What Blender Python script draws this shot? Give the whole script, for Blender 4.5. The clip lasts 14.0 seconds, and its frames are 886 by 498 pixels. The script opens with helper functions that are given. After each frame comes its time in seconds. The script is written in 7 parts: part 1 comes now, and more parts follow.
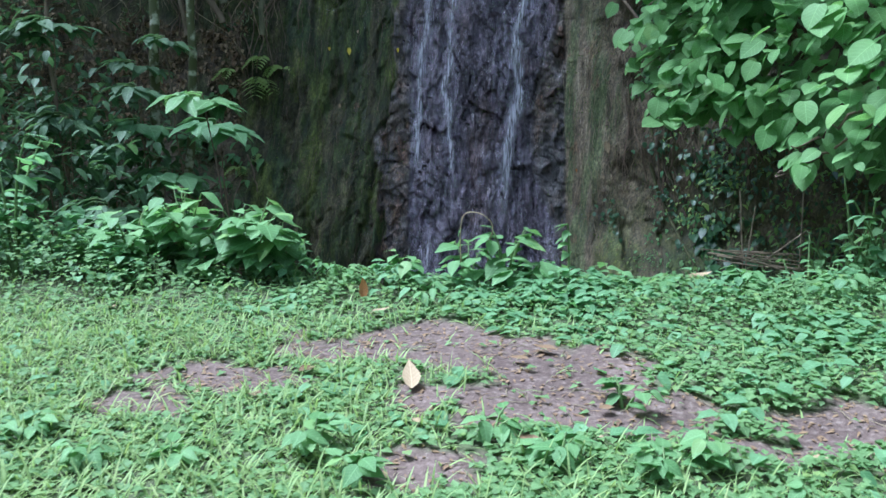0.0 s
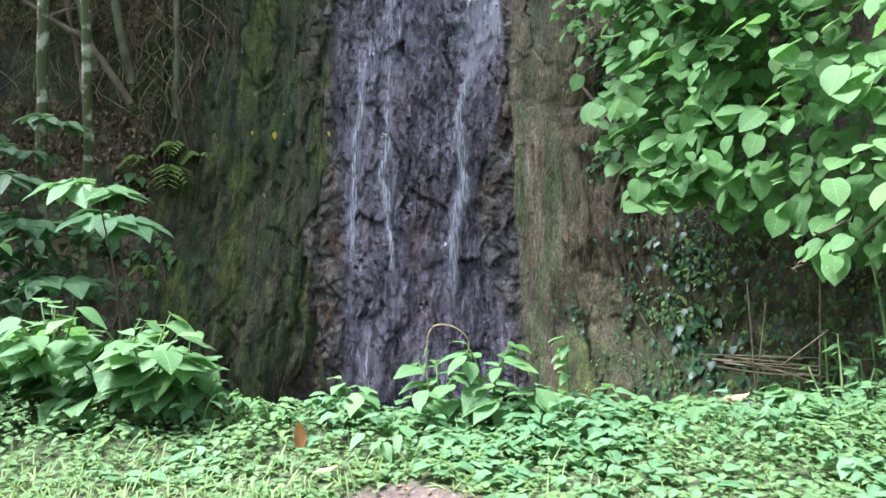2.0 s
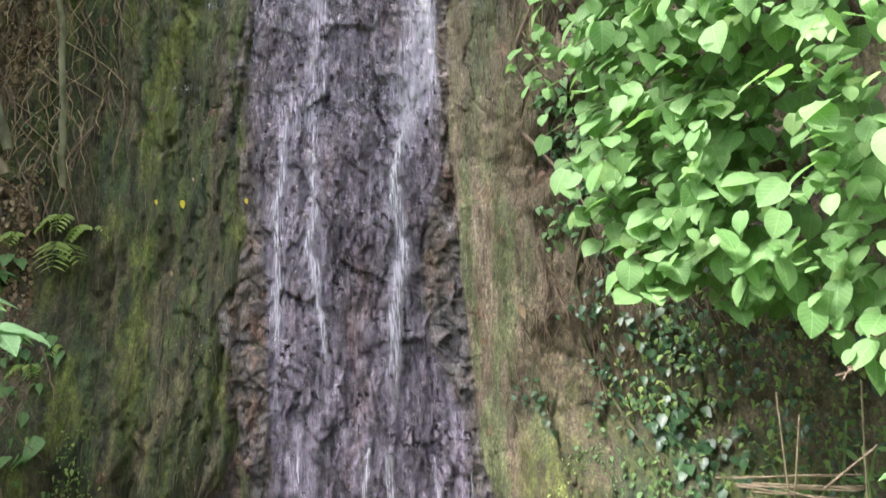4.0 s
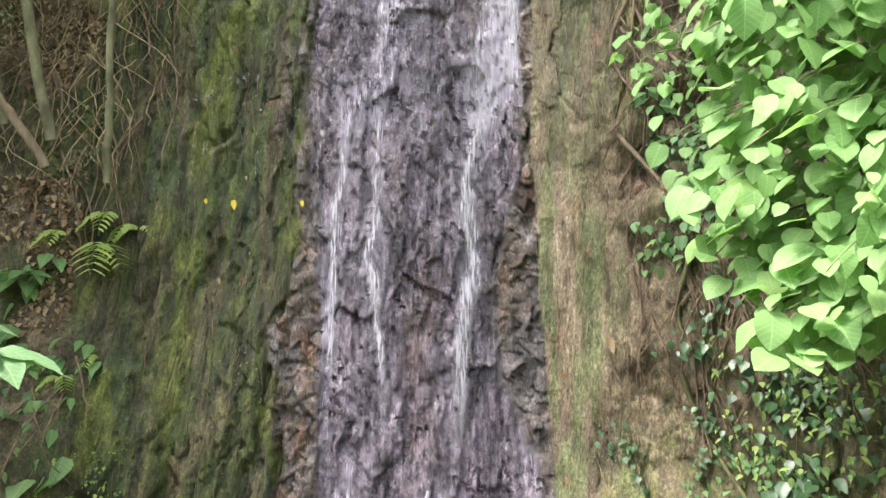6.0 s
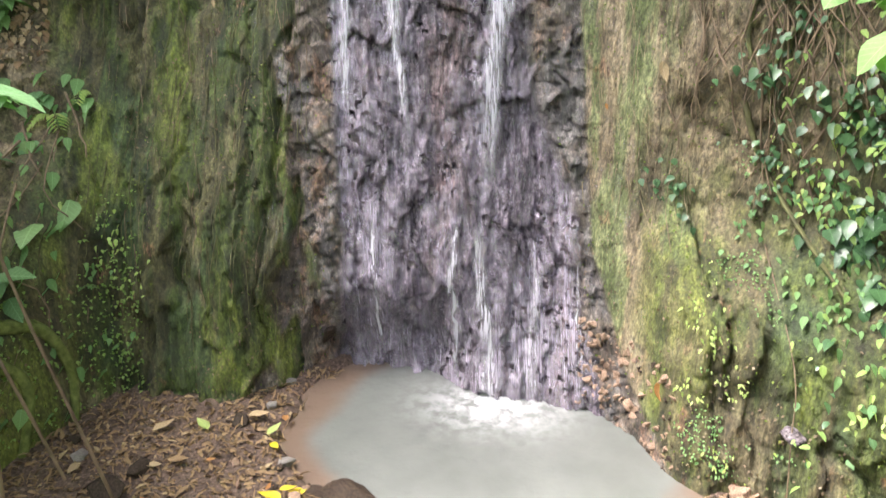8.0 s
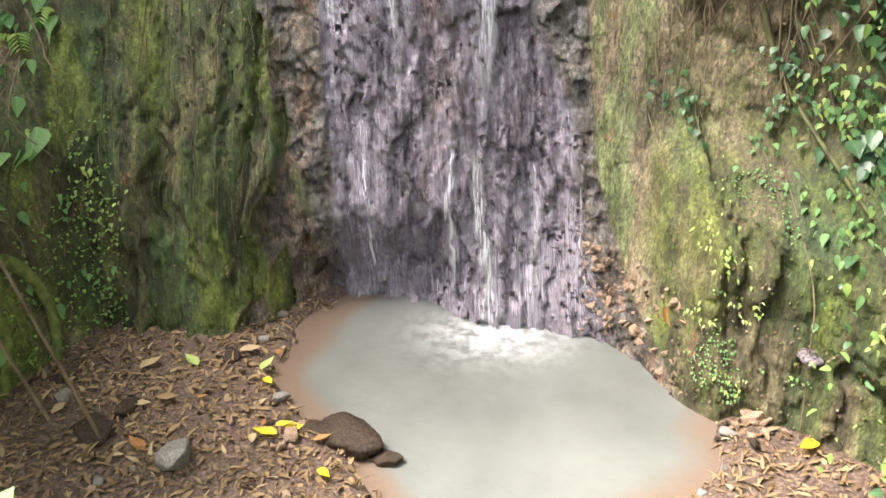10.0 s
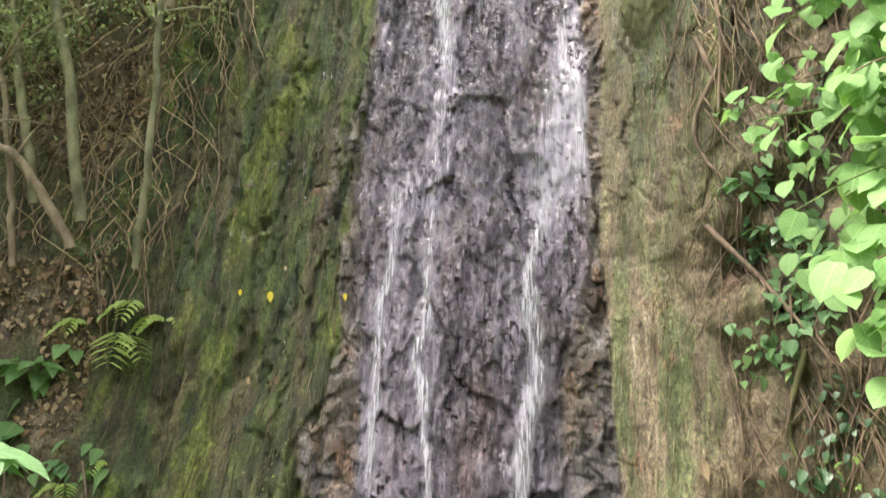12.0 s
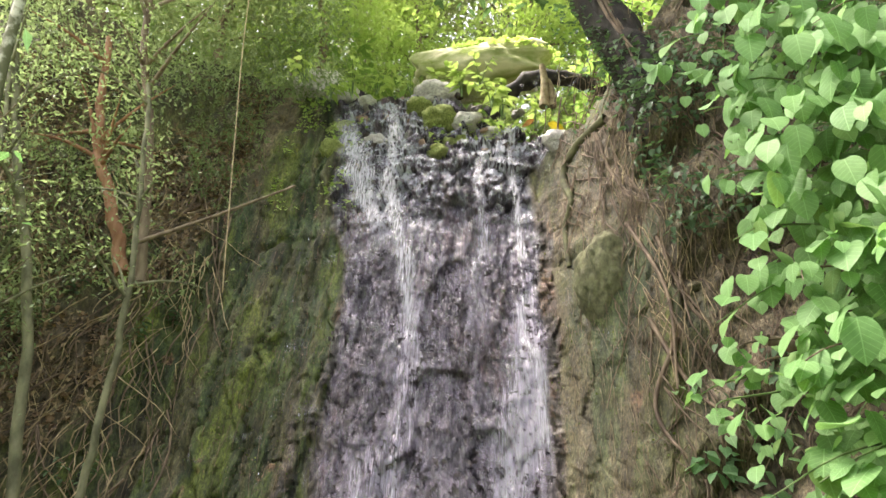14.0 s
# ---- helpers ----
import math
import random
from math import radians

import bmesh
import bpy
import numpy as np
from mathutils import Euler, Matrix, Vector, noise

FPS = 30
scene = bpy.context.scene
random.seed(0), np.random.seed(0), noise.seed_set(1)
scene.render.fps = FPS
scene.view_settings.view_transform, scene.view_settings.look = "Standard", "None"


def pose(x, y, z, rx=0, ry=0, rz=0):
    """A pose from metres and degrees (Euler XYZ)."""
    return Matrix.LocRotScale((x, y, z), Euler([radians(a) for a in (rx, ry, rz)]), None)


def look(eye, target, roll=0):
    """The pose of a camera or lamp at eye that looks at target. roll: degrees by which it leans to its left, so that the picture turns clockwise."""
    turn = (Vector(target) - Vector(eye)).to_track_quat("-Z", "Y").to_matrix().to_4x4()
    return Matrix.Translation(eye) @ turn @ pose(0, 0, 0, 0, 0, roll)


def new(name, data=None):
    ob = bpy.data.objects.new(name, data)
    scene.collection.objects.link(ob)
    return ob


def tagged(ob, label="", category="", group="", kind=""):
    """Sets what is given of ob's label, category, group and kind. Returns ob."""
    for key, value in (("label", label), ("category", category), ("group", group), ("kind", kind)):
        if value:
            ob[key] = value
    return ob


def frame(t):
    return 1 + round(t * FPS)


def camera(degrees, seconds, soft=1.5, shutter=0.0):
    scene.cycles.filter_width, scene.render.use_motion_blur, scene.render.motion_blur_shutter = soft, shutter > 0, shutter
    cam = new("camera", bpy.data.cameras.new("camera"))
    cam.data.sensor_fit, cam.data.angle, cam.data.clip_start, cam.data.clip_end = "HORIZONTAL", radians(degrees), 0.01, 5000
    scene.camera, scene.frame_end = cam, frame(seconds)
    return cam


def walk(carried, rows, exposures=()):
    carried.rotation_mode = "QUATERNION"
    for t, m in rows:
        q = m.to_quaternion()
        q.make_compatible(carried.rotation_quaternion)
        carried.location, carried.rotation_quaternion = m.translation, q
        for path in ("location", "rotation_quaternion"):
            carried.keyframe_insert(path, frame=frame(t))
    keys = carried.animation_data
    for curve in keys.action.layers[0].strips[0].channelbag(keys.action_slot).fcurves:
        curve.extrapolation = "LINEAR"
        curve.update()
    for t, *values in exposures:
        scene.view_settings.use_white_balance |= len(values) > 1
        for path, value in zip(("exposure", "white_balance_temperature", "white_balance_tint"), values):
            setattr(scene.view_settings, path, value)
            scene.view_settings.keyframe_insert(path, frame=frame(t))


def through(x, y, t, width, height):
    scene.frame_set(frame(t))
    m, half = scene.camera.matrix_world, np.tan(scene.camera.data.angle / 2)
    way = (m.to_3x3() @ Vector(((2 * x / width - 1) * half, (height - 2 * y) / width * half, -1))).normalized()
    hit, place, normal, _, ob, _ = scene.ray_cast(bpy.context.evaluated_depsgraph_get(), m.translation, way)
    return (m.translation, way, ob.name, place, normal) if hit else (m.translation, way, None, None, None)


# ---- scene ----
# camera
cam = camera(59.6, 14.0, soft=1.5, shutter=0.25)
PATH = [
    (0, pose(0.000, 0.007, 1.562, 77.61, 0.15, 8.35)),
    (0.5, pose(0.099, 0.302, 1.543, 78.66, -0.89, 7.79)),
    (1, pose(0.056, 0.551, 1.488, 80.16, -0.37, 6.69)),
    (1.5, pose(-0.182, 0.909, 1.484, 83.60, -0.11, 4.34)),
    (2, pose(-0.395, 1.350, 1.471, 84.15, 0.69, 2.76)),
    (2.5, pose(-0.526, 1.680, 1.564, 85.05, 2.57, 2.92)),
    (3, pose(-0.669, 2.084, 1.555, 84.87, 2.35, 0.56)),
    (3.5, pose(-0.711, 2.404, 1.683, 84.87, 1.87, -3.38)),
    (4, pose(-0.636, 2.723, 1.787, 87.25, 2.36, -3.03)),
    (4.2, pose(-0.621, 2.826, 1.825, 88.75, 2.42, -2.12)),
    (6.3, pose(-0.705, 4.082, 1.976, 85.82, 0.42, 2.28)),
    (6.5, pose(-0.739, 4.168, 1.952, 83.42, 0.20, 2.33)),
    (7, pose(-0.849, 4.381, 1.912, 77.94, 0.15, 2.83)),
    (7.5, pose(-0.931, 4.535, 1.892, 72.78, 0.60, 2.82)),
    (8, pose(-0.943, 4.691, 1.801, 67.44, 1.32, 2.25)),
    (8.2, pose(-0.959, 4.739, 1.765, 66.09, 1.34, 2.14)),
    (10.3, pose(-1.063, 5.001, 1.547, 62.62, 1.83, 0.74)),
    (10.5, pose(-1.048, 4.982, 1.566, 65.83, 0.95, 1.28)),
    (11, pose(-0.972, 4.955, 1.770, 76.77, -0.80, 2.28)),
    (11.5, pose(-0.907, 4.922, 1.785, 87.64, -0.39, 4.04)),
    (12, pose(-0.951, 4.899, 1.730, 95.77, -1.01, 4.67)),
    (12.5, pose(-1.001, 4.885, 1.721, 100.83, -1.30, 4.65)),
    (13, pose(-0.995, 4.875, 1.745, 106.02, -1.41, 3.74)),
    (13.5, pose(-0.998, 4.893, 1.774, 112.35, -1.07, 1.83)),
    (14, pose(-1.003, 4.891, 1.797, 115.49, -0.82, 1.54)),
]
walk(cam, PATH, [(0.0, 1.37, 4900, 9), (1.5, 1.84, 5300, 11), (3.0, 2.4, 5900, 18), (4.0, 2.7, 6300, 18), (6.5, 3.15, 6700, 16), (8.0, 3.2, 6600, 14), (11.0, 3.1, 7000, 12), (12.5, 3.1, 7000, 15), (14.0, 2.75, 6900, 16)])

# light: a bright overcast sky over a clearing in the woods
SUN_UP, SUN_TURN = 64.0, -80.0
world = bpy.data.worlds.new("sky")
scene.world = world
world.use_nodes = True
nt = world.node_tree
sky = nt.nodes.new("ShaderNodeTexSky")
sky.sky_type, sky.sun_disc = "NISHITA", False
sky.sun_elevation, sky.sun_rotation = radians(SUN_UP), radians(SUN_TURN)
sky.air_density, sky.dust_density = 1.0, 3.0
pale = nt.nodes.new("ShaderNodeHueSaturation")
pale.inputs["Saturation"].default_value = 0.35
nt.links.new(sky.outputs[0], pale.inputs["Color"])
nt.links.new(pale.outputs[0], nt.nodes["Background"].inputs[0])
nt.nodes["Background"].inputs[1].default_value = 0.105
sun = new("sun", bpy.data.lights.new("sun", "SUN"))
sun.data.energy, sun.data.angle, sun.data.color = 3.7, radians(26), (1.0, 0.97, 0.92)
a = radians(SUN_TURN)
sun.matrix_world = look((0, 0, 30), Vector((0, 0, 30)) - Vector((math.sin(a) * math.cos(radians(SUN_UP)), math.cos(a) * math.cos(radians(SUN_UP)), math.sin(radians(SUN_UP)))))

# ---- noise and mesh helpers ----


def hashed(i, j, k, seed):
    h = (i.astype(np.int64) * 374761393 + j.astype(np.int64) * 668265263 + k.astype(np.int64) * 2147483647 + seed * 974634777) & 0xFFFFFFFF
    h = ((h ^ (h >> 13)) * 1274126177) & 0xFFFFFFFF
    return ((h ^ (h >> 16)) & 0xFFFF) / 65535.0


def vnoise(x, y, z=None, seed=0):
    x, y = np.asarray(x, float), np.asarray(y, float)
    z = np.zeros_like(x) if z is None else np.asarray(z, float)
    i, j, k = np.floor(x), np.floor(y), np.floor(z)
    u, v, w = x - i, y - j, z - k
    u, v, w = u * u * (3 - 2 * u), v * v * (3 - 2 * v), w * w * (3 - 2 * w)
    r = 0
    for a, fa in ((0, 1 - u), (1, u)):
        for b, fb in ((0, 1 - v), (1, v)):
            for c, fc in ((0, 1 - w), (1, w)):
                r = r + hashed(i + a, j + b, k + c, seed) * fa * fb * fc
    return r * 2 - 1


def fbm(x, y, octaves=4, seed=0):
    r, amp = 0, 0.5
    for o in range(octaves):
        r = r + amp * vnoise(np.asarray(x) * 2 ** o, np.asarray(y) * 2 ** o, seed=seed + o)
        amp *= 0.5
    return r


def facets(x, y, seed=0, tilt=1.0, up=0.0):
    """Broken faces: each cell of scattered points is a plane of its own height and tilt; up makes every face lean out towards its foot."""
    i, j = np.floor(x), np.floor(y)
    best, second, h = np.full(x.shape, 9.0), np.full(x.shape, 9.0), np.zeros(x.shape)
    for a in (-1, 0, 1):
        for b in (-1, 0, 1):
            px = i + a + hashed(i + a, j + b, i * 0, seed)
            py = j + b + hashed(i + a, j + b, i * 0, seed + 5)
            d = np.hypot(px - x, py - y)
            near = d < best
            second = np.where(near, best, np.minimum(second, d))
            tag, gx, gy = (hashed(i + a, j + b, i * 0, seed + k) - 0.5 for k in (9, 10, 11))
            h = np.where(near, tag + tilt * (gx * (x - px) + (gy - up) * (y - py)), h)
            best = np.minimum(best, d)
    return h - 0.25 * np.clip(1 - (second - best) / 0.07, 0, 1)


def step(a, b, x):
    t = np.clip((np.asarray(x, float) - a) / (b - a), 0, 1)
    return t * t * (3 - 2 * t)


def mesh_of(name, verts, faces, mat, smooth=True):
    """A mesh from arrays; points may carry two more columns, their place on a leaf blade; faces is one array, or a list of arrays of different widths."""
    faces = faces if isinstance(faces, list) else [faces]
    faces = [np.asarray(f, np.int32) for f in faces if len(f)]
    me = bpy.data.meshes.new(name)
    verts = np.asarray(verts, np.float32)
    me.vertices.add(len(verts))
    me.vertices.foreach_set("co", np.ascontiguousarray(verts[:, :3]).ravel())
    widths = np.concatenate([np.full(len(f), f.shape[1], np.int32) for f in faces])
    loops = np.concatenate([f.ravel() for f in faces])
    me.loops.add(len(loops))
    me.loops.foreach_set("vertex_index", loops)
    me.polygons.add(len(widths))
    me.polygons.foreach_set("loop_start", np.concatenate([[0], np.cumsum(widths)[:-1]]).astype(np.int32))
    me.polygons.foreach_set("loop_total", widths)
    me.update(calc_edges=True)
    me.polygons.foreach_set("use_smooth", np.full(len(me.polygons), smooth))
    me.materials.append(mat)
    if verts.shape[1] == 5:
        me.attributes.new("blade", "FLOAT2", "POINT").data.foreach_set("vector", np.ascontiguousarray(verts[:, 3:]).ravel())
    return me


def part(name, me, parent=None, label="", m=None):
    ob = new(name, me)
    if m is not None:
        ob.matrix_basis = m
    if parent is not None:
        ob.parent = parent
    return tagged(ob, label)


def thing(name, at, label, category, group=""):
    ob = new(name)
    ob.empty_display_size = 0.1
    ob.matrix_basis = Matrix.Translation(at)
    return tagged(ob, label, category, group)


def grid_faces(rows, cols):
    i = np.arange((rows - 1) * cols).reshape(rows - 1, cols)[:, :-1].ravel()
    return np.stack([i, i + 1, i + cols + 1, i + cols], 1)


def leaf_shape(rows=3, width=0.6, peak=0.35, fold=0.25, droop=0.25, notch=0.0, belly=1.6):
    """A leaf of length 1 along y, folded along its midrib and drooping to the tip: points and triangles."""
    v, f = [(0, 0, 0)], []
    ts = [((k + 0.6) / (rows + 0.4)) ** 1.15 for k in range(rows)]
    for t in ts:
        if t < peak:
            w = width / 2 * math.sqrt(max(0.0, 1 - ((peak - t) / peak) ** 2)) ** 0.9
        else:
            w = width / 2 * (1 - ((t - peak) / (1 - peak)) ** belly) ** 1.15
        z = -droop * t * t
        back = notch * (1 - t) ** 3
        v += [(-w, t - back, z + fold * w), (0, t, z), (w, t - back, z + fold * w)]
    v.append((0, 1, -droop))
    for k in range(rows):
        a = 1 + 3 * k
        if k == 0:
            f += [(0, a + 1, a), (0, a + 2, a + 1)]
        else:
            b = a - 3
            f += [(b, b + 1, a + 1), (b, a + 1, a), (b + 1, b + 2, a + 2), (b + 1, a + 2, a + 1)]
    a, tip = 1 + 3 * (rows - 1), len(v) - 1
    f += [(a, a + 1, tip), (a + 1, a + 2, tip)]
    return np.array(v, float), np.array(f, int)


def scatter(shape, at, azimuth, pitch, size, roll=None):
    """Copies of a shape: its y axis along the azimuth and pitch (radians), its z up."""
    v, f = shape
    n = len(at)
    if n == 0:
        return np.zeros((0, 5)), np.zeros((0, f.shape[1]), int)
    roll = np.zeros(n) if roll is None else roll
    axis = np.stack([np.cos(azimuth) * np.cos(pitch), np.sin(azimuth) * np.cos(pitch), np.sin(pitch)], 1)
    side = np.stack([np.sin(azimuth), -np.cos(azimuth), np.zeros(n)], 1)
    up = np.cross(side, axis)
    c, s = np.cos(roll)[:, None], np.sin(roll)[:, None]
    side, up = side * c + up * s, up * c - side * s
    size = np.asarray(size, float)
    size = size[:, None, None] if size.ndim == 1 else size[:, None, :]
    w = v[None] * size
    p = np.asarray(at)[:, None, :] + w[..., 0:1] * side[:, None] + w[..., 1:2] * axis[:, None] + w[..., 2:3] * up[:, None]
    faces = f[None] + (np.arange(n) * len(v))[:, None, None]
    blade = np.tile(v[:, :2], (n, 1))
    return np.hstack([p.reshape(-1, 3), blade]), faces.reshape(-1, f.shape[1])


def join(pieces):
    verts, faces, n = [], [], 0
    for v, f in pieces:
        verts.append(v)
        faces.append(np.asarray(f) + n)
        n += len(v)
    return np.concatenate(verts), np.concatenate(faces)


def tubes(lines, radii, sides=5):
    """Tapered tubes along lines (n, k, 3), with radii (n, k): points and quads."""
    lines, radii = np.asarray(lines, float), np.asarray(radii, float)
    n, k, _ = lines.shape
    d = np.gradient(lines, axis=1)
    d /= np.linalg.norm(d, axis=2, keepdims=True) + 1e-9
    ref = np.where(np.abs(d[..., 2:3]) > 0.8, np.array([1.0, 0, 0]), np.array([0, 0, 1.0]))
    s = np.cross(d, ref)
    s /= np.linalg.norm(s, axis=2, keepdims=True) + 1e-9
    u = np.cross(s, d)
    an = np.arange(sides) * 2 * math.pi / sides
    ring = s[:, :, None] * np.cos(an)[:, None] + u[:, :, None] * np.sin(an)[:, None]
    v = lines[:, :, None] + ring * radii[:, :, None, None]
    i = np.arange(n * k * sides).reshape(n, k, sides)
    a, b = i[:, :-1], i[:, 1:]
    f = np.stack([a, np.roll(a, -1, 2), np.roll(b, -1, 2), b], -1).reshape(-1, 4)
    return v.reshape(-1, 3), f


def smooth_line(points, n=24):
    """A smooth line through points."""
    p = np.asarray(points, float)
    t = np.linspace(0, len(p) - 1, n)
    q = np.vstack([2 * p[0] - p[1], p, 2 * p[-1] - p[-2]])
    i = np.minimum(t.astype(int), len(p) - 2)
    u = (t - i)[:, None]
    p0, p1, p2, p3 = q[i], q[i + 1], q[i + 2], q[i + 3]
    return 0.5 * (2 * p1 + (p2 - p0) * u + (2 * p0 - 5 * p1 + 4 * p2 - p3) * u ** 2 + (3 * p1 - p0 - 3 * p2 + p3) * u ** 3)


# ---- materials ----
def material(name):
    m = bpy.data.materials.new(name)
    m.use_nodes = True
    t = m.node_tree
    return m, t, t.nodes["Principled BSDF"]


def node(t, kind, **values):
    n = t.nodes.new("ShaderNode" + kind)
    for key, value in values.items():
        n.inputs[key.replace("_", " ")].default_value = value
    return n


def coords(t, scale=(1, 1, 1)):
    c = t.nodes.new("ShaderNodeTexCoord")
    m = node(t, "Mapping")
    m.inputs["Scale"].default_value = scale
    t.links.new(c.outputs["Object"], m.inputs["Vector"])
    return m.outputs[0]


def noise_tex(t, scale, detail=5, stretch=(1, 1, 1), rough=0.55):
    n = node(t, "TexNoise", Scale=scale, Detail=detail, Roughness=rough)
    t.links.new(coords(t, stretch), n.inputs["Vector"])
    return n.outputs["Fac"]


def ramp(t, source, stops):
    r = t.nodes.new("ShaderNodeValToRGB")
    e = r.color_ramp.elements
    while len(e) < len(stops):
        e.new(0.5)
    for s, (p, c) in zip(e, stops):
        s.position, s.color = p, (*c, 1)
    t.links.new(source, r.inputs[0])
    return r.outputs[0]


def tight(t, source, stops):
    return ramp(t, source, [(0.5 + (p - 0.5) * 0.62, c) for p, c in stops])


def mix(t, factor, a, b, blend="MIX"):
    m = t.nodes.new("ShaderNodeMix")
    m.data_type, m.blend_type = "RGBA", blend
    for socket, value in ((m.inputs[0], factor), (m.inputs[6], a), (m.inputs[7], b)):
        if isinstance(value, bpy.types.NodeSocket):
            t.links.new(value, socket)
        else:
            socket.default_value = (*value, 1) if isinstance(value, tuple) else value
    return m.outputs[2]


def bump(t, height, strength, distance, bsdf, after=None):
    b = node(t, "Bump", Strength=strength, Distance=distance)
    t.links.new(height, b.inputs["Height"])
    if after is not None:
        t.links.new(after, b.inputs["Normal"])
    t.links.new(b.outputs[0], bsdf.inputs["Normal"])
    return b.outputs[0]


def leaf_mat(name, dark, light, yellow=None, rough=0.58, through=0.4):
    """Leaves: colour by leaf and by stains, with light through the blade."""
    m, t, b = material(name)
    g = t.nodes.new("ShaderNodeNewGeometry")
    o = t.nodes.new("ShaderNodeObjectInfo")
    add = node(t, "Math")
    add.operation = "ADD"
    t.links.new(g.outputs["Random Per Island"], add.inputs[0])
    t.links.new(o.outputs["Random"], add.inputs[1])
    fr = node(t, "Math")
    fr.operation = "FRACT"
    t.links.new(add.outputs[0], fr.inputs[0])
    mid = tuple((p + q) / 2 for p, q in zip(dark, light))
    stops = [(0.0, dark), (0.45, mid), (0.9, light)]
    if yellow:
        stops.append((1.0, yellow))
    c = ramp(t, fr.outputs[0], stops)
    c = mix(t, 0.35, c, ramp(t, noise_tex(t, 22, 3), [(0.3, tuple(v * 0.7 for v in dark)), (0.7, light)]))
    at = t.nodes.new("ShaderNodeAttribute")
    at.attribute_name = "blade"
    xy = t.nodes.new("ShaderNodeSeparateXYZ")
    t.links.new(at.outputs["Vector"], xy.inputs[0])

    def calc(op, a, b_):
        n = t.nodes.new("ShaderNodeMath")
        n.operation = op
        for socket, value in zip(n.inputs, (a, b_)):
            if isinstance(value, bpy.types.NodeSocket):
                t.links.new(value, socket)
            else:
                socket.default_value = value
        return n.outputs[0]

    ax = calc("ABSOLUTE", xy.outputs[0], 0)
    rib = calc("LESS_THAN", ax, 0.014)
    side = calc("GREATER_THAN", calc("SINE", calc("MULTIPLY", calc("SUBTRACT", xy.outputs[1], calc("MULTIPLY", ax, 0.8)), 42.0), 0), 0.9)
    vein = calc("MAXIMUM", rib, calc("MULTIPLY", side, 0.6))
    c = mix(t, calc("MULTIPLY", vein, 0.45), c, tuple(min(1.0, v * 1.7) for v in light))
    t.links.new(c, b.inputs["Base Color"])
    b.inputs["Roughness"].default_value = rough
    b.inputs["Specular IOR Level"].default_value = 0.35
    bump(t, noise_tex(t, 45, 3), 0.3, 0.004, b)
    tr = t.nodes.new("ShaderNodeBsdfTranslucent")
    t.links.new(mix(t, 0.5, c, (light[0] * 1.05, light[1] * 1.15, light[2] * 0.55)), tr.inputs[0])
    s = t.nodes.new("ShaderNodeMixShader")
    s.inputs[0].default_value = through
    t.links.new(b.outputs[0], s.inputs[1])
    t.links.new(tr.outputs[0], s.inputs[2])
    t.links.new(s.outputs[0], t.nodes["Material Output"].inputs[0])
    return m


def plain_mat(name, a, b_, scale=8, rough=0.8, relief=0.4, stretch=(1, 1, 1), spread=(0.35, 0.65)):
    m, t, b = material(name)
    n = noise_tex(t, scale, 6, stretch)
    t.links.new(ramp(t, n, [(spread[0], a), (spread[1], b_)]), b.inputs["Base Color"])
    b.inputs["Roughness"].default_value = rough
    bump(t, noise_tex(t, scale * 4, 5, stretch), relief, 0.02, b)
    return m


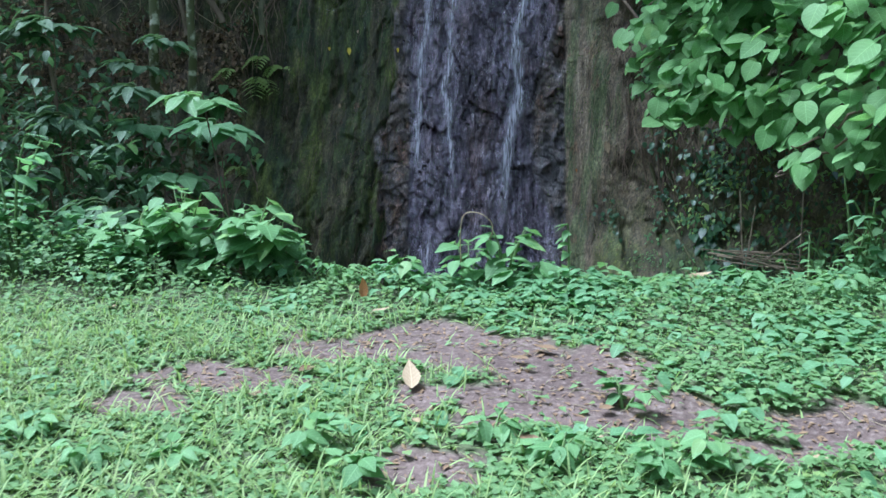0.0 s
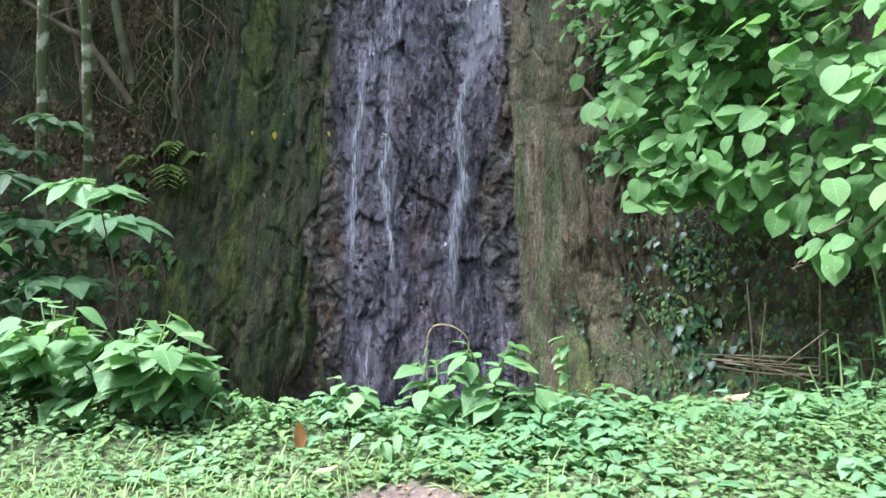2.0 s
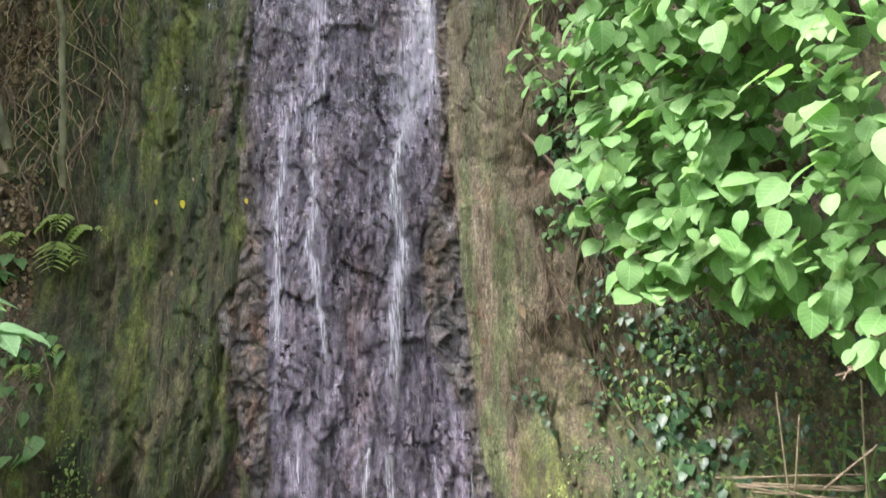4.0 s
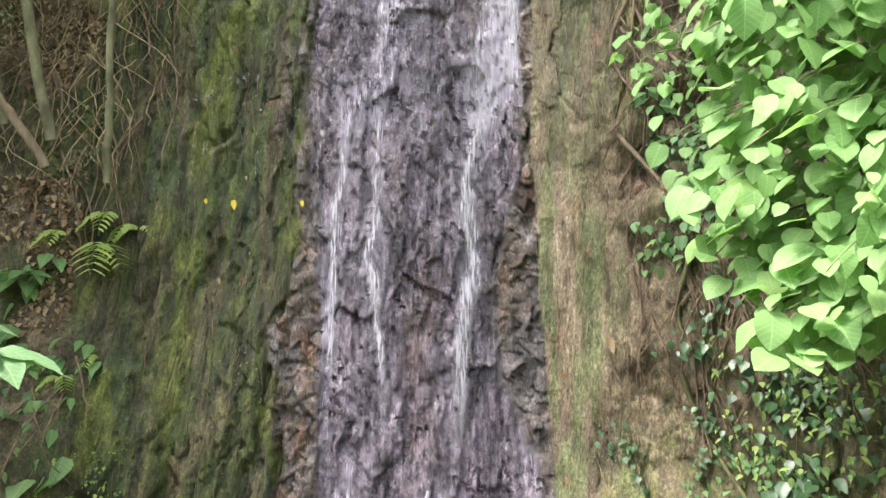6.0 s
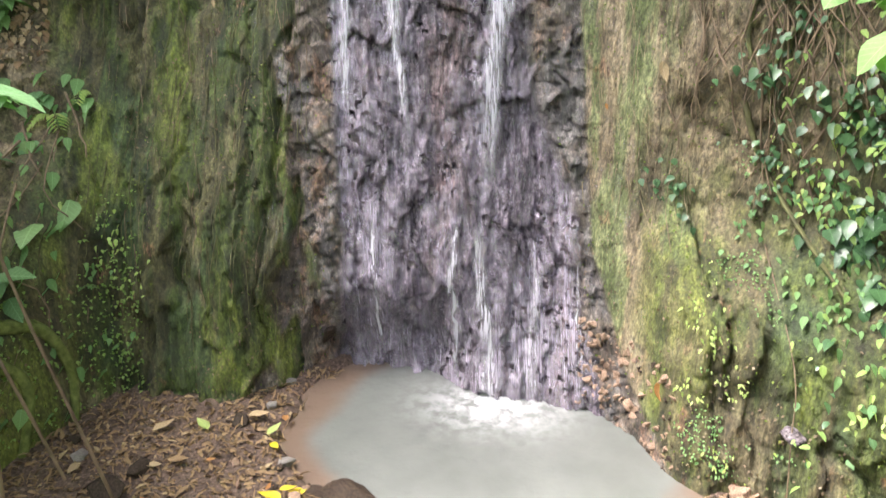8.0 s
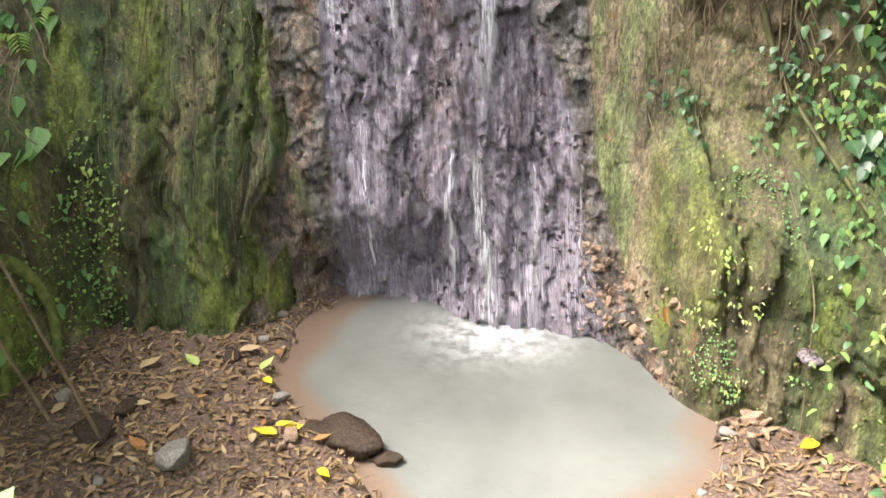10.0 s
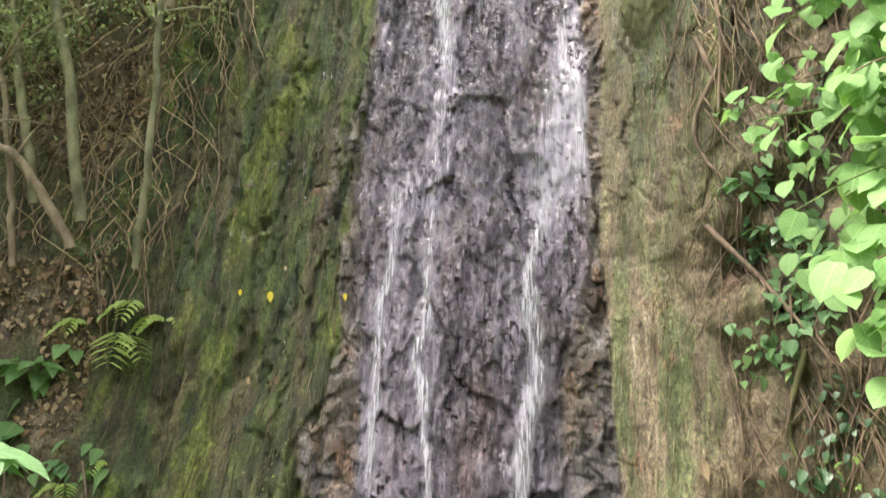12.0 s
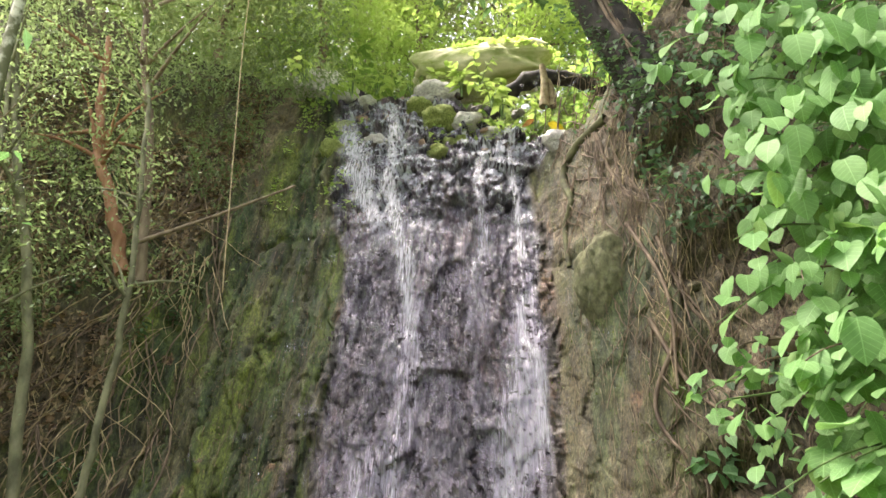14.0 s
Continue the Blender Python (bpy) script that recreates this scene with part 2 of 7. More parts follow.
def cliff_material():
    m, t, b = material("cliff")
    z = t.nodes.new("ShaderNodeVertexColor")
    z.layer_name = "zone"
    sep = t.nodes.new("ShaderNodeSeparateColor")
    t.links.new(z.outputs[0], sep.inputs[0])
    wet, moss, ochre = sep.outputs
    margin = z.outputs["Alpha"]
    drip = noise_tex(t, 3.2, 7, (2.4, 1, 0.26), 0.62)
    band = noise_tex(t, 1.5, 5, (2.2, 1, 0.2), 0.6)
    mottle = noise_tex(t, 3.6, 9, (1.35, 1, 0.6), 0.66)
    fine = noise_tex(t, 24, 6, (1.5, 1, 0.55), 0.64)
    speck = noise_tex(t, 58, 3, (1, 1, 0.6), 0.6)
    patch = noise_tex(t, 1.25, 5, (1.2, 1, 0.6))
    spots = noise_tex(t, 2.6, 6, (1.3, 1, 0.62), 0.6)
    wide = noise_tex(t, 0.8, 5, (1.6, 1, 0.4), 0.6)
    grain = tight(t, fine, [(0.2, (0.25, 0.25, 0.25)), (0.48, (0.9, 0.9, 0.9)), (0.8, (1.9, 1.85, 1.75))])
    dots = tight(t, speck, [(0.3, (0.4, 0.38, 0.36)), (0.5, (1.0, 1.0, 1.0)), (0.8, (1.6, 1.55, 1.5))])
    soil = tight(t, mottle, [(0.22, (0.042, 0.031, 0.018)), (0.5, (0.13, 0.1, 0.06)), (0.78, (0.29, 0.23, 0.145))])
    soil = mix(t, tight(t, spots, [(0.55, (0, 0, 0)), (0.72, (0.7, 0.7, 0.7))]), soil, tight(t, mottle, [(0.3, (0.045, 0.05, 0.018)), (0.7, (0.14, 0.14, 0.06))]))
    brown = tight(t, drip, [(0.25, (0.03, 0.021, 0.013)), (0.5, (0.085, 0.058, 0.036)), (0.78, (0.19, 0.135, 0.086))])
    rust = tight(t, fine, [(0.3, (0.09, 0.042, 0.024)), (0.7, (0.27, 0.15, 0.092))])
    mossy = tight(t, drip, [(0.2, (0.0118, 0.0134, 0.00504)), (0.42, (0.0336, 0.0454, 0.0118)), (0.62, (0.0622, 0.0857, 0.0202)), (0.82, (0.105, 0.134, 0.0336))])
    mossy = mix(t, tight(t, patch, [(0.32, (0.55, 0.55, 0.55)), (0.46, (0, 0, 0))]), mossy, tight(t, drip, [(0.3, (0.0269, 0.0521, 0.0218)), (0.7, (0.0714, 0.113, 0.0487))]))
    mossy = mix(t, tight(t, band, [(0.48, (0, 0, 0)), (0.6, (0.5, 0.5, 0.5))]), mossy, brown)
    mossy = mix(t, tight(t, wide, [(0.54, (0, 0, 0)), (0.64, (0.7, 0.7, 0.7))]), mossy, tight(t, drip, [(0.3, (0.07, 0.092, 0.013)), (0.7, (0.17, 0.2, 0.034))]))
    mossy = mix(t, tight(t, spots, [(0.2, (0.7, 0.7, 0.7)), (0.28, (0, 0, 0))]), mossy, rust)
    straw = tight(t, drip, [(0.22, (0.075, 0.057, 0.037)), (0.42, (0.17, 0.132, 0.085)), (0.6, (0.27, 0.216, 0.145)), (0.8, (0.4, 0.34, 0.245))])
    straw = mix(t, tight(t, band, [(0.44, (0.9, 0.9, 0.9)), (0.54, (0, 0, 0))]), straw, tight(t, drip, [(0.3, (0.075, 0.098, 0.036)), (0.5, (0.135, 0.16, 0.065)), (0.7, (0.21, 0.235, 0.11))]))
    straw = mix(t, tight(t, spots, [(0.6, (0, 0, 0)), (0.68, (0.6, 0.6, 0.6))]), straw, rust)
    rock = tight(t, mottle, [(0.2, (0.024, 0.019, 0.024)), (0.42, (0.058, 0.047, 0.059)), (0.6, (0.11, 0.09, 0.112)), (0.82, (0.24, 0.205, 0.245))])
    rock = mix(t, tight(t, wide, [(0.52, (0, 0, 0)), (0.7, (0.75, 0.75, 0.75))]), rock, tight(t, mottle, [(0.3, (0.045, 0.028, 0.026)), (0.7, (0.17, 0.115, 0.11))]))
    rock = mix(t, tight(t, patch, [(0.28, (0.7, 0.7, 0.7)), (0.45, (0, 0, 0))]), rock, tight(t, mottle, [(0.3, (0.018, 0.016, 0.021)), (0.7, (0.06, 0.055, 0.066))]))
    streak = noise_tex(t, 9, 5, (3.0, 1, 0.14), 0.62)
    rock = mix(t, 0.7, rock, tight(t, streak, [(0.25, (0.42, 0.4, 0.42)), (0.5, (1.0, 0.98, 1.0)), (0.75, (1.85, 1.8, 1.85))]), "MULTIPLY")
    bare_rock = tight(t, mottle, [(0.22, (0.024, 0.019, 0.016)), (0.45, (0.08, 0.062, 0.05)), (0.62, (0.155, 0.125, 0.105)), (0.82, (0.29, 0.25, 0.225))])
    bare_rock = mix(t, tight(t, spots, [(0.5, (0, 0, 0)), (0.62, (0.55, 0.55, 0.55))]), bare_rock, rust)
    bare_rock = mix(t, tight(t, patch, [(0.5, (0, 0, 0)), (0.64, (0.75, 0.75, 0.75))]), bare_rock, tight(t, mottle, [(0.3, (0.05, 0.048, 0.05)), (0.7, (0.19, 0.18, 0.185))]))
    c = mix(t, moss, soil, mossy)
    c = mix(t, ochre, c, straw)
    c = mix(t, margin, c, bare_rock)
    c = mix(t, wet, c, rock)
    c = mix(t, 0.75, c, grain, "MULTIPLY")
    c = mix(t, 0.5, c, dots, "MULTIPLY")
    t.links.new(c, b.inputs["Base Color"])
    r = node(t, "MapRange")
    t.links.new(wet, r.inputs[0])
    r.inputs[3].default_value, r.inputs[4].default_value = 0.72, 0.22
    t.links.new(r.outputs[0], b.inputs["Roughness"])
    n1 = bump(t, mottle, 0.6, 0.05, b)
    n2 = bump(t, drip, 0.5, 0.03, b, n1)
    bump(t, fine, 0.9, 0.03, b, n2)
    return m


def ground_material():
    m, t, b = material("soil_ground")
    big, fine = noise_tex(t, 1.4, 5), noise_tex(t, 30, 6, rough=0.7)
    c = mix(t, 0.5, tight(t, big, [(0.35, (0.08, 0.048, 0.037)), (0.65, (0.15, 0.1, 0.08))]), tight(t, fine, [(0.3, (0.045, 0.03, 0.024)), (0.55, (0.13, 0.095, 0.08)), (0.8, (0.34, 0.28, 0.24))]))
    z = t.nodes.new("ShaderNodeVertexColor")
    z.layer_name = "zone"
    sep = t.nodes.new("ShaderNodeSeparateColor")
    t.links.new(z.outputs[0], sep.inputs[0])
    green = tight(t, fine, [(0.3, (0.03, 0.045, 0.015)), (0.7, (0.09, 0.13, 0.04))])
    c = mix(t, sep.outputs[0], c, green)
    c = mix(t, sep.outputs[1], c, tight(t, fine, [(0.3, (0.035, 0.021, 0.016)), (0.55, (0.1, 0.064, 0.048)), (0.8, (0.22, 0.155, 0.12))]))
    t.links.new(c, b.inputs["Base Color"])
    b.inputs["Roughness"].default_value = 0.9
    n1 = bump(t, big, 0.4, 0.05, b)
    bump(t, fine, 0.8, 0.02, b, n1)
    return m


def water_white(name, cover, stretch, most=0.85, colour=(0.64, 0.62, 0.67)):
    """Falling water: white broken streaks with clear gaps between, thinning out to the edges of the strip."""
    m, t, b = material(name)
    b.inputs["Base Color"].default_value = (*colour, 1)
    b.inputs["Roughness"].default_value = 0.25
    n = noise_tex(t, 9, 5, stretch, 0.6)
    f = ramp(t, n, [(cover, (0, 0, 0)), (cover + 0.24, (most, most, most))])
    at = t.nodes.new("ShaderNodeAttribute")
    at.attribute_name = "blade"
    xy = t.nodes.new("ShaderNodeSeparateXYZ")
    t.links.new(at.outputs["Vector"], xy.inputs[0])
    soft = ramp(t, xy.outputs[1], [(0.0, (1, 1, 1)), (0.45, (0.85, 0.85, 0.85)), (1.0, (0, 0, 0))])
    bump(t, n, 0.6, 0.03, b)
    tr = t.nodes.new("ShaderNodeBsdfTransparent")
    s = t.nodes.new("ShaderNodeMixShader")
    t.links.new(mix(t, 1.0, f, soft, "MULTIPLY"), s.inputs[0])
    t.links.new(tr.outputs[0], s.inputs[1])
    t.links.new(b.outputs[0], s.inputs[2])
    t.links.new(s.outputs[0], t.nodes["Material Output"].inputs[0])
    return m


def water_sheet():
    """The thin sheet over the whole fall: fine hanging threads, closer where more water runs."""
    m, t, b = material("water_sheet")
    b.inputs["Roughness"].default_value = 0.2
    z = t.nodes.new("ShaderNodeVertexColor")
    z.layer_name = "zone"
    sep = t.nodes.new("ShaderNodeSeparateColor")
    t.links.new(z.outputs[0], sep.inputs[0])
    # higher up: whiter water, with the sky's reflection put into a bluer colour
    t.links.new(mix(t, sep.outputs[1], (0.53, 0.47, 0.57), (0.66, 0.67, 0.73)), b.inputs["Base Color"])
    thread = noise_tex(t, 1.0, 5, (70, 1, 3.0), 0.74)
    lump = noise_tex(t, 1.0, 4, (13, 1, 3.2), 0.6)
    cloud = noise_tex(t, 1.0, 4, (3.0, 1, 1.2), 0.6)
    n = mix(t, 0.34, thread, lump)
    n = mix(t, 0.2, n, cloud)
    lace = noise_tex(t, 1.0, 6, (11, 6, 4.5), 0.66)
    n = mix(t, sep.outputs[1], n, lace)
    add = node(t, "Math")
    add.operation = "MULTIPLY_ADD"
    t.links.new(sep.outputs[0], add.inputs[0])
    add.inputs[1].default_value = 0.34
    t.links.new(n, add.inputs[2])
    r = node(t, "MapRange")
    t.links.new(add.outputs[0], r.inputs[0])
    r.inputs[1].default_value, r.inputs[2].default_value, r.inputs[4].default_value = 0.55, 0.84, 0.62
    bump(t, lump, 0.5, 0.02, b)
    tr = t.nodes.new("ShaderNodeBsdfTransparent")
    s = t.nodes.new("ShaderNodeMixShader")
    more = node(t, "Math")
    more.operation = "MULTIPLY_ADD"
    more.inputs[1].default_value, more.inputs[2].default_value = 0.12, 1.0
    t.links.new(sep.outputs[1], more.inputs[0])
    t.links.new(mix(t, 1.0, r.outputs[0], more.outputs[0], "MULTIPLY"), s.inputs[0])
    t.links.new(tr.outputs[0], s.inputs[1])
    t.links.new(b.outputs[0], s.inputs[2])
    t.links.new(s.outputs[0], t.nodes["Material Output"].inputs[0])
    return m


def pool_material():
    m, t, b = material("milky_water")
    n = noise_tex(t, 0.9, 4)
    z = t.nodes.new("ShaderNodeVertexColor")
    z.layer_name = "zone"
    sep = t.nodes.new("ShaderNodeSeparateColor")
    t.links.new(z.outputs[0], sep.inputs[0])
    c = ramp(t, n, [(0.3, (0.105, 0.11, 0.104)), (0.7, (0.145, 0.15, 0.143))])
    c = mix(t, sep.outputs[0], c, (0.14, 0.1, 0.078))
    froth = mix(t, 1.0, sep.outputs[1], tight(t, noise_tex(t, 9, 5), [(0.3, (0.2, 0.2, 0.2)), (0.7, (1.3, 1.3, 1.3))]), "MULTIPLY")
    c = mix(t, froth, c, (0.42, 0.42, 0.43))
    t.links.new(c, b.inputs["Base Color"])
    b.inputs["Roughness"].default_value = 0.12
    bump(t, noise_tex(t, 7, 3), 0.35, 0.04, b)
    return m


CLIFF, GROUND, POOL = cliff_material(), ground_material(), pool_material()
HERB = leaf_mat("herb_leaf", (0.1, 0.185, 0.065), (0.22, 0.35, 0.14), (0.3, 0.39, 0.11), through=0.45)
GRASS = leaf_mat("grass_blade", (0.13, 0.2, 0.065), (0.27, 0.36, 0.13), (0.4, 0.38, 0.18))
BROAD = leaf_mat("broad_leaf", (0.09, 0.2, 0.08), (0.21, 0.37, 0.175), through=0.45)
VINE = leaf_mat("vine_leaf", (0.125, 0.275, 0.08), (0.235, 0.4, 0.15), (0.29, 0.43, 0.125), 0.6, 0.42)
# darker leaf copy: the shade under the trees is put into the colour
DARKLEAF = leaf_mat("shade_tinted_leaf", (0.035, 0.08, 0.035), (0.12, 0.2, 0.095))
IVY = leaf_mat("ivy_leaf", (0.02, 0.062, 0.026), (0.07, 0.15, 0.06), rough=0.34, through=0.12)
IVY.node_tree.nodes["Principled BSDF"].inputs["Specular IOR Level"].default_value = 0.6
# yellow-green, with the colour raised to stand in for sun above the fall
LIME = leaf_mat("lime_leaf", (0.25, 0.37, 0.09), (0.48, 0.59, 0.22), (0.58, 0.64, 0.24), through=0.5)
FRESH = leaf_mat("fresh_leaf", (0.105, 0.225, 0.075), (0.215, 0.365, 0.15), (0.27, 0.4, 0.125), through=0.42)
BANKLEAF = leaf_mat("bank_leaf", (0.125, 0.225, 0.065), (0.29, 0.42, 0.13), (0.34, 0.44, 0.1), through=0.45)
CROWN = leaf_mat("crown_leaf", (0.17, 0.21, 0.105), (0.37, 0.42, 0.22), (0.47, 0.5, 0.22), through=0.45)
SCRUBLEAF = leaf_mat("scrub_leaf", (0.11, 0.15, 0.08), (0.28, 0.345, 0.19), (0.34, 0.4, 0.22), through=0.45)
DRY = leaf_mat("dry_leaf", (0.1, 0.06, 0.035), (0.26, 0.17, 0.09), rough=0.7, through=0.1)
PALE = leaf_mat("pale_dry_leaf", (0.26, 0.18, 0.1), (0.36, 0.27, 0.16), rough=0.7, through=0.1)
YELLOW = leaf_mat("yellow_leaf", (0.55, 0.38, 0.02), (0.75, 0.58, 0.05), rough=0.5)
ORANGE = leaf_mat("orange_leaf", (0.3, 0.125, 0.045), (0.43, 0.22, 0.085), rough=0.5)
BARK = plain_mat("bark", (0.11, 0.075, 0.045), (0.26, 0.2, 0.13), 9, stretch=(1, 1, 0.3))
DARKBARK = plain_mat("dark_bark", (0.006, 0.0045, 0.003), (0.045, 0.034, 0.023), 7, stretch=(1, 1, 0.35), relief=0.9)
LICHEN = plain_mat("lichen_bark", (0.08, 0.085, 0.03), (0.42, 0.42, 0.3), 7, spread=(0.5, 0.62))
ROOT = plain_mat("root", (0.09, 0.06, 0.04), (0.24, 0.17, 0.11), 12, stretch=(1, 1, 0.3))
STRAW = plain_mat("straw_fibre", (0.2, 0.14, 0.07), (0.48, 0.38, 0.22), 10)
DULLSTRAW = plain_mat("dull_straw", (0.11, 0.085, 0.045), (0.3, 0.245, 0.15), 10)
BANKBARK = plain_mat("bank_bark", (0.08, 0.078, 0.04), (0.23, 0.22, 0.125), 7, stretch=(1, 1, 0.5))
MOSSROOT = plain_mat("mossy_root", (0.05, 0.045, 0.02), (0.12, 0.12, 0.045), 9)
STICK = plain_mat("dry_stick", (0.12, 0.09, 0.055), (0.26, 0.2, 0.13), 12)
STEM = plain_mat("green_stem", (0.08, 0.14, 0.04), (0.18, 0.26, 0.08), 10, rough=0.6)
STONE = plain_mat("stone", (0.09, 0.08, 0.075), (0.28, 0.25, 0.23), 14, rough=0.6)
MOSS = plain_mat("moss", (0.1, 0.13, 0.025), (0.34, 0.38, 0.12), 11, rough=0.95, relief=0.8)
FOOTMOSS = plain_mat("root_moss", (0.07, 0.09, 0.02), (0.19, 0.22, 0.06), 12, rough=0.95, relief=0.8)
CHIP = plain_mat("wet_rock_chip", (0.02, 0.016, 0.019), (0.2, 0.165, 0.18), 6, rough=0.25)
PALESTONE = plain_mat("pale_stone", (0.3, 0.28, 0.25), (0.6, 0.56, 0.5), 8, rough=0.5)
CRUMB = leaf_mat("crumb", (0.05, 0.035, 0.022), (0.2, 0.145, 0.095), (0.34, 0.28, 0.2), rough=0.7, through=0.05)
STREAM = water_white("falling_water", 0.36, (5.0, 1.0, 0.34), 0.68)
SHEET = water_sheet()
VEIL = water_white("water_veil", 0.4, (5.0, 1.0, 0.4), 0.5)
FOAM = plain_mat("foam", (0.3, 0.3, 0.31), (0.42, 0.42, 0.44), 14, rough=0.4)

# ---- the shape of the place ----
POOL_Z = -2.7
FACE_X = (-40, -11, -8, -6, -5, -4, -3, -2.2, -1.2, -0.4, 0.1, 0.7, 1.3, 2, 3, 5, 8, 40)
FACE_Y = (4, 9.5, 11.3, 12.5, 12.8, 12.75, 12.65, 12.5, 12.35, 12.45, 12.35, 11.7, 11.25, 10.6, 9.7, 8.2, 6.2, -6)


def face_y(x, z):
    lean = np.interp(x, (-3, 0.1, 1.2), (0.38, 0.36, 0.25))
    toe = 0.45 * step(1.4, -1.2, z) * step(-2.9, -3.6, x) * step(-6.8, -5.6, x) + 0.75 * step(-0.4, -1.4, z) * step(0.3, 0.95, x)
    toe = toe + 1.9 * step(0.9, -2.7, z) * step(-4.6, -5.5, x) + 0.18 * step(-1.5, -2.6, z) * np.exp(-((x - 0.1) / 0.45) ** 2)
    hollow = 0.6 * step(-1.5, -2.6, z) * step(-3.1, -2.5, x) * step(-0.7, -1.5, x)
    return np.interp(x, FACE_X, FACE_Y) + lean * z - toe + hollow


def zones(x, z):
    """How far a place on the cliff is wet rock, moss, straw-coloured bank and bare broken rock beside the water."""
    w = fbm(x * 1.5, z * 0.9, 5, 30) * 0.8
    v = fbm(x * 4.5, z * 1.2, 4, 36)
    left = np.interp(z, (-2.7, -1.3, 0, 1, 2, 3, 4, 5, 6.4, 7.2, 9.3, 10.8), (-2.62, -2.42, -2.46, -2.45, -2.55, -2.74, -2.76, -2.78, -2.72, -3.05, -3.2, -3.5)) + w * 0.16 + v * 0.14
    right = np.interp(z, (-2.7, -1.8, -0.7, 0.1, 1.2, 1.8, 2.4, 3.3, 6.2, 8.1, 8.6, 10), (0.3, 0.05, -0.02, -0.28, -0.4, -0.25, -0.1, -0.04, -0.04, 0.0, 0.6, 0.9)) + w * 0.12 + v * 0.1
    wet = step(-0.09, 0.09, x - left) * step(-0.08, 0.08, right - x)
    mleft = np.interp(z, (-2.7, -0.3, 1.8, 3.6, 5.4, 7.5, 9.5), (-4.9, -5.5, -5.1, -5.6, -5.5, -4.8, -4.1)) + w
    moss = step(-0.25, 0.25, x - mleft) * step(-0.2, 0.1, right - x)
    low = step(-0.2, -0.9, z + w) * step(0.35, 0.7, x) * 0.95
    foot = step(0.0, -0.8, z + w) * step(-4.6, -5.0, x) * 0.9
    lone = step(0.1, 0.35, fbm(x * 0.9, z * 0.9, 4, 44)) * 0.7
    high = 0.85 * step(2.2, 3.8, z + w) * step(0.05, 0.4, x) * step(1.5, 0.9, x + w) * step(6.6, 5.6, z)
    moss = np.maximum(np.maximum(moss, low), np.maximum(np.maximum(lone, foot), high))
    # bare blocks: a ragged column either side of the water
    lmar = left - np.interp(z, (-2.7, -1.5, -0.4, 0.6, 2.2, 3.4, 5.0), (0.5, 0.3, 0.36, 0.4, 0.3, 0.12, 0.0)) - 0.7 * v
    rmar = np.interp(z, (-2.7, -2.2, -1.2, 0.2, 2.2, 3.0, 3.8, 5, 7.6), (0.72, 0.5, 0.17, 0.13, 0.08, 0.06, 0.1, 0.16, 0.2)) + 0.05 * v
    bare_rock = np.maximum(step(-0.07, 0.07, x - lmar) * step(-2.0, -2.3, x), step(-0.03, 0.03, rmar - x) * step(-0.9, -0.5, x)) * (1 - wet) * step(8.0, 6.5, z)
    oright = np.interp(z, (-2.7, -0.9, 0.2, 1, 2.6, 4.6, 8), (0.5, 0.62, 0.75, 0.85, 0.8, 0.7, 0.45)) + w * 0.5
    ochre = step(-0.03, 0.03, x - rmar) * step(-0.15, 0.15, oright - x) * step(5.5, 3.2, z) * (1 - 0.7 * step(1.4, 3.2, z))
    ochre = np.maximum(ochre, 0.35 * step(-0.1, 0.4, x - rmar) * step(1.2, -0.3, z + w) * step(-0.1, 0.3, fbm(x * 1.8, z * 1.8, 4, 47)))
    return wet, moss * (1 - bare_rock), ochre, bare_rock


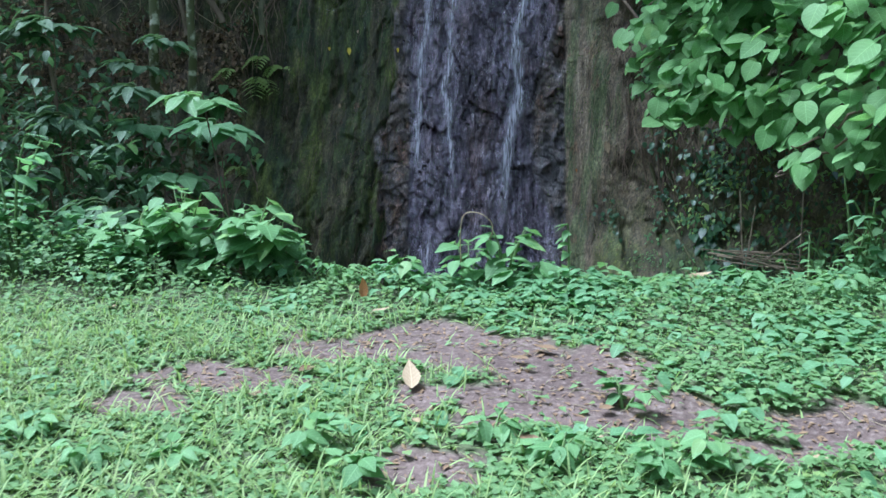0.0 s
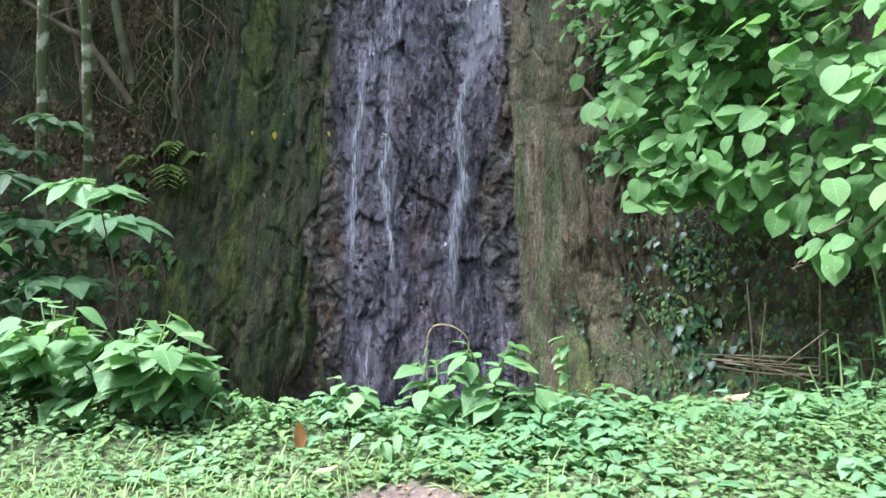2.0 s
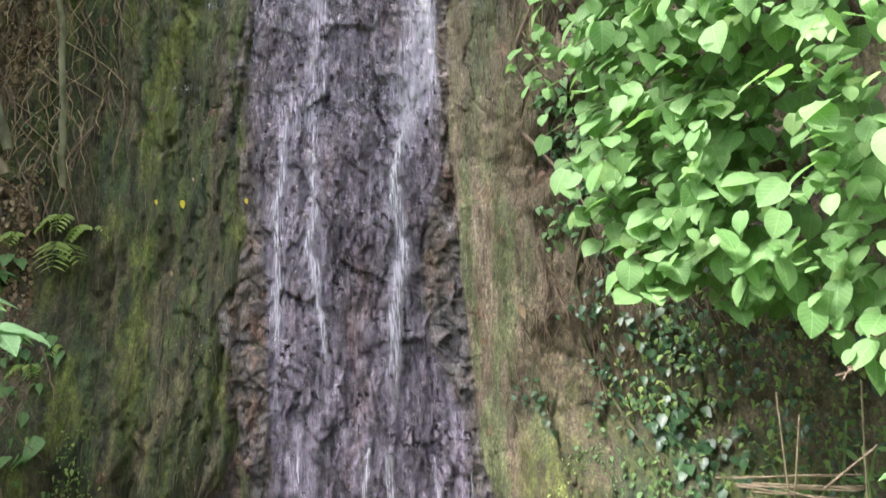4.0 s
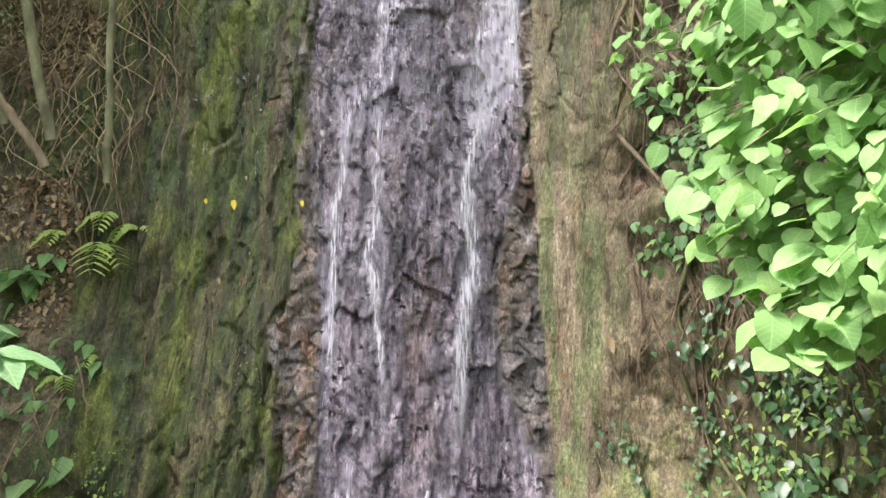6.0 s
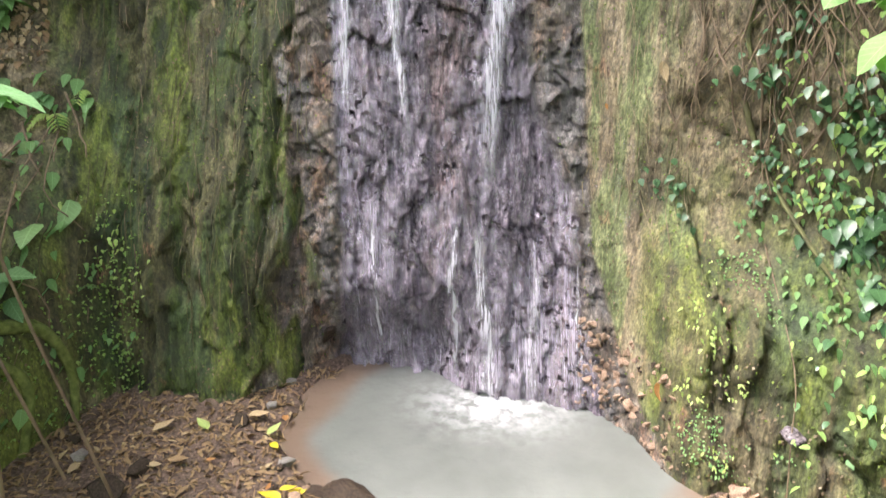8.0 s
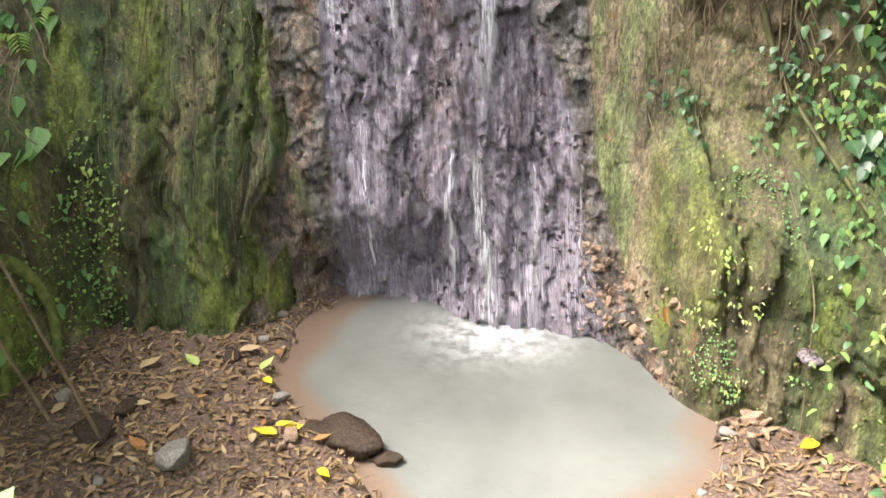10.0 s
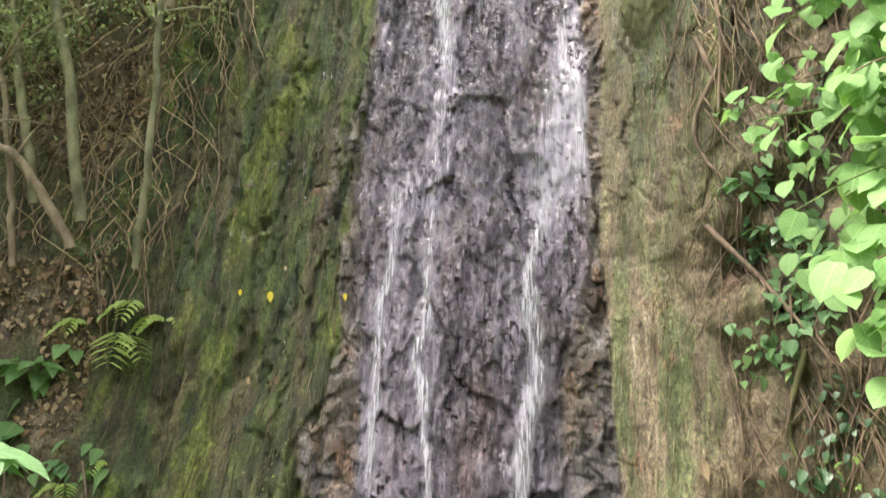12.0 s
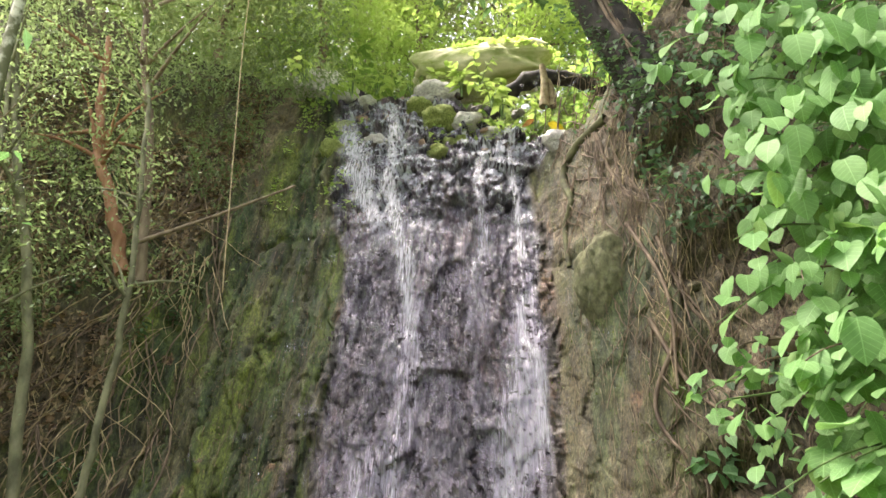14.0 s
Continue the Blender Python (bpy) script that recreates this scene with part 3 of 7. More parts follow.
def relief(x, z):
    """How far the surface stands in front of the smooth cliff."""
    wet, moss, ochre, bare_rock = zones(x, z)
    wx, wz = x + 0.14 * fbm(x * 3, z * 3, 3, 50), z + 0.14 * fbm(x * 3, z * 3, 3, 53)
    top = step(6.6, 8.0, z)
    big = 0.1 * facets(wx * 2.1, wz * 1.1, 3, 1.0, 0.3)
    mid = 0.055 * facets(wx * 8, wz * 1.9, 13, 1.4, 0.2)
    small = 0.036 * facets(wx * 22, wz * 6.0, 23, 1.7)
    rock = big * (1 + 0.7 * top) + mid * (1 + 1.1 * top) + small * (1 + 0.6 * top) + 0.07 * fbm(wx * 2.2, wz * 0.7, 5, 60) + 0.035 * fbm(x * 17, z * 4, 4, 64) + 0.12 * top * facets(wx * 3.4, wz * 3.2, 63, 0.8, 1.4)
    drape = 0.09 * facets(wx * 4.2, wz * 0.6, 70, 0.8, 0.5) + 0.05 * facets(wx * 11, wz * 1.6, 75, 0.8, 0.6)
    ridges = drape + 0.16 * fbm(wx * 1.5, wz * 0.4, 5, 70) + 0.05 * fbm(x * 13, z * 2.2, 4, 79)
    ridges = ridges - 0.13 * step(0.035, 0.0, np.abs(fbm(wx * 1.5, wz * 0.2, 3, 71))) - 0.07 * step(0.025, 0.0, np.abs(fbm(wx * 3.4, wz * 0.5, 3, 73)))
    rough = (0.4 - 0.2 * step(-1, 0.5, x)) * fbm(x * 0.9, z * 0.9, 5, 80) + 0.07 * facets(wx * 3.6, wz * 3.0, 85, 1.2, 0.1) + 0.09 * fbm(x * 6, z * 5, 4, 88)
    rough = rough + step(0.85, 1.2, x) * step(0.6, 1.6, z) * (0.3 * fbm(wx * 2.4, wz * 2.0, 4, 86) - 0.22 * step(0.0, 0.25, fbm(wx * 1.6, wz * 1.3, 3, 87)))
    straw = 0.06 * fbm(x * 7, z * 0.9, 4, 90) + 0.1 * fbm(x * 1.5, z * 1.2, 4, 94) + 0.04 * fbm(x * 16, z * 3, 4, 98) + 0.03 * facets(wx * 6, wz * 2.2, 99, 0.8, 0.6)
    r = rough * (1 - moss) + ridges * moss
    r = r * (1 - ochre) + straw * ochre
    blocks = 0.1 * facets(wx * 5.2, wz * 4.8, 33, 1.3, 0.1) + 0.06 * facets(wx * 10, wz * 9, 43, 1.4)
    r = r * (1 - bare_rock) + (blocks - 0.03 + 0.04 * (x < -1)) * bare_rock
    return r * (1 - wet) + (rock - 0.07) * wet


def cliff(x, z):
    x, z = np.asarray(x, float), np.asarray(z, float)
    return face_y(x, z) - relief(x, z)


def on_cliff(x, z, off=0.0):
    return np.stack([np.asarray(x, float), cliff(x, z) - off, np.asarray(z, float)], -1)


BARE = ((-0.35, 4.2, 0.5, 0.42), (-0.15, 3.6, 0.45, 0.35), (0.12, 4.0, 0.44, 0.42), (0.42, 3.55, 0.38, 0.3), (1.4, 3.48, 0.55, 0.28), (-0.6, 4.5, 0.4, 0.26), (0.88, 3.22, 0.26, 0.14), (-1.7, 3.74, 0.52, 0.27), (-1.3, 4.28, 0.46, 0.25), (-0.98, 4.48, 0.42, 0.2), (-0.62, 3.55, 0.18, 0.26), (-1.98, 3.34, 0.36, 0.18), (-0.55, 2.85, 0.3, 0.22))


def bare(x, y):
    """1 where the soil lies bare."""
    n = fbm(np.asarray(x) * 2.6, np.asarray(y) * 2.6, 4, 120) * 0.7 + fbm(np.asarray(x) * 8, np.asarray(y) * 8, 3, 124) * 0.7
    r = np.zeros_like(np.asarray(x, float))
    for cx, cy, ax, ay in BARE:
        r = np.maximum(r, 1.15 - np.hypot((x - cx) / ax, (y - cy) / ay) + n)
    return step(0.0, 0.35, r)


def shore(x, y):
    """Under 1 inside the pool."""
    n = 0.12 * fbm(np.asarray(x) * 1.6, np.asarray(y) * 1.6, 4, 130) + 0.45 * np.exp(-((x + 2.75) ** 2 + (y - 9.55) ** 2) / 0.8)
    return np.hypot((x + 0.9) / 2.08, (y - 10.7) / 1.95) + n


def ground_z(x, y):
    x, y = np.asarray(x, float), np.asarray(y, float)
    top = 0.05 * fbm(x * 0.7, y * 0.7, 4, 140) + 0.02 * fbm(x * 5, y * 5, 3, 144)
    brink = 5.65 + 0.2 * fbm(x * 0.8, x * 0, 3, 147)
    e = np.maximum(y - brink, 0)
    top = top - 1.45 * np.sqrt(e * e + 0.12) + 1.45 * math.sqrt(0.12)
    d = shore(x, y)
    base = POOL_Z - 0.18 + 0.26 * step(0.85, 1.1, d) + 0.07 * np.maximum(d - 1.1, 0) + 0.05 * fbm(x * 3, y * 3, 4, 150)
    return np.where(y > brink - 1, np.maximum(top, np.minimum(base, 0.5)), top)


def paint(me, values):
    layer = me.color_attributes.new("zone", "FLOAT_COLOR", "POINT")
    data = np.ones((len(me.vertices), 4), np.float32)
    for k, v in enumerate(values):
        data[:, k] = v
    layer.data.foreach_set("color", data.ravel())


# ---- ground, cliff, hill, pool ----
gx = np.concatenate([np.linspace(-300, -20, 12), np.linspace(-18, -7, 12), np.linspace(-6.7, 4.7, 230), np.linspace(5, 18, 14), np.linspace(22, 300, 12)])
gy = np.concatenate([np.linspace(-300, -20, 12), np.linspace(-18, 1.5, 24), np.linspace(1.6, 12.2, 230), np.linspace(12.6, 30, 12), np.linspace(40, 300, 10)])
X, Y = np.meshgrid(gx, gy)
X, Y = X.ravel(), Y.ravel()
Z = ground_z(X, Y)
me = mesh_of("ground", np.stack([X, Y, Z], 1), grid_faces(len(gy), len(gx)), GROUND)
paint(me, [(1 - bare(X, Y)) * step(9, 6.5, Y) * 0.8, step(7.5, 8.5, Y)])
tagged(new("ground", me), "brown trodden soil with patchy grass, falling to a pool", "ground", kind="structure")


def top_z(x):
    return np.interp(x, (-8, -5, -4, -3.3, -2.85, -2.3, -1.8, -1.3, -0.8, -0.3, 0.3, 0.5, 0.85, 1.1, 1.6, 2.5, 4), (12.0, 11.3, 11.1, 10.85, 10.65, 10.35, 10.6, 10.1, 9.5, 9.4, 8.75, 8.45, 8.0, 8.5, 9.4, 10.4, 11.2))


def cliff_piece(name, x0, x1, dx, label):
    xs = np.linspace(x0, x1, int(round((x1 - x0) / dx)) + 1)
    v = np.concatenate([np.linspace(0, 1, int(13.4 / max(dx, 0.019)) + 1), 1 + np.geomspace(0.01, 3.0, 40)])
    X, V = np.meshgrid(xs, v)
    X, V = X.ravel(), V.ravel()
    top = top_z(X)
    Z = -3.1 + np.minimum(V, 1) * (top + 3.1)
    back = np.maximum(V - 1, 0) * 14
    Y = cliff(X, Z) + back
    Z = Z + back * 0.42 + np.where(V > 1, 0.25 * fbm(X * 1.1, Y * 1.1, 4, 160) * np.minimum(back, 1), 0)
    me = mesh_of(name, np.stack([X, Y, Z], 1), grid_faces(len(v), len(xs)), CLIFF)
    wet, moss, ochre, bare_rock = zones(X, np.minimum(Z, 10.5))
    moss = np.maximum(moss, step(0.2, 1.5, back) * 0.7)
    wet = wet * step(2.5, 0.8, back)
    paint(me, [wet, moss, ochre * (back < 0.2), bare_rock])
    return tagged(new(name, me), label, "cliff", kind="structure")


cliff_piece("cliff_waterfall", -3.4, 0.6, 0.019, "dark wet fractured rock face under the waterfall")
cliff_piece("cliff_left", -6.6, -3.4, 0.032, "steep bank overgrown with green moss")
cliff_piece("cliff_right", 0.6, 3.6, 0.03, "earthy bank with roots, straw and moss")
cliff_piece("cliff_far_left", -30, -6.3, 0.15, "shaded earth bank with litter")
cliff_piece("cliff_far_right", 3.3, 30, 0.15, "shaded earth bank under shrubs")

xs, ys = np.linspace(-3.6, 2.0, 120), np.linspace(7.8, 12.6, 110)
X, Y = np.meshgrid(xs, ys)
X, Y = X.ravel(), Y.ravel()
near = np.exp(-((X + 0.75) ** 2 + (Y - 11.3) ** 2) / 0.6)
Z = POOL_Z + 0.008 * fbm(X * 4, Y * 4, 3, 170) + near * 0.05 * fbm(X * 9, Y * 9, 3, 174)
me = mesh_of("pool_water", np.stack([X, Y, Z], 1), grid_faces(len(ys), len(xs)), POOL)
paint(me, [np.clip(step(0.82, 1.0, shore(X, Y) + 0.1 * step(-1.2, -2.6, X)), 0, 1), np.exp(-(((X + 0.75) / 0.6) ** 2 + ((Y - 11.4) / 0.4) ** 2))])
tagged(new("pool_water", me), "milky grey-brown water of a plunge pool", "water", kind="structure")

# ---- falling water ----
def ribbon(points, widths, off=0.03, n=70, seed=0, wiggle=0.03):
    """A strip of water down the rock through (x, z) points."""
    r = np.random.default_rng(seed)
    p = smooth_line([(x, 0, z) for x, z in points], n)
    w = 0.95 * np.interp(np.linspace(0, 1, n), np.linspace(0, 1, len(widths)), widths)
    w = w * (1 + 0.4 * vnoise(np.arange(n) * 0.17, np.zeros(n), seed=seed))
    cx = p[:, 0] + wiggle * vnoise(np.arange(n) * 0.22, np.zeros(n), seed=seed + 1)
    us = np.linspace(-0.5, 0.5, 5)
    v = np.linspace(-1, 1, n)
    x = cx[:, None] + us * w[:, None]
    z = np.repeat(p[:, 2:3], 5, 1)
    y = cliff(x, z)
    low = np.pad(y.min(1), 18, mode="edge")
    low = np.convolve(low, np.hanning(39)[1:-1] / np.hanning(39).sum(), mode="valid")
    y = np.repeat(low[:, None], 5, 1)
    y = y - off - 0.25 * w[:, None] * (0.25 - us ** 2)
    thin = np.maximum(np.abs(us)[None] * 2, np.abs(v)[:, None] ** 3)
    return np.stack([x, y, z, 0 * x, thin], -1).reshape(-1, 5), grid_faces(n, 5)


def stream(points, widths, label, seed, off=0.05, mat=STREAM):
    v, f = ribbon(points, widths, off, 90, seed)
    return part("stream", mesh_of("stream", v - np.array([*waterfall.location, 0, 0]), f, mat), waterfall, label)


GLINT_SHAPE = leaf_shape(1, 0.5, 0.42)
waterfall = thing("waterfall", (-1.1, 11.4, POOL_Z), "white water running in threads down a dark rock face", "waterfall")


RUNS = (
    (((-0.31, 9.3), (-0.31, 9.05), (-0.27, 7.8), (-0.21, 6.1), (-0.29, 5.1), (-0.14, 4.65), (-0.14, 3.75), (-0.25, 3.4)), (0.1, 0.13, 0.13, 0.14, 0.16, 0.22, 0.24, 0.15), STREAM, "white water running down the edge of the rock"),
    (((-0.3, 5.0), (-0.32, 4.4), (-0.4, 3.9), (-0.46, 3.3), (-0.58, 2.8)), (0.25, 0.55, 0.7, 0.6, 0.3), VEIL, "broad thin veil of white water over rock"),
    (((-0.5, 3.3), (-0.6, 2.8), (-0.72, 2.2), (-0.66, 1.6), (-0.67, 1.15), (-0.8, 0.5), (-0.79, 0.0), (-0.85, -0.7)), (0.12, 0.14, 0.2, 0.26, 0.26, 0.3, 0.3, 0.2), STREAM, "bright white stream down dark rock"),
    (((-2.42, 10.3), (-2.22, 9.1), (-2.22, 7.95), (-1.96, 6.8), (-1.75, 5.4), (-1.7, 4.8)), (0.2, 0.26, 0.34, 0.3, 0.22, 0.12), STREAM, "white water tumbling over the top ledge"),
    (((-3.15, 9.9), (-2.9, 8.9), (-2.7, 8.0), (-2.45, 7.4), (-2.2, 7.0)), (0.4, 0.7, 0.7, 0.45, 0.2), STREAM, "white water sliding over the top ledge"),
    (((-1.74, 4.6), (-1.83, 3.15), (-1.82, 2.35), (-1.78, 1.75), (-1.87, 1.5), (-1.78, 1.0), (-1.74, 0.5), (-1.6, -0.4)), (0.06, 0.07, 0.09, 0.12, 0.13, 0.14, 0.12, 0.06), STREAM, "thin white stream down dark rock"),
    (((-2.17, 3.4), (-2.24, 2.45), (-2.33, 1.7), (-2.28, 1.3), (-2.29, 0.7), (-2.26, 0.0)), (0.05, 0.09, 0.14, 0.17, 0.15, 0.08), STREAM, "thin white stream down dark rock"),
    (((-0.7, 8.9), (-0.85, 7.9), (-0.75, 6.9), (-0.9, 5.9), (-0.7, 5.2)), (0.1, 0.2, 0.16, 0.14, 0.08), VEIL, "thin sheet of water over the top ledge"),
    (((-2.0, -0.95), (-2.04, -1.2), (-2.0, -1.6), (-2.0, -2.6)), (0.03, 0.045, 0.05, 0.05), STREAM, "thread of falling water"),
    (((-1.14, -0.9), (-1.2, -1.3), (-1.2, -1.8), (-1.15, -2.6)), (0.05, 0.09, 0.1, 0.08), STREAM, "thread of falling water"),
    (((-0.95, -0.9), (-0.9, -1.8), (-0.83, -2.3), (-0.82, -2.68)), (0.12, 0.18, 0.22, 0.3), STREAM, "white water falling into the pool"),
    (((-0.4, -1.3), (-0.35, -1.7), (-0.4, -2.2), (-0.42, -2.68)), (0.06, 0.12, 0.16, 0.2), VEIL, "white water falling into the pool"),
    (((0.05, -0.9), (0.06, -1.6), (0.06, -2.4)), (0.025, 0.03, 0.03), STREAM, "thread of falling water"),
)
for k, (points, widths, mat, label) in enumerate(RUNS):
    stream(points, widths, label, 11 + k, 0.06 if mat is VEIL else 0.045, mat)

xs, zs = np.linspace(-3.3, 0.75, 150), np.linspace(10.4, POOL_Z, 400)
X, Z = np.meshgrid(xs, zs)
X, Z = X.ravel(), Z.ravel()
wet = zones(X, Z)[0]
flow = np.interp(Z, (-2.7, -0.8, 0.5, 2.5, 5, 7, 7.8, 10.4), (0.34, 0.34, 0.29, 0.25, 0.27, 0.36, 0.46, 0.58))
for points, widths, mat, label in RUNS:
    zz, xx = [p[1] for p in points][::-1], [p[0] for p in points][::-1]
    flow = flow + (0.16 + 0.16 * step(-0.5, 1.0, Z)) * np.exp(-(((X - np.interp(Z, zz, xx)) / 0.2) ** 2)) * step(zz[0] - 0.5, zz[0] + 0.1, Z) * step(zz[-1] + 0.4, zz[-1] - 0.1, Z)
flow = flow + 0.4 * np.exp(-(((X + 0.35) / 0.3) ** 2 + ((Z - 4.0) / 1.0) ** 2)) - 0.2 * np.exp(-(((X + 1.4) / 0.3) ** 2 + ((Z - 0.9) / 1.2) ** 2))
flow = flow * wet * (0.75 + 0.5 * step(-0.3, 0.3, fbm(X * 2, Z * 1.2, 4, 27))) * (Z < top_z(X) - 0.1)
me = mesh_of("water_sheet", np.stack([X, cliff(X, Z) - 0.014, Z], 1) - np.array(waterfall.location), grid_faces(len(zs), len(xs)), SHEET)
# second mask rises with height, for the paler sky-tinted colour
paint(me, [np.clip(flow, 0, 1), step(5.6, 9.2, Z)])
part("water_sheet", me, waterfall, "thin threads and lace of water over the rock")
# pale flecks standing in for glints of light on wet moss beside the fall
r = np.random.default_rng(21)
pieces = []
for cx, cz, n, wide in ((-3.1, 6.5, 40, 0.28), (-3.05, 5.3, 30, 0.22), (-2.88, 4.0, 34, 0.2), (-4.2, 3.45, 26, 0.22), (-3.6, 3.7, 26, 0.25), (-4.05, 2.75, 16, 0.14), (-3.4, 4.3, 24, 0.3), (-3.5, 5.8, 24, 0.3), (-3.3, 5.0, 16, 0.2)):
    x, z = r.normal(cx, wide * 0.5, n), r.normal(cz, wide * 0.25, n)
    pieces.append(scatter(GLINT_SHAPE, on_cliff(x, z, 0.02), 3.14 * (r.random(n) > 0.5) + r.uniform(-0.4, 0.4, n), r.uniform(-0.4, 0.4, n), r.uniform(0.03, 0.1, n), r.uniform(0.6, 1.2, n)))
v, f = join(pieces)
tagged(part("water_glint", mesh_of("water_glint", v - np.array([*waterfall.location, 0, 0]), f, VEIL), waterfall), kind="stuff")

# foam where the water meets the pool
a = np.linspace(0, 2 * math.pi, 40, endpoint=False)
rr = np.linspace(0.02, 1, 14)
A, Q = np.meshgrid(a, rr)
wob = 1 + 0.3 * fbm(np.cos(A) * 2, np.sin(A) * 2, 3, 23)
X = -0.72 + 0.3 * Q * np.cos(A) * wob
Y = 11.45 + 0.16 * Q * np.sin(A) * wob
Z = POOL_Z - 0.012 + 0.06 * (1 - Q ** 2) * (0.6 + 0.8 * fbm(X * 7, Y * 7, 4, 24)) + 0.03 * fbm(X * 16, Y * 16, 3, 25) * (1 - Q)
f = grid_faces(len(rr), len(a))
i = np.arange(len(rr) - 1) * len(a)
f = np.concatenate([f, np.stack([i + len(a) - 1, i, i + len(a), i + 2 * len(a) - 1], 1)])
tagged(new("foam", mesh_of("foam", np.stack([X, Y, Z], -1).reshape(-1, 3), f, FOAM)), "white foam where the fall strikes the pool", "foam", kind="stuff")

# ---- bank of grass and herbs ----
SMALL, MID, BLADE = leaf_shape(1, 0.85, 0.42), leaf_shape(2, 0.76, 0.4, 0.25, 0.3), leaf_shape(2, 0.07, 0.3, 0.2, 0.45)
OVATE, HEART = leaf_shape(5, 0.7, 0.38, 0.12, 0.22), leaf_shape(9, 0.8, 0.42, 0.14, 0.2, 0.07, 2.3)
LANCE = leaf_shape(3, 0.36, 0.45, 0.25, 0.2)


def field(n, x0, x1, y0, y1, seed, thin):
    r = np.random.default_rng(seed)
    x, y = r.uniform(x0, x1, n), r.uniform(y0, y1, n)
    keep = r.random(n) < thin(x, y)
    return x[keep], y[keep], r


def herb_density(x, y):
    clump = step(-0.25, 0.3, fbm(x * 1.7, y * 1.7, 3, 200))
    grassy = step(-0.6, -1.6, x) * step(4.6, 3.4, y)
    return (1 - bare(x, y) * 0.975) * (0.35 + 0.65 * clump) * (1 - 0.25 * grassy)


def rise(x, y):
    """How tall the herbs stand."""
    return 0.035 + 0.1 * step(4.5, 5.9, y) * (0.2 + 1.3 * (fbm(x * 2.0, y * 2.0, 4, 210) + 0.5)) + 0.05 * step(0.0, 1.5, x) + 0.34 * step(-2.2, -4, x) * step(4.4, 5.4, y)


x, y, r = field(120000, -6.5, 4.6, 1.8, 7.7, 31, herb_density)
h = rise(x, y) * r.random(len(x)) ** 0.6
pts = np.stack([x, y, ground_z(x, y) + h], 1)
v, f = scatter(SMALL, pts, r.uniform(0, 6.28, len(x)), r.uniform(-0.3, 0.5, len(x)), r.uniform(0.025, 0.066, len(x)))
tagged(new("ground_herbs", mesh_of("ground_herbs", v, f, HERB)), "low green herbs covering the bank", "herbs", kind="stuff")

x, y, r = field(26000, -6.5, 4.6, 2.2, 7.4, 32, lambda x, y: herb_density(x, y) * (0.25 + 0.75 * step(3.8, 5.2, y)) * step(-0.2, 0.25, fbm(x * 1.1, y * 1.1, 3, 205) + 0.15 * step(0, 2, x)))
h = rise(x, y) * (0.5 + 0.8 * r.random(len(x)))
pts = np.stack([x, y, ground_z(x, y) + h], 1)
v, f = scatter(MID, pts, r.uniform(0, 6.28, len(x)), r.uniform(-0.4, 0.45, len(x)), r.uniform(0.06, 0.125, len(x)))
tagged(new("bank_herbs", mesh_of("bank_herbs", v, f, BROAD)), "broader-leaved green herbs on the bank", "herbs", kind="stuff")


def grass_density(x, y):
    return (1 - bare(x, y) * 0.93) * (0.12 + 0.88 * np.maximum(step(0.6, -1.4, x) * step(5.3, 4.0, y), 0.7 * step(3.4, 2.6, y)))


x, y, r = field(62000, -6.5, 4.2, 1.7, 5.8, 33, grass_density)
pts = np.stack([x, y, ground_z(x, y) - 0.005], 1)
v, f = scatter(BLADE, pts, r.uniform(0, 6.28, len(x)), r.uniform(0.25, 1.35, len(x)), np.stack([r.uniform(0.6, 1.4, len(x)) * 0.16, r.uniform(0.05, 0.16, len(x)), r.uniform(0.05, 0.14, len(x))], 1))
tagged(new("grass", mesh_of("grass", v, f, GRASS)), "short green grass with yellowing blades", "grass", kind="stuff")
x, y, r = field(60000, -14, 12, -10, 2.9, 34, lambda x, y: 0.8 * step(2.5, 1.6, y + 0.9 * fbm(x * 0.9, y * 0.9, 3, 215)))
pts = np.stack([x, y, ground_z(x, y) - 0.005], 1)
v, f = scatter(BLADE, pts, r.uniform(0, 6.28, len(x)), r.uniform(0.2, 1.3, len(x)), np.stack([r.uniform(0.2, 0.5, len(x)), r.uniform(0.08, 0.2, len(x)), r.uniform(0.05, 0.2, len(x))], 1))
tagged(new("meadow_grass", mesh_of("meadow_grass", v, f, GRASS)), "short green grass of the clearing", "grass", kind="stuff")
x, y, r = field(16000, -16, 14, 1.8, 8.0, 36, lambda x, y: np.maximum(step(-5.6, -6.6, x + fbm(x, y, 3, 216)), step(3.8, 4.7, x + fbm(x, y, 3, 217))))
pts = np.stack([x, y, ground_z(x, y) + 0.25 * r.random(len(x))], 1)
v, f = scatter(MID, pts, r.uniform(0, 6.28, len(x)), r.uniform(-0.4, 0.5, len(x)), r.uniform(0.08, 0.2, len(x)))
tagged(new("edge_herbs", mesh_of("edge_herbs", v, f, BROAD)), "tall green herbs at the edge of the clearing", "herbs", kind="stuff")

# twigs, crumbs and bits of straw on the bare soil
r = np.random.default_rng(35)
x, y = r.uniform(-2.4, 2.2, 4200), r.uniform(2.4, 5.2, 4200)
keep = bare(x, y) > 0.4
x, y = x[keep], y[keep]
pts = np.stack([x, y, ground_z(x, y) + 0.006], 1)
v, f = scatter(SMALL, pts, r.uniform(0, 6.28, len(x)), r.uniform(-0.15, 0.2, len(x)), np.stack([r.uniform(0.006, 0.03, len(x)), r.uniform(0.015, 0.07, len(x)), r.uniform(0.01, 0.03, len(x))], 1))
tagged(new("plant_litter", mesh_of("plant_litter", v, f, DRY)), "brown crumbs of dead leaves on bare soil", "leaf litter", kind="stuff")


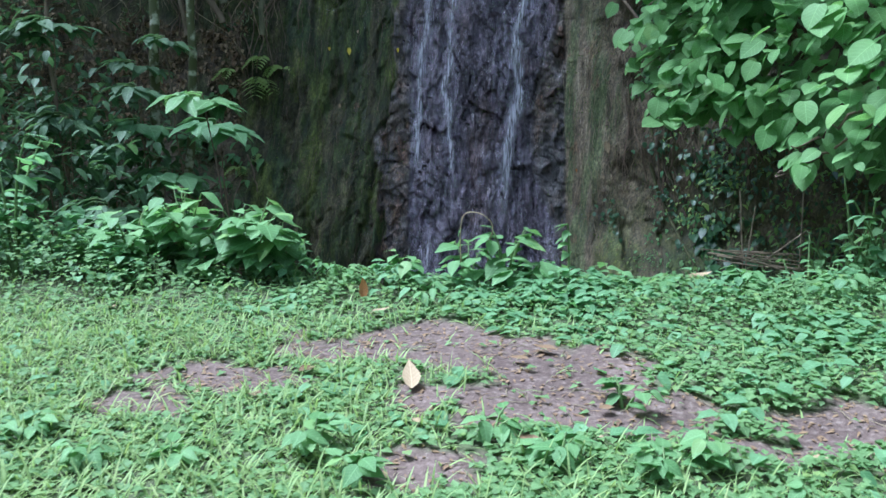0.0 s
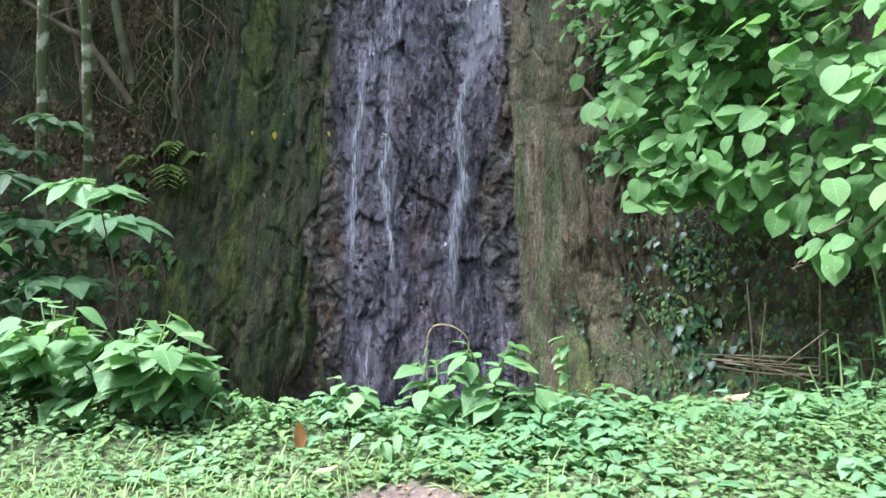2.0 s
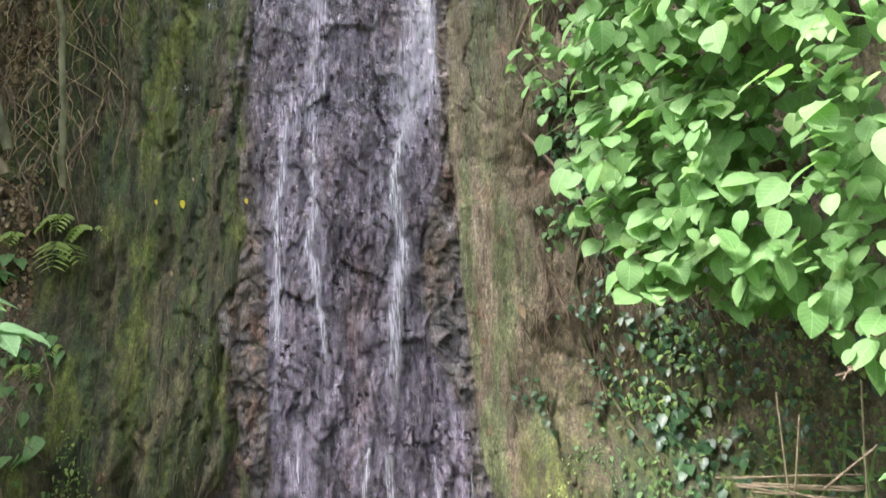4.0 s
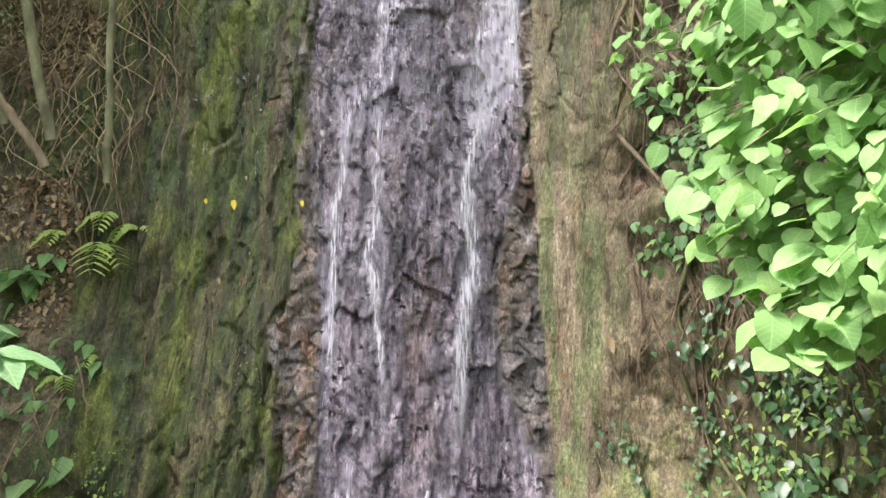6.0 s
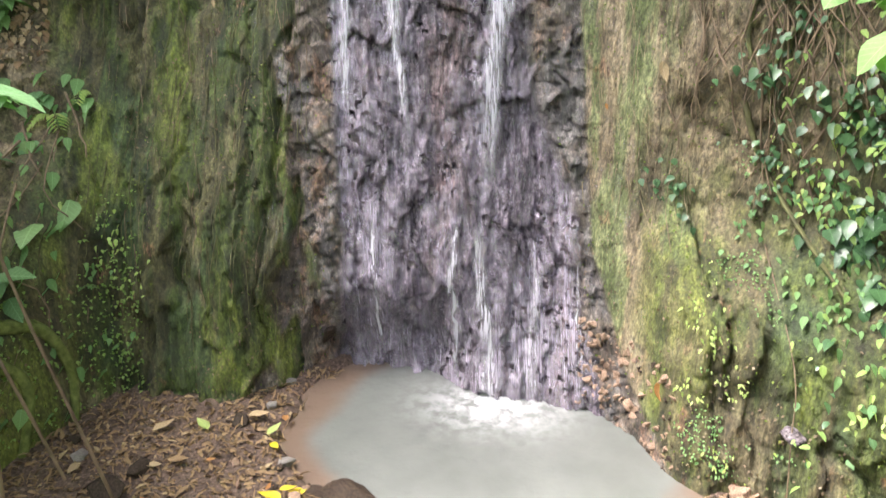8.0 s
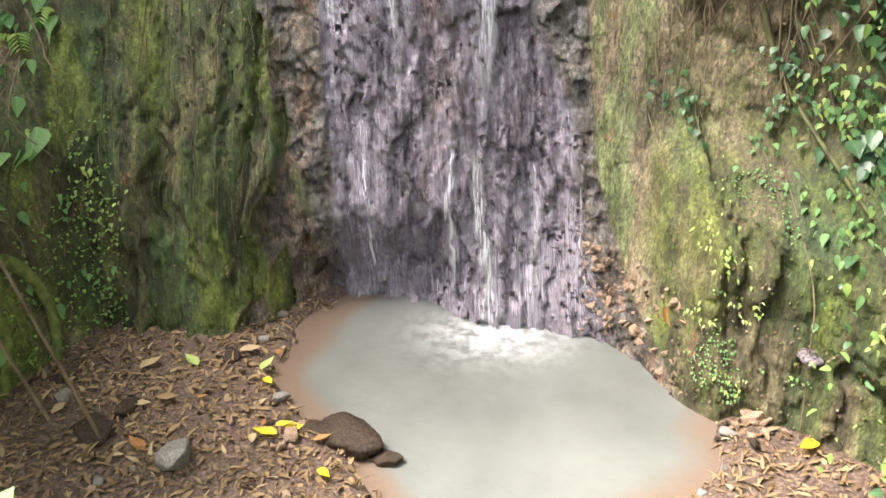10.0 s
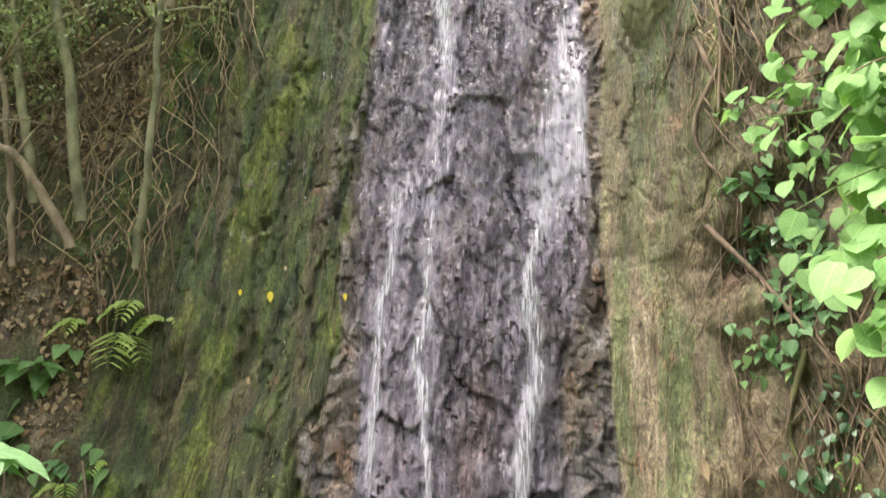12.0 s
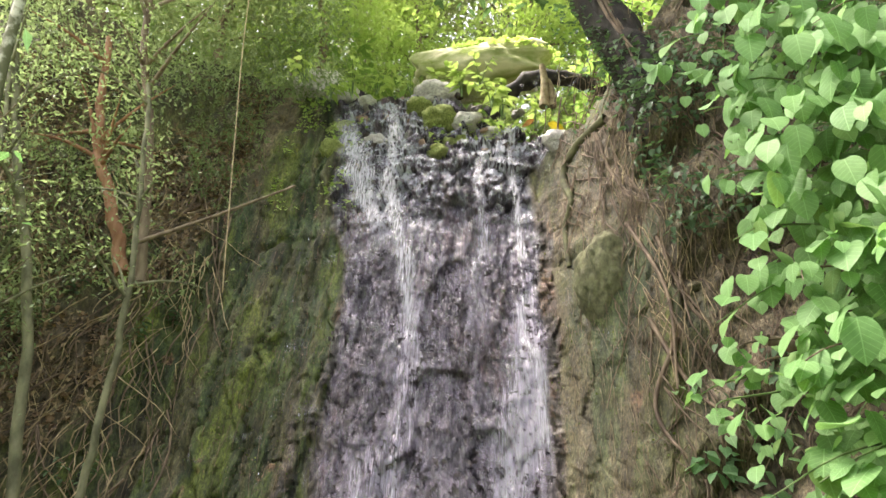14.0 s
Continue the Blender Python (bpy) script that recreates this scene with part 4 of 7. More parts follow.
x, y = r.uniform(-2.4, 2.2, 620), r.uniform(2.4, 5.2, 620)
keep = bare(x, y) > 0.3
x, y = x[keep], y[keep]
n, a = len(x), r.uniform(0, 6.28, keep.sum())
u = np.array([-0.5, 0, 0.5])[None] * (0.03 + 0.12 * r.random(n) ** 2.5)[:, None]
lx, ly = x[:, None] + np.cos(a)[:, None] * u + 0.006 * r.normal(size=(n, 3)), y[:, None] + np.sin(a)[:, None] * u
v, f = tubes(np.stack([lx, ly, ground_z(lx, ly) + 0.008], -1), np.full((n, 3), 0.0022), 4)
tagged(new("soil_twigs", mesh_of("soil_twigs", v, f, DULLSTRAW)), "thin pale twigs and straw scattered on bare soil", "twigs", kind="stuff")


# ---- plants ----
def leaf_meshes(shape, mat, count=3, name="leaf"):
    out = []
    for k in range(count):
        v = shape[0].copy()
        v[:, 2] += 0.06 * np.sin(v[:, 1] * 7 + k * 2) * np.abs(v[:, 0]) * 2
        v[:, 0] *= 0.88 + 0.12 * k
        v[:, 0] += 0.08 * (k - 1) * v[:, 1] ** 2
        out.append(mesh_of(name, np.hstack([v, shape[0][:, :2]]), shape[1], mat))
    return out


def leaf_pose(at, azimuth, pitch, size, roll=0.0):
    return pose(at[0], at[1], at[2], 0, 0, math.degrees(azimuth) - 90) @ pose(0, 0, 0, math.degrees(pitch), math.degrees(roll), 0) @ Matrix.Diagonal((size, size, size, 1))


HEARTS, OVATES, TENDER = leaf_meshes(HEART, VINE), leaf_meshes(OVATE, BROAD), leaf_meshes(OVATE, FRESH)
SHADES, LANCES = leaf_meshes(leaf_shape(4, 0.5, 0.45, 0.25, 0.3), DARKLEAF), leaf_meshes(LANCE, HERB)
LIMES = leaf_meshes(leaf_shape(4, 0.55, 0.4, 0.25, 0.3), FRESH)
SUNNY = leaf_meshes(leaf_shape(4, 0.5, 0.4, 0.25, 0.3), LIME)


def leafy_plant(at, stems, leaves, meshes, label, category, group="", reach=0.35, height=0.45, size=(0.1, 0.2), seed=0, stem_mat=STEM, facing=None):
    """A plant with bent stems and leaves up each stem."""
    r = np.random.default_rng(seed)
    root = thing(category.replace(" ", "_"), at, label, category, group)
    for s in range(stems):
        az = r.uniform(0, 6.28) if facing is None else facing + r.uniform(-1.2, 1.2)
        out, up = reach * r.uniform(0.3, 1), height * r.uniform(0.6, 1.05)
        tip = np.array([math.cos(az) * out, math.sin(az) * out, up])
        mid = tip * (0.45, 0.45, 0.65)
        line = smooth_line([(0, 0, -0.03), mid, tip], 8)
        part("stem", mesh_of("stem", *tubes([line], [np.linspace(0.007, 0.003, 8) * (1 + height)], 5), stem_mat), root)
        for k in range(leaves):
            u = 0.35 + 0.65 * (k + r.random() * 0.5) / leaves
            p = line[min(7, int(u * 7.99))]
            sz = r.uniform(*size) * (0.75 + 0.35 * math.sin(u * 3))
            a = az + (k % 2 * 2 - 1) * r.uniform(0.4, 1.7) if k < leaves - 1 else az
            part("leaf", meshes[r.integers(len(meshes))], root, m=leaf_pose(p, a, r.uniform(-0.55, 0.25), sz, r.uniform(-0.3, 0.3)))
    return root


def ground_at(x, y):
    return (x, y, float(ground_z(x, y)))


# big-leaved clumps along the brink
for k, (x, y, hgt, n, sz) in enumerate(((-2.95, 5.75, 0.68, 10, (0.15, 0.25)), (-2.4, 5.75, 0.62, 9, (0.17, 0.28)), (-3.35, 5.6, 0.54, 8, (0.14, 0.22)), (-2.65, 5.6, 0.35, 5, (0.14, 0.22)), (-2.68, 5.85, 0.66, 9, (0.14, 0.25)), (-3.15, 5.9, 0.6, 8, (0.14, 0.24)), (-2.2, 5.85, 0.52, 7, (0.14, 0.24)), (-3.7, 5.75, 0.5, 8, (0.12, 0.2)))):
    leafy_plant(ground_at(x, y), n, 6, TENDER, "broad light-green leaves in a clump on the brink", "broadleaf plant", "broadleaf plants on the brink", 0.34, hgt, sz, 40 + k)
for k, (x, y, hgt, n, sz) in enumerate(((-1.15, 5.75, 0.36, 4, (0.1, 0.17)), (-0.65, 5.8, 0.42, 5, (0.12, 0.2)), (-0.35, 5.8, 0.46, 5, (0.12, 0.22)), (-0.15, 5.7, 0.24, 4, (0.16, 0.24)), (0.45, 5.85, 0.2, 4, (0.1, 0.16)), (0.75, 5.85, 0.2, 4, (0.1, 0.15)), (1.4, 5.8, 0.22, 4, (0.1, 0.18)), (2.0, 5.6, 0.25, 4, (0.1, 0.16)))):
    leafy_plant(ground_at(x, y), n, 5, TENDER, "low broad-leaved green plant at the brink", "broadleaf plant", "broadleaf plants on the brink", 0.22, hgt, sz, 60 + k)
for k, (x, y, hgt) in enumerate(((-1.95, 5.8, 0.34), (-1.8, 5.75, 0.2), (-1.55, 5.85, 0.22), (-1.6, 5.55, 0.2))):
    leafy_plant(ground_at(x, y), 3, 7, LIMES, "small upright sprig with light yellow-green leaves", "sprig", "sprigs on the brink", 0.1, hgt, (0.06, 0.1), 80 + k)
for k, (x, y, hgt, sz) in enumerate(((-4.3, 5.5, 1.1, (0.14, 0.24)), (-4.6, 5.2, 0.8, (0.14, 0.22)), (-4.05, 5.7, 0.6, (0.12, 0.22)), (-4.9, 5.9, 0.9, (0.12, 0.2)))):
    leafy_plant(ground_at(x, y), 5, 7, OVATES, "tall leafy green plant at the wood's edge", "broadleaf plant", "tall plants at the edge", 0.4, hgt, sz, 90 + k)
for k, (x, y) in enumerate(((-1.55, 2.75), (-0.75, 2.7), (-1.0, 2.95), (-1.9, 2.7), (0.05, 2.95), (0.45, 2.85), (-0.25, 3.15), (0.95, 2.7), (0.35, 3.55), (-2.3, 2.9), (1.6, 2.9), (0.65, 3.0))):
    leafy_plant(ground_at(x, y), 4, 5, TENDER if k % 3 else LIMES, "small leafy green seedling in short grass", "seedling", "seedlings in the grass", 0.13, 0.11 + 0.03 * (k % 3), (0.07, 0.12), 110 + k)
rb = np.random.default_rng(125)
for k in range(32):
    x, y = rb.uniform(-3.6, 3.0), rb.uniform(5.1, 6.15)
    leafy_plant(ground_at(x, y), 2, 5, (OVATES, LANCES, OVATES, LIMES)[k % 4] if k % 8 else LIMES, "small leafy green herb on the brink", "herb", "herbs on the brink", 0.14, rb.uniform(0.08, 0.22), (0.06, 0.12), 500 + k)
# a tall thin stalk and a bent dry tendril on the brink
leafy_plant(ground_at(0.12, 5.85), 1, 11, LIMES, "tall thin green stalk with small leaves", "stalk", "", 0.07, 0.7, (0.1, 0.15), 130)
tendril = thing("tendril", ground_at(-0.72, 5.8), "pale bent tendril hooped over the plants", "tendril")
line = smooth_line([(0.02, 0, 0), (0, 0, 0.44), (0.03, 0, 0.61), (0.13, 0, 0.63), (0.22, 0, 0.58), (0.25, 0, 0.5), (0.21, 0, 0.34), (0.24, 0, 0.05)], 30)
part("stem", mesh_of("stem", *tubes([line], [np.full(30, 0.0042)], 5), STRAW), tendril)
for k, (p, az) in enumerate((((0.01, 0, 0.5), 3.4), ((0.01, 0, 0.42), 2.8), ((0.24, 0, 0.47), 0.2), ((0.21, 0, 0.36), 4.0))):
    part("leaf", LIMES[k % 3], tendril, m=leaf_pose(p, az, -0.9, 0.07))

# ---- climbing shrub with large leaves over the earth bank ----
r = np.random.default_rng(140)


def curtain(s, z, out=0.0):
    return np.stack([0.73 + 1.67 * s - 0.89 * out, 10.2 - 3.2 * s - 0.46 * out, z], -1)


def hem(s):
    return np.interp(s, (-0.2, 0, 0.2, 0.4, 0.6, 1.0, 1.4), (3.4, 2.65, 1.75, 1.35, 1.2, 0.95, 0.8))


shrub = thing("climbing_shrub", (2.6, 8.6, -0.4), "climbing shrub with large light-green heart-shaped leaves", "shrub")
base = Vector(shrub.location)
sprays = []
for k in range(900):
    s = r.uniform(-0.08, 0.65) if k < 520 else r.uniform(0.3, 1.35)
    lo = float(hem(s))
    z = lo + ((7.8 if k < 520 else 5.6) - lo) * r.random() ** 1.25
    if (z < 2.4 and (s < 0.12 or (s < 0.42 and r.random() < 0.5))) or (s < 0.12 and r.random() < 0.6) or (z > 2.6 and s < 0.02 + 0.15 * float(step(3.2, 3.9, z)) * float(step(6.0, 5.2, z))) or (2.4 < z < 5.4 and s < 0.24 and r.random() < 0.5):
        continue
    sprays.append((s, z, r.uniform(-0.5, 0.4)))
rest = []
made = 0
for s, z, o in sprays:
    c = curtain(s, z, o)
    az0 = math.atan2(-0.46, -0.89) + r.uniform(-0.8, 0.8)
    ln = r.uniform(0.35, 0.75)
    tip = c + np.array([math.cos(az0), math.sin(az0), -0.55]) * ln * 0.6
    inner = c - np.array([-0.89, -0.46, -0.25]) * r.uniform(0.5, 0.9)
    line = smooth_line([inner, c, tip], 9)
    near = s < 0.75 and z < 6.5 and o > -0.05 and made < 290
    if near:
        part("twig", mesh_of("twig", *tubes([line - np.array(base)], [np.linspace(0.009, 0.003, 9)], 5), ROOT if r.random() < 0.5 else STEM), shrub)
    n = r.integers(4, 8)
    for j in range(n):
        p = line[2 + int(6 * (j + 0.5) / n)] + r.normal(0, 0.05, 3)
        a = -2.25 + (j % 2 * 2 - 1) * r.uniform(0.0, 1.0)
        pt, sz, rl = r.normal(-0.55 - 0.5 * float(step(2.2, 4.5, z)), 0.28), (0.085 + 0.165 * r.random() ** 1.1) * (1 - 0.3 * float(step(0.3, 0.0, s))), r.normal(0, 0.28)
        if near:
            part("leaf", HEARTS[r.integers(3)], shrub, m=leaf_pose(p - np.array(base), a, pt, sz, rl))
            made += 1
        else:
            rest.append((p, a, pt, sz, rl))
def leaf_mass(shape, rows):
    p, a, pt, sz, rl = (np.array([q[i] for q in rows]) for i in range(5))
    return scatter(shape, p, a, pt, sz, rl)
for k in range(2600):
    s = r.uniform(0.0, 1.5)
    p = curtain(s, hem(s) - 0.3 + (8.5 - hem(s)) * r.random(), r.uniform(-1.3, -0.5))
    rest.append((p, -2.1 + r.uniform(-1.2, 1.2), r.uniform(-1.3, -0.3), r.uniform(0.12, 0.26), r.uniform(-0.4, 0.4)))
v, f = leaf_mass(HEART, rest)
tagged(part("foliage", mesh_of("foliage", v - np.array([*base, 0, 0]), f, VINE), shrub), kind="stuff")
for k, pts in enumerate((((3.3, 7.3, 2.6), (2.75, 6.9, 1.5), (2.2, 7.0, 0.9), (1.85, 7.05, 0.72)), ((2.75, 6.9, 1.5), (2.3, 6.8, 1.25), (1.95, 6.9, 0.95)), ((2.2, 7.0, 0.9), (1.95, 7.2, 0.7)), ((3.2, 8.6, 3.4), (2.2, 8.9, 2.4), (1.6, 9.1, 1.75)), ((2.4, 9.6, 5.0), (1.6, 9.7, 3.9), (1.15, 9.8, 3.1)))):
    line = smooth_line(pts, 14) + 0.03 * r.normal(size=(14, 3))
    part("branch", mesh_of("branch", *tubes([line - np.array(base)], [np.linspace(0.02, 0.007, 14)], 6), ROOT), shrub)

# low dark shrubs behind it and dry sticks
for k, (x, y, z, hgt, sz) in enumerate(((2.7, 7.0, -0.7, 1.3, (0.12, 0.22)), (3.2, 6.6, -0.4, 1.2, (0.12, 0.22)), (2.6, 8.4, -1.6, 1.6, (0.1, 0.18)), (3.4, 7.6, -0.6, 1.5, (0.12, 0.2)), (2.3, 7.1, -0.9, 1.0, (0.08, 0.15)), (2.5, 7.6, -1.1, 1.3, (0.08, 0.15)), (2.9, 6.7, -0.5, 0.9, (0.09, 0.16)), (2.7, 7.2, -0.7, 1.1, (0.08, 0.14)), (3.3, 7.1, -0.5, 1.2, (0.09, 0.16)), (3.0, 7.7, -0.8, 1.4, (0.08, 0.14)), (2.35, 6.5, -0.3, 0.75, (0.07, 0.13)), (2.7, 6.35, -0.2, 0.95, (0.08, 0.14)), (2.15, 6.7, -0.5, 0.7, (0.06, 0.12)), (3.0, 6.3, -0.2, 1.0, (0.08, 0.15)), (2.55, 6.75, -0.4, 1.1, (0.08, 0.14)))):
    leafy_plant((x, y, float(ground_z(x, y)) - 0.02), 6, 8, OVATES if k % 2 else TENDER, "leafy green shrub beside the brink", "shrub", "shrubs beside the brink", 0.5, hgt + max(0.0, z - float(ground_z(x, y))), sz, 150 + k)
rows, rows2 = [], []
for k in range(5000):
    x, z = r.uniform(1.35, 4.2), r.uniform(-2.5, 1.2)
    if (x < 1.9 and (z > 0.9 or r.random() < 0.8)) or (x < 2.5 and z < 0.2 and r.random() < 0.7):
        continue
    q = (x, np.interp(x, FACE_X, FACE_Y) + 0.25 * z - r.uniform(0.1, 0.9) - 0.75 * float(step(-0.4, -1.4, z)), z)
    (rows if r.random() < 0.55 else rows2).append((q, -2.0 + r.uniform(-1.3, 1.3), r.uniform(-1.1, 0.1), 0.035 + 0.075 * r.random() ** 1.5, r.uniform(-0.5, 0.5)))
v, f = leaf_mass(leaf_shape(2, 0.6, 0.4), rows)
tagged(new("bank_foliage", mesh_of("bank_foliage", v, f, BANKLEAF)), "green herbs and creepers covering the lower bank", "creepers", kind="stuff")
v, f = leaf_mass(leaf_shape(2, 0.7, 0.38), rows2)
tagged(new("bank_ivy", mesh_of("bank_ivy", v, f, IVY)), "dark glossy creeper leaves over the lower bank", "creepers", kind="stuff")
sticks = thing("stick_pile", (1.9, 7.4, -0.3), "bundle of thin dry sticks caught in the shrubs", "sticks")
for k in range(9):
    a = np.array([-0.38 + 0.05 * r.normal(), 0.05 * k, 0.22 + 0.03 * r.normal()])
    b = np.array([0.42 + 0.05 * r.normal(), 0.05 * k, 0.1 + 0.04 * r.normal()])
    part("stick", mesh_of("stick", *tubes([smooth_line([a, (a + b) / 2 + 0.01 * r.normal(size=3), b], 6)], [np.full(6, 0.006)], 5), STICK), sticks)
for a, b in (((-0.2, 0.1, 0.85), (-0.1, 0.1, -0.1)), ((0.36, 0.1, 0.9), (0.4, 0.1, -0.2)), ((-0.05, 0.1, 0.7), (-0.12, 0.1, -0.2)), ((0.4, 0, 0.5), (0.1, 0.1, 0.2))):
    part("stick", mesh_of("stick", *tubes([smooth_line([a, b], 6)], [np.full(6, 0.007)], 5), STICK), sticks)


# ---- shaded plants of the left bank ----
def compound_leaf(parent, at, az, length, leaflets, mesh_list, r, size):
    line = smooth_line([(0, 0, 0), (0.5 * length, 0, 0.1 * length), (length, 0, -0.1 * length)], 6)
    m = pose(*at, 0, 0, math.degrees(az))
    part("leaf_stalk", mesh_of("leaf_stalk", *tubes([line], [np.full(6, 0.006)], 4), STEM), parent, m=m)
    for k in range(leaflets):
        u = 0.4 + 0.6 * (k // 2 + 1) / (leaflets // 2 + 1)
        side = (k % 2 * 2 - 1) if k < leaflets - 1 else 0
        p = m @ Vector((length * min(u, 1), 0, 0.02))
        part("leaf", mesh_list[r.integers(3)], parent, m=leaf_pose(p, az + side * r.uniform(0.7, 1.15), r.uniform(-0.45, 0.05), size * r.uniform(0.8, 1.1), side * 0.2))


r = np.random.default_rng(170)
for k, (x, z, wide) in enumerate(((-6.23, 2.3, 0.34), (-5.56, 1.8, 0.3), (-6.0, 1.15, 0.3), (-5.32, 1.05, 0.32), (-4.05, 1.4, 0.34), (-4.25, 1.05, 0.38), (-5.78, 0.72, 0.34), (-5.1, 0.2, 0.36), (-6.4, 1.05, 0.28), (-6.75, 1.3, 0.3), (-4.85, 0.45, 0.34), (-6.2, 0.2, 0.34), (-5.25, 1.5, 0.3), (-5.6, -0.3, 0.34), (-6.9, 0.4, 0.34), (-6.7, 2.2, 0.3), (-5.0, 2.1, 0.26))):
    y = 9.3 + 0.35 * r.normal()
    g = max(float(ground_z(x, y)), -2.4)
    # these plants take the light leaf copy, coloured as if light reached them
    lit_colour = k in (4, 13)
    plant = thing("understory_plant", (x, y, g), "shaded understory plant with a whorl of long leaflets" if not lit_colour else "understory plant with leaflets coloured light green as if lit", "plant", "understory plants under the bank")
    top = z - g
    line = smooth_line([(0.25 * r.normal(), 0.2, 0), (0.1 * r.normal(), 0.05, top * 0.6), (0, 0, top)], 9)
    part("stem", mesh_of("stem", *tubes([line], [np.linspace(0.016, 0.007, 9)], 5), ROOT), plant)
    for j in range(5):
        az = -1.57 + (j - 2) * 0.85 + r.uniform(-0.3, 0.3)
        compound_leaf(plant, (0, 0, top - 0.03 * j), az, wide * r.uniform(0.7, 1.0), 5, TENDER if lit_colour and j < 4 else (OVATES if k in (5, 3, 6, 10) else SHADES), r, wide * 1.0)

rows = []
for k in range(5200):
    x = r.uniform(-9.5, -4.3)
    z = r.uniform(-2.2, 0.9) + (0.25 if k % 3 else 1.1) * max(0, -5 - x)
    y = r.uniform(8.2, 10.8) - 0.3 * (x + 6)
    if (x > -4.8 and z > -0.3) or (x > -5.9 and z < -0.1):
        continue
    rows.append(((x, y, z), r.uniform(0, 6.28), r.uniform(-0.8, 0.2), r.uniform(0.1, 0.24), 0.0))
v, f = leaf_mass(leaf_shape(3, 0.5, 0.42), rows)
tagged(new("undergrowth", mesh_of("undergrowth", v, f, DARKLEAF)), "green undergrowth below the bank, leaf colour darkened for shade", "undergrowth", kind="stuff")

def sapling(points, r0, r1, mat, label, crown=0, spread=0.7, seed=0, size=(0.04, 0.085), mesh_mat=SCRUBLEAF, drop=0.4):
    r = np.random.default_rng(seed)
    p = np.array(points)
    tree = thing("sapling", tuple(p[0]), label, "tree", "thin trees on the bank")
    line = smooth_line(p - p[0], 26) + 0.012 * r.normal(size=(26, 3))
    part("trunk", mesh_of("trunk", *tubes([line], [np.linspace(r0, r1, 26)], 8), mat), tree)
    if crown:
        rows = []
        for k in range(9):
            b = line[int(25 * r.uniform(drop, 1))]
            tip = b + np.array([r.uniform(-1, 1), r.uniform(-1, 0.6), r.uniform(0, 0.7)]) * spread
            twig = smooth_line([b, (b + tip) / 2 + (0, 0, 0.08), tip], 6)
            part("branch", mesh_of("branch", *tubes([twig], [np.linspace(r1 * 0.8, 0.004, 6)], 5), mat), tree)
            for j in range(crown // 6):
                q = twig[r.integers(1, 6)] + r.normal(0, 0.16 * spread + 0.04, 3)
                rows.append((q, r.uniform(0, 6.28), r.uniform(-0.7, 0.3), r.uniform(*size), r.uniform(-0.4, 0.4)))
        v, f = leaf_mass(leaf_shape(2, 0.5, 0.42), rows)
        tagged(part("crown", mesh_of("crown", v, f, mesh_mat), tree), kind="stuff")
    return tree


def shading_crown(tree, centre, radius, leaves, seed):
    """An unseen crown of leaf clumps on limbs, added out of view to cast shade."""
    r = np.random.default_rng(seed)
    o = np.array(tree.location)
    start = np.array(centre) - o - np.array([0, 0, radius * 0.6])
    p = []
    for k in range(60):
        d = r.normal(size=3) * (1, 1, 0.55)
        c = np.array(centre) - o + d / np.linalg.norm(d) * radius * r.uniform(0.25, 1) * (1, 1, 0.6)
        if k < 18:
            part("limb", mesh_of("limb", *tubes([smooth_line([start, (start + c) / 2 + (0, 0, 0.2), c], 7)], [np.linspace(0.035, 0.008, 7)], 5), BARK), tree)
        p.append(c + r.normal(0, 0.38, (leaves // 60, 3)))
    p = np.concatenate(p)
    v, f = scatter(leaf_shape(1, 0.5, 0.45, 0.2, 0.25), p, r.uniform(0, 6.28, len(p)), r.uniform(-0.9, 0.3, len(p)), r.uniform(0.16, 0.32, len(p)))
    tagged(part("crown", mesh_of("crown", v, f, BROAD), tree), kind="stuff")


# two spotted trunks in front of the left bank
tree = sapling([(-5.25, 9.9, -2.2), (-5.4, 9.9, 0.6), (-5.3, 9.9, 2.0), (-5.22, 9.9, 3.8), (-5.4, 10.0, 6.5), (-5.7, 10.1, 9.5)], 0.075, 0.05, LICHEN, "slim tree trunk spotted with pale lichen")
# crowns out of view, added to shade the fall, pool and shrub
shading_crown(tree, (-6.3, 11.2, 12.6), 1.9, 1500, 601)
shading_crown(tree, (-3.3, 10.9, 15.2), 2.2, 4400, 604)
tree = sapling([(-5.15, 9.9, -2.2), (-4.95, 9.9, 0.3), (-4.8, 9.9, 1.5), (-4.75, 9.9, 3.7), (-4.9, 10.0, 6.0), (-5.2, 10.1, 9.5)], 0.065, 0.045, LICHEN, "slim tree trunk spotted with pale lichen")
shading_crown(tree, (-4.9, 13.6, 13.4), 1.9, 2400, 602)
# unseen tree, added so its crown shades the foot of the left bank
tree = sapling([(-8.6, 10.6, -0.4), (-8.8, 10.8, 2.0), (-9.2, 11.4, 4.5), (-9.3, 12.0, 7.0)], 0.1, 0.06, BARK, "unseen leafy tree added to shade the lower left bank")
shading_crown(tree, (-8.3, 11.2, 6.7), 1.7, 2000, 603)
sapling([(-6.5, 9.6, -2.0), (-6.6, 9.6, 1.5), (-6.6, 9.6, 4.0), (-6.8, 9.7, 8.5)], 0.03, 0.02, BARK, "thin dark stem in the shade", 60, 0.6, 203, (0.12, 0.2), DARKLEAF, 0.6)
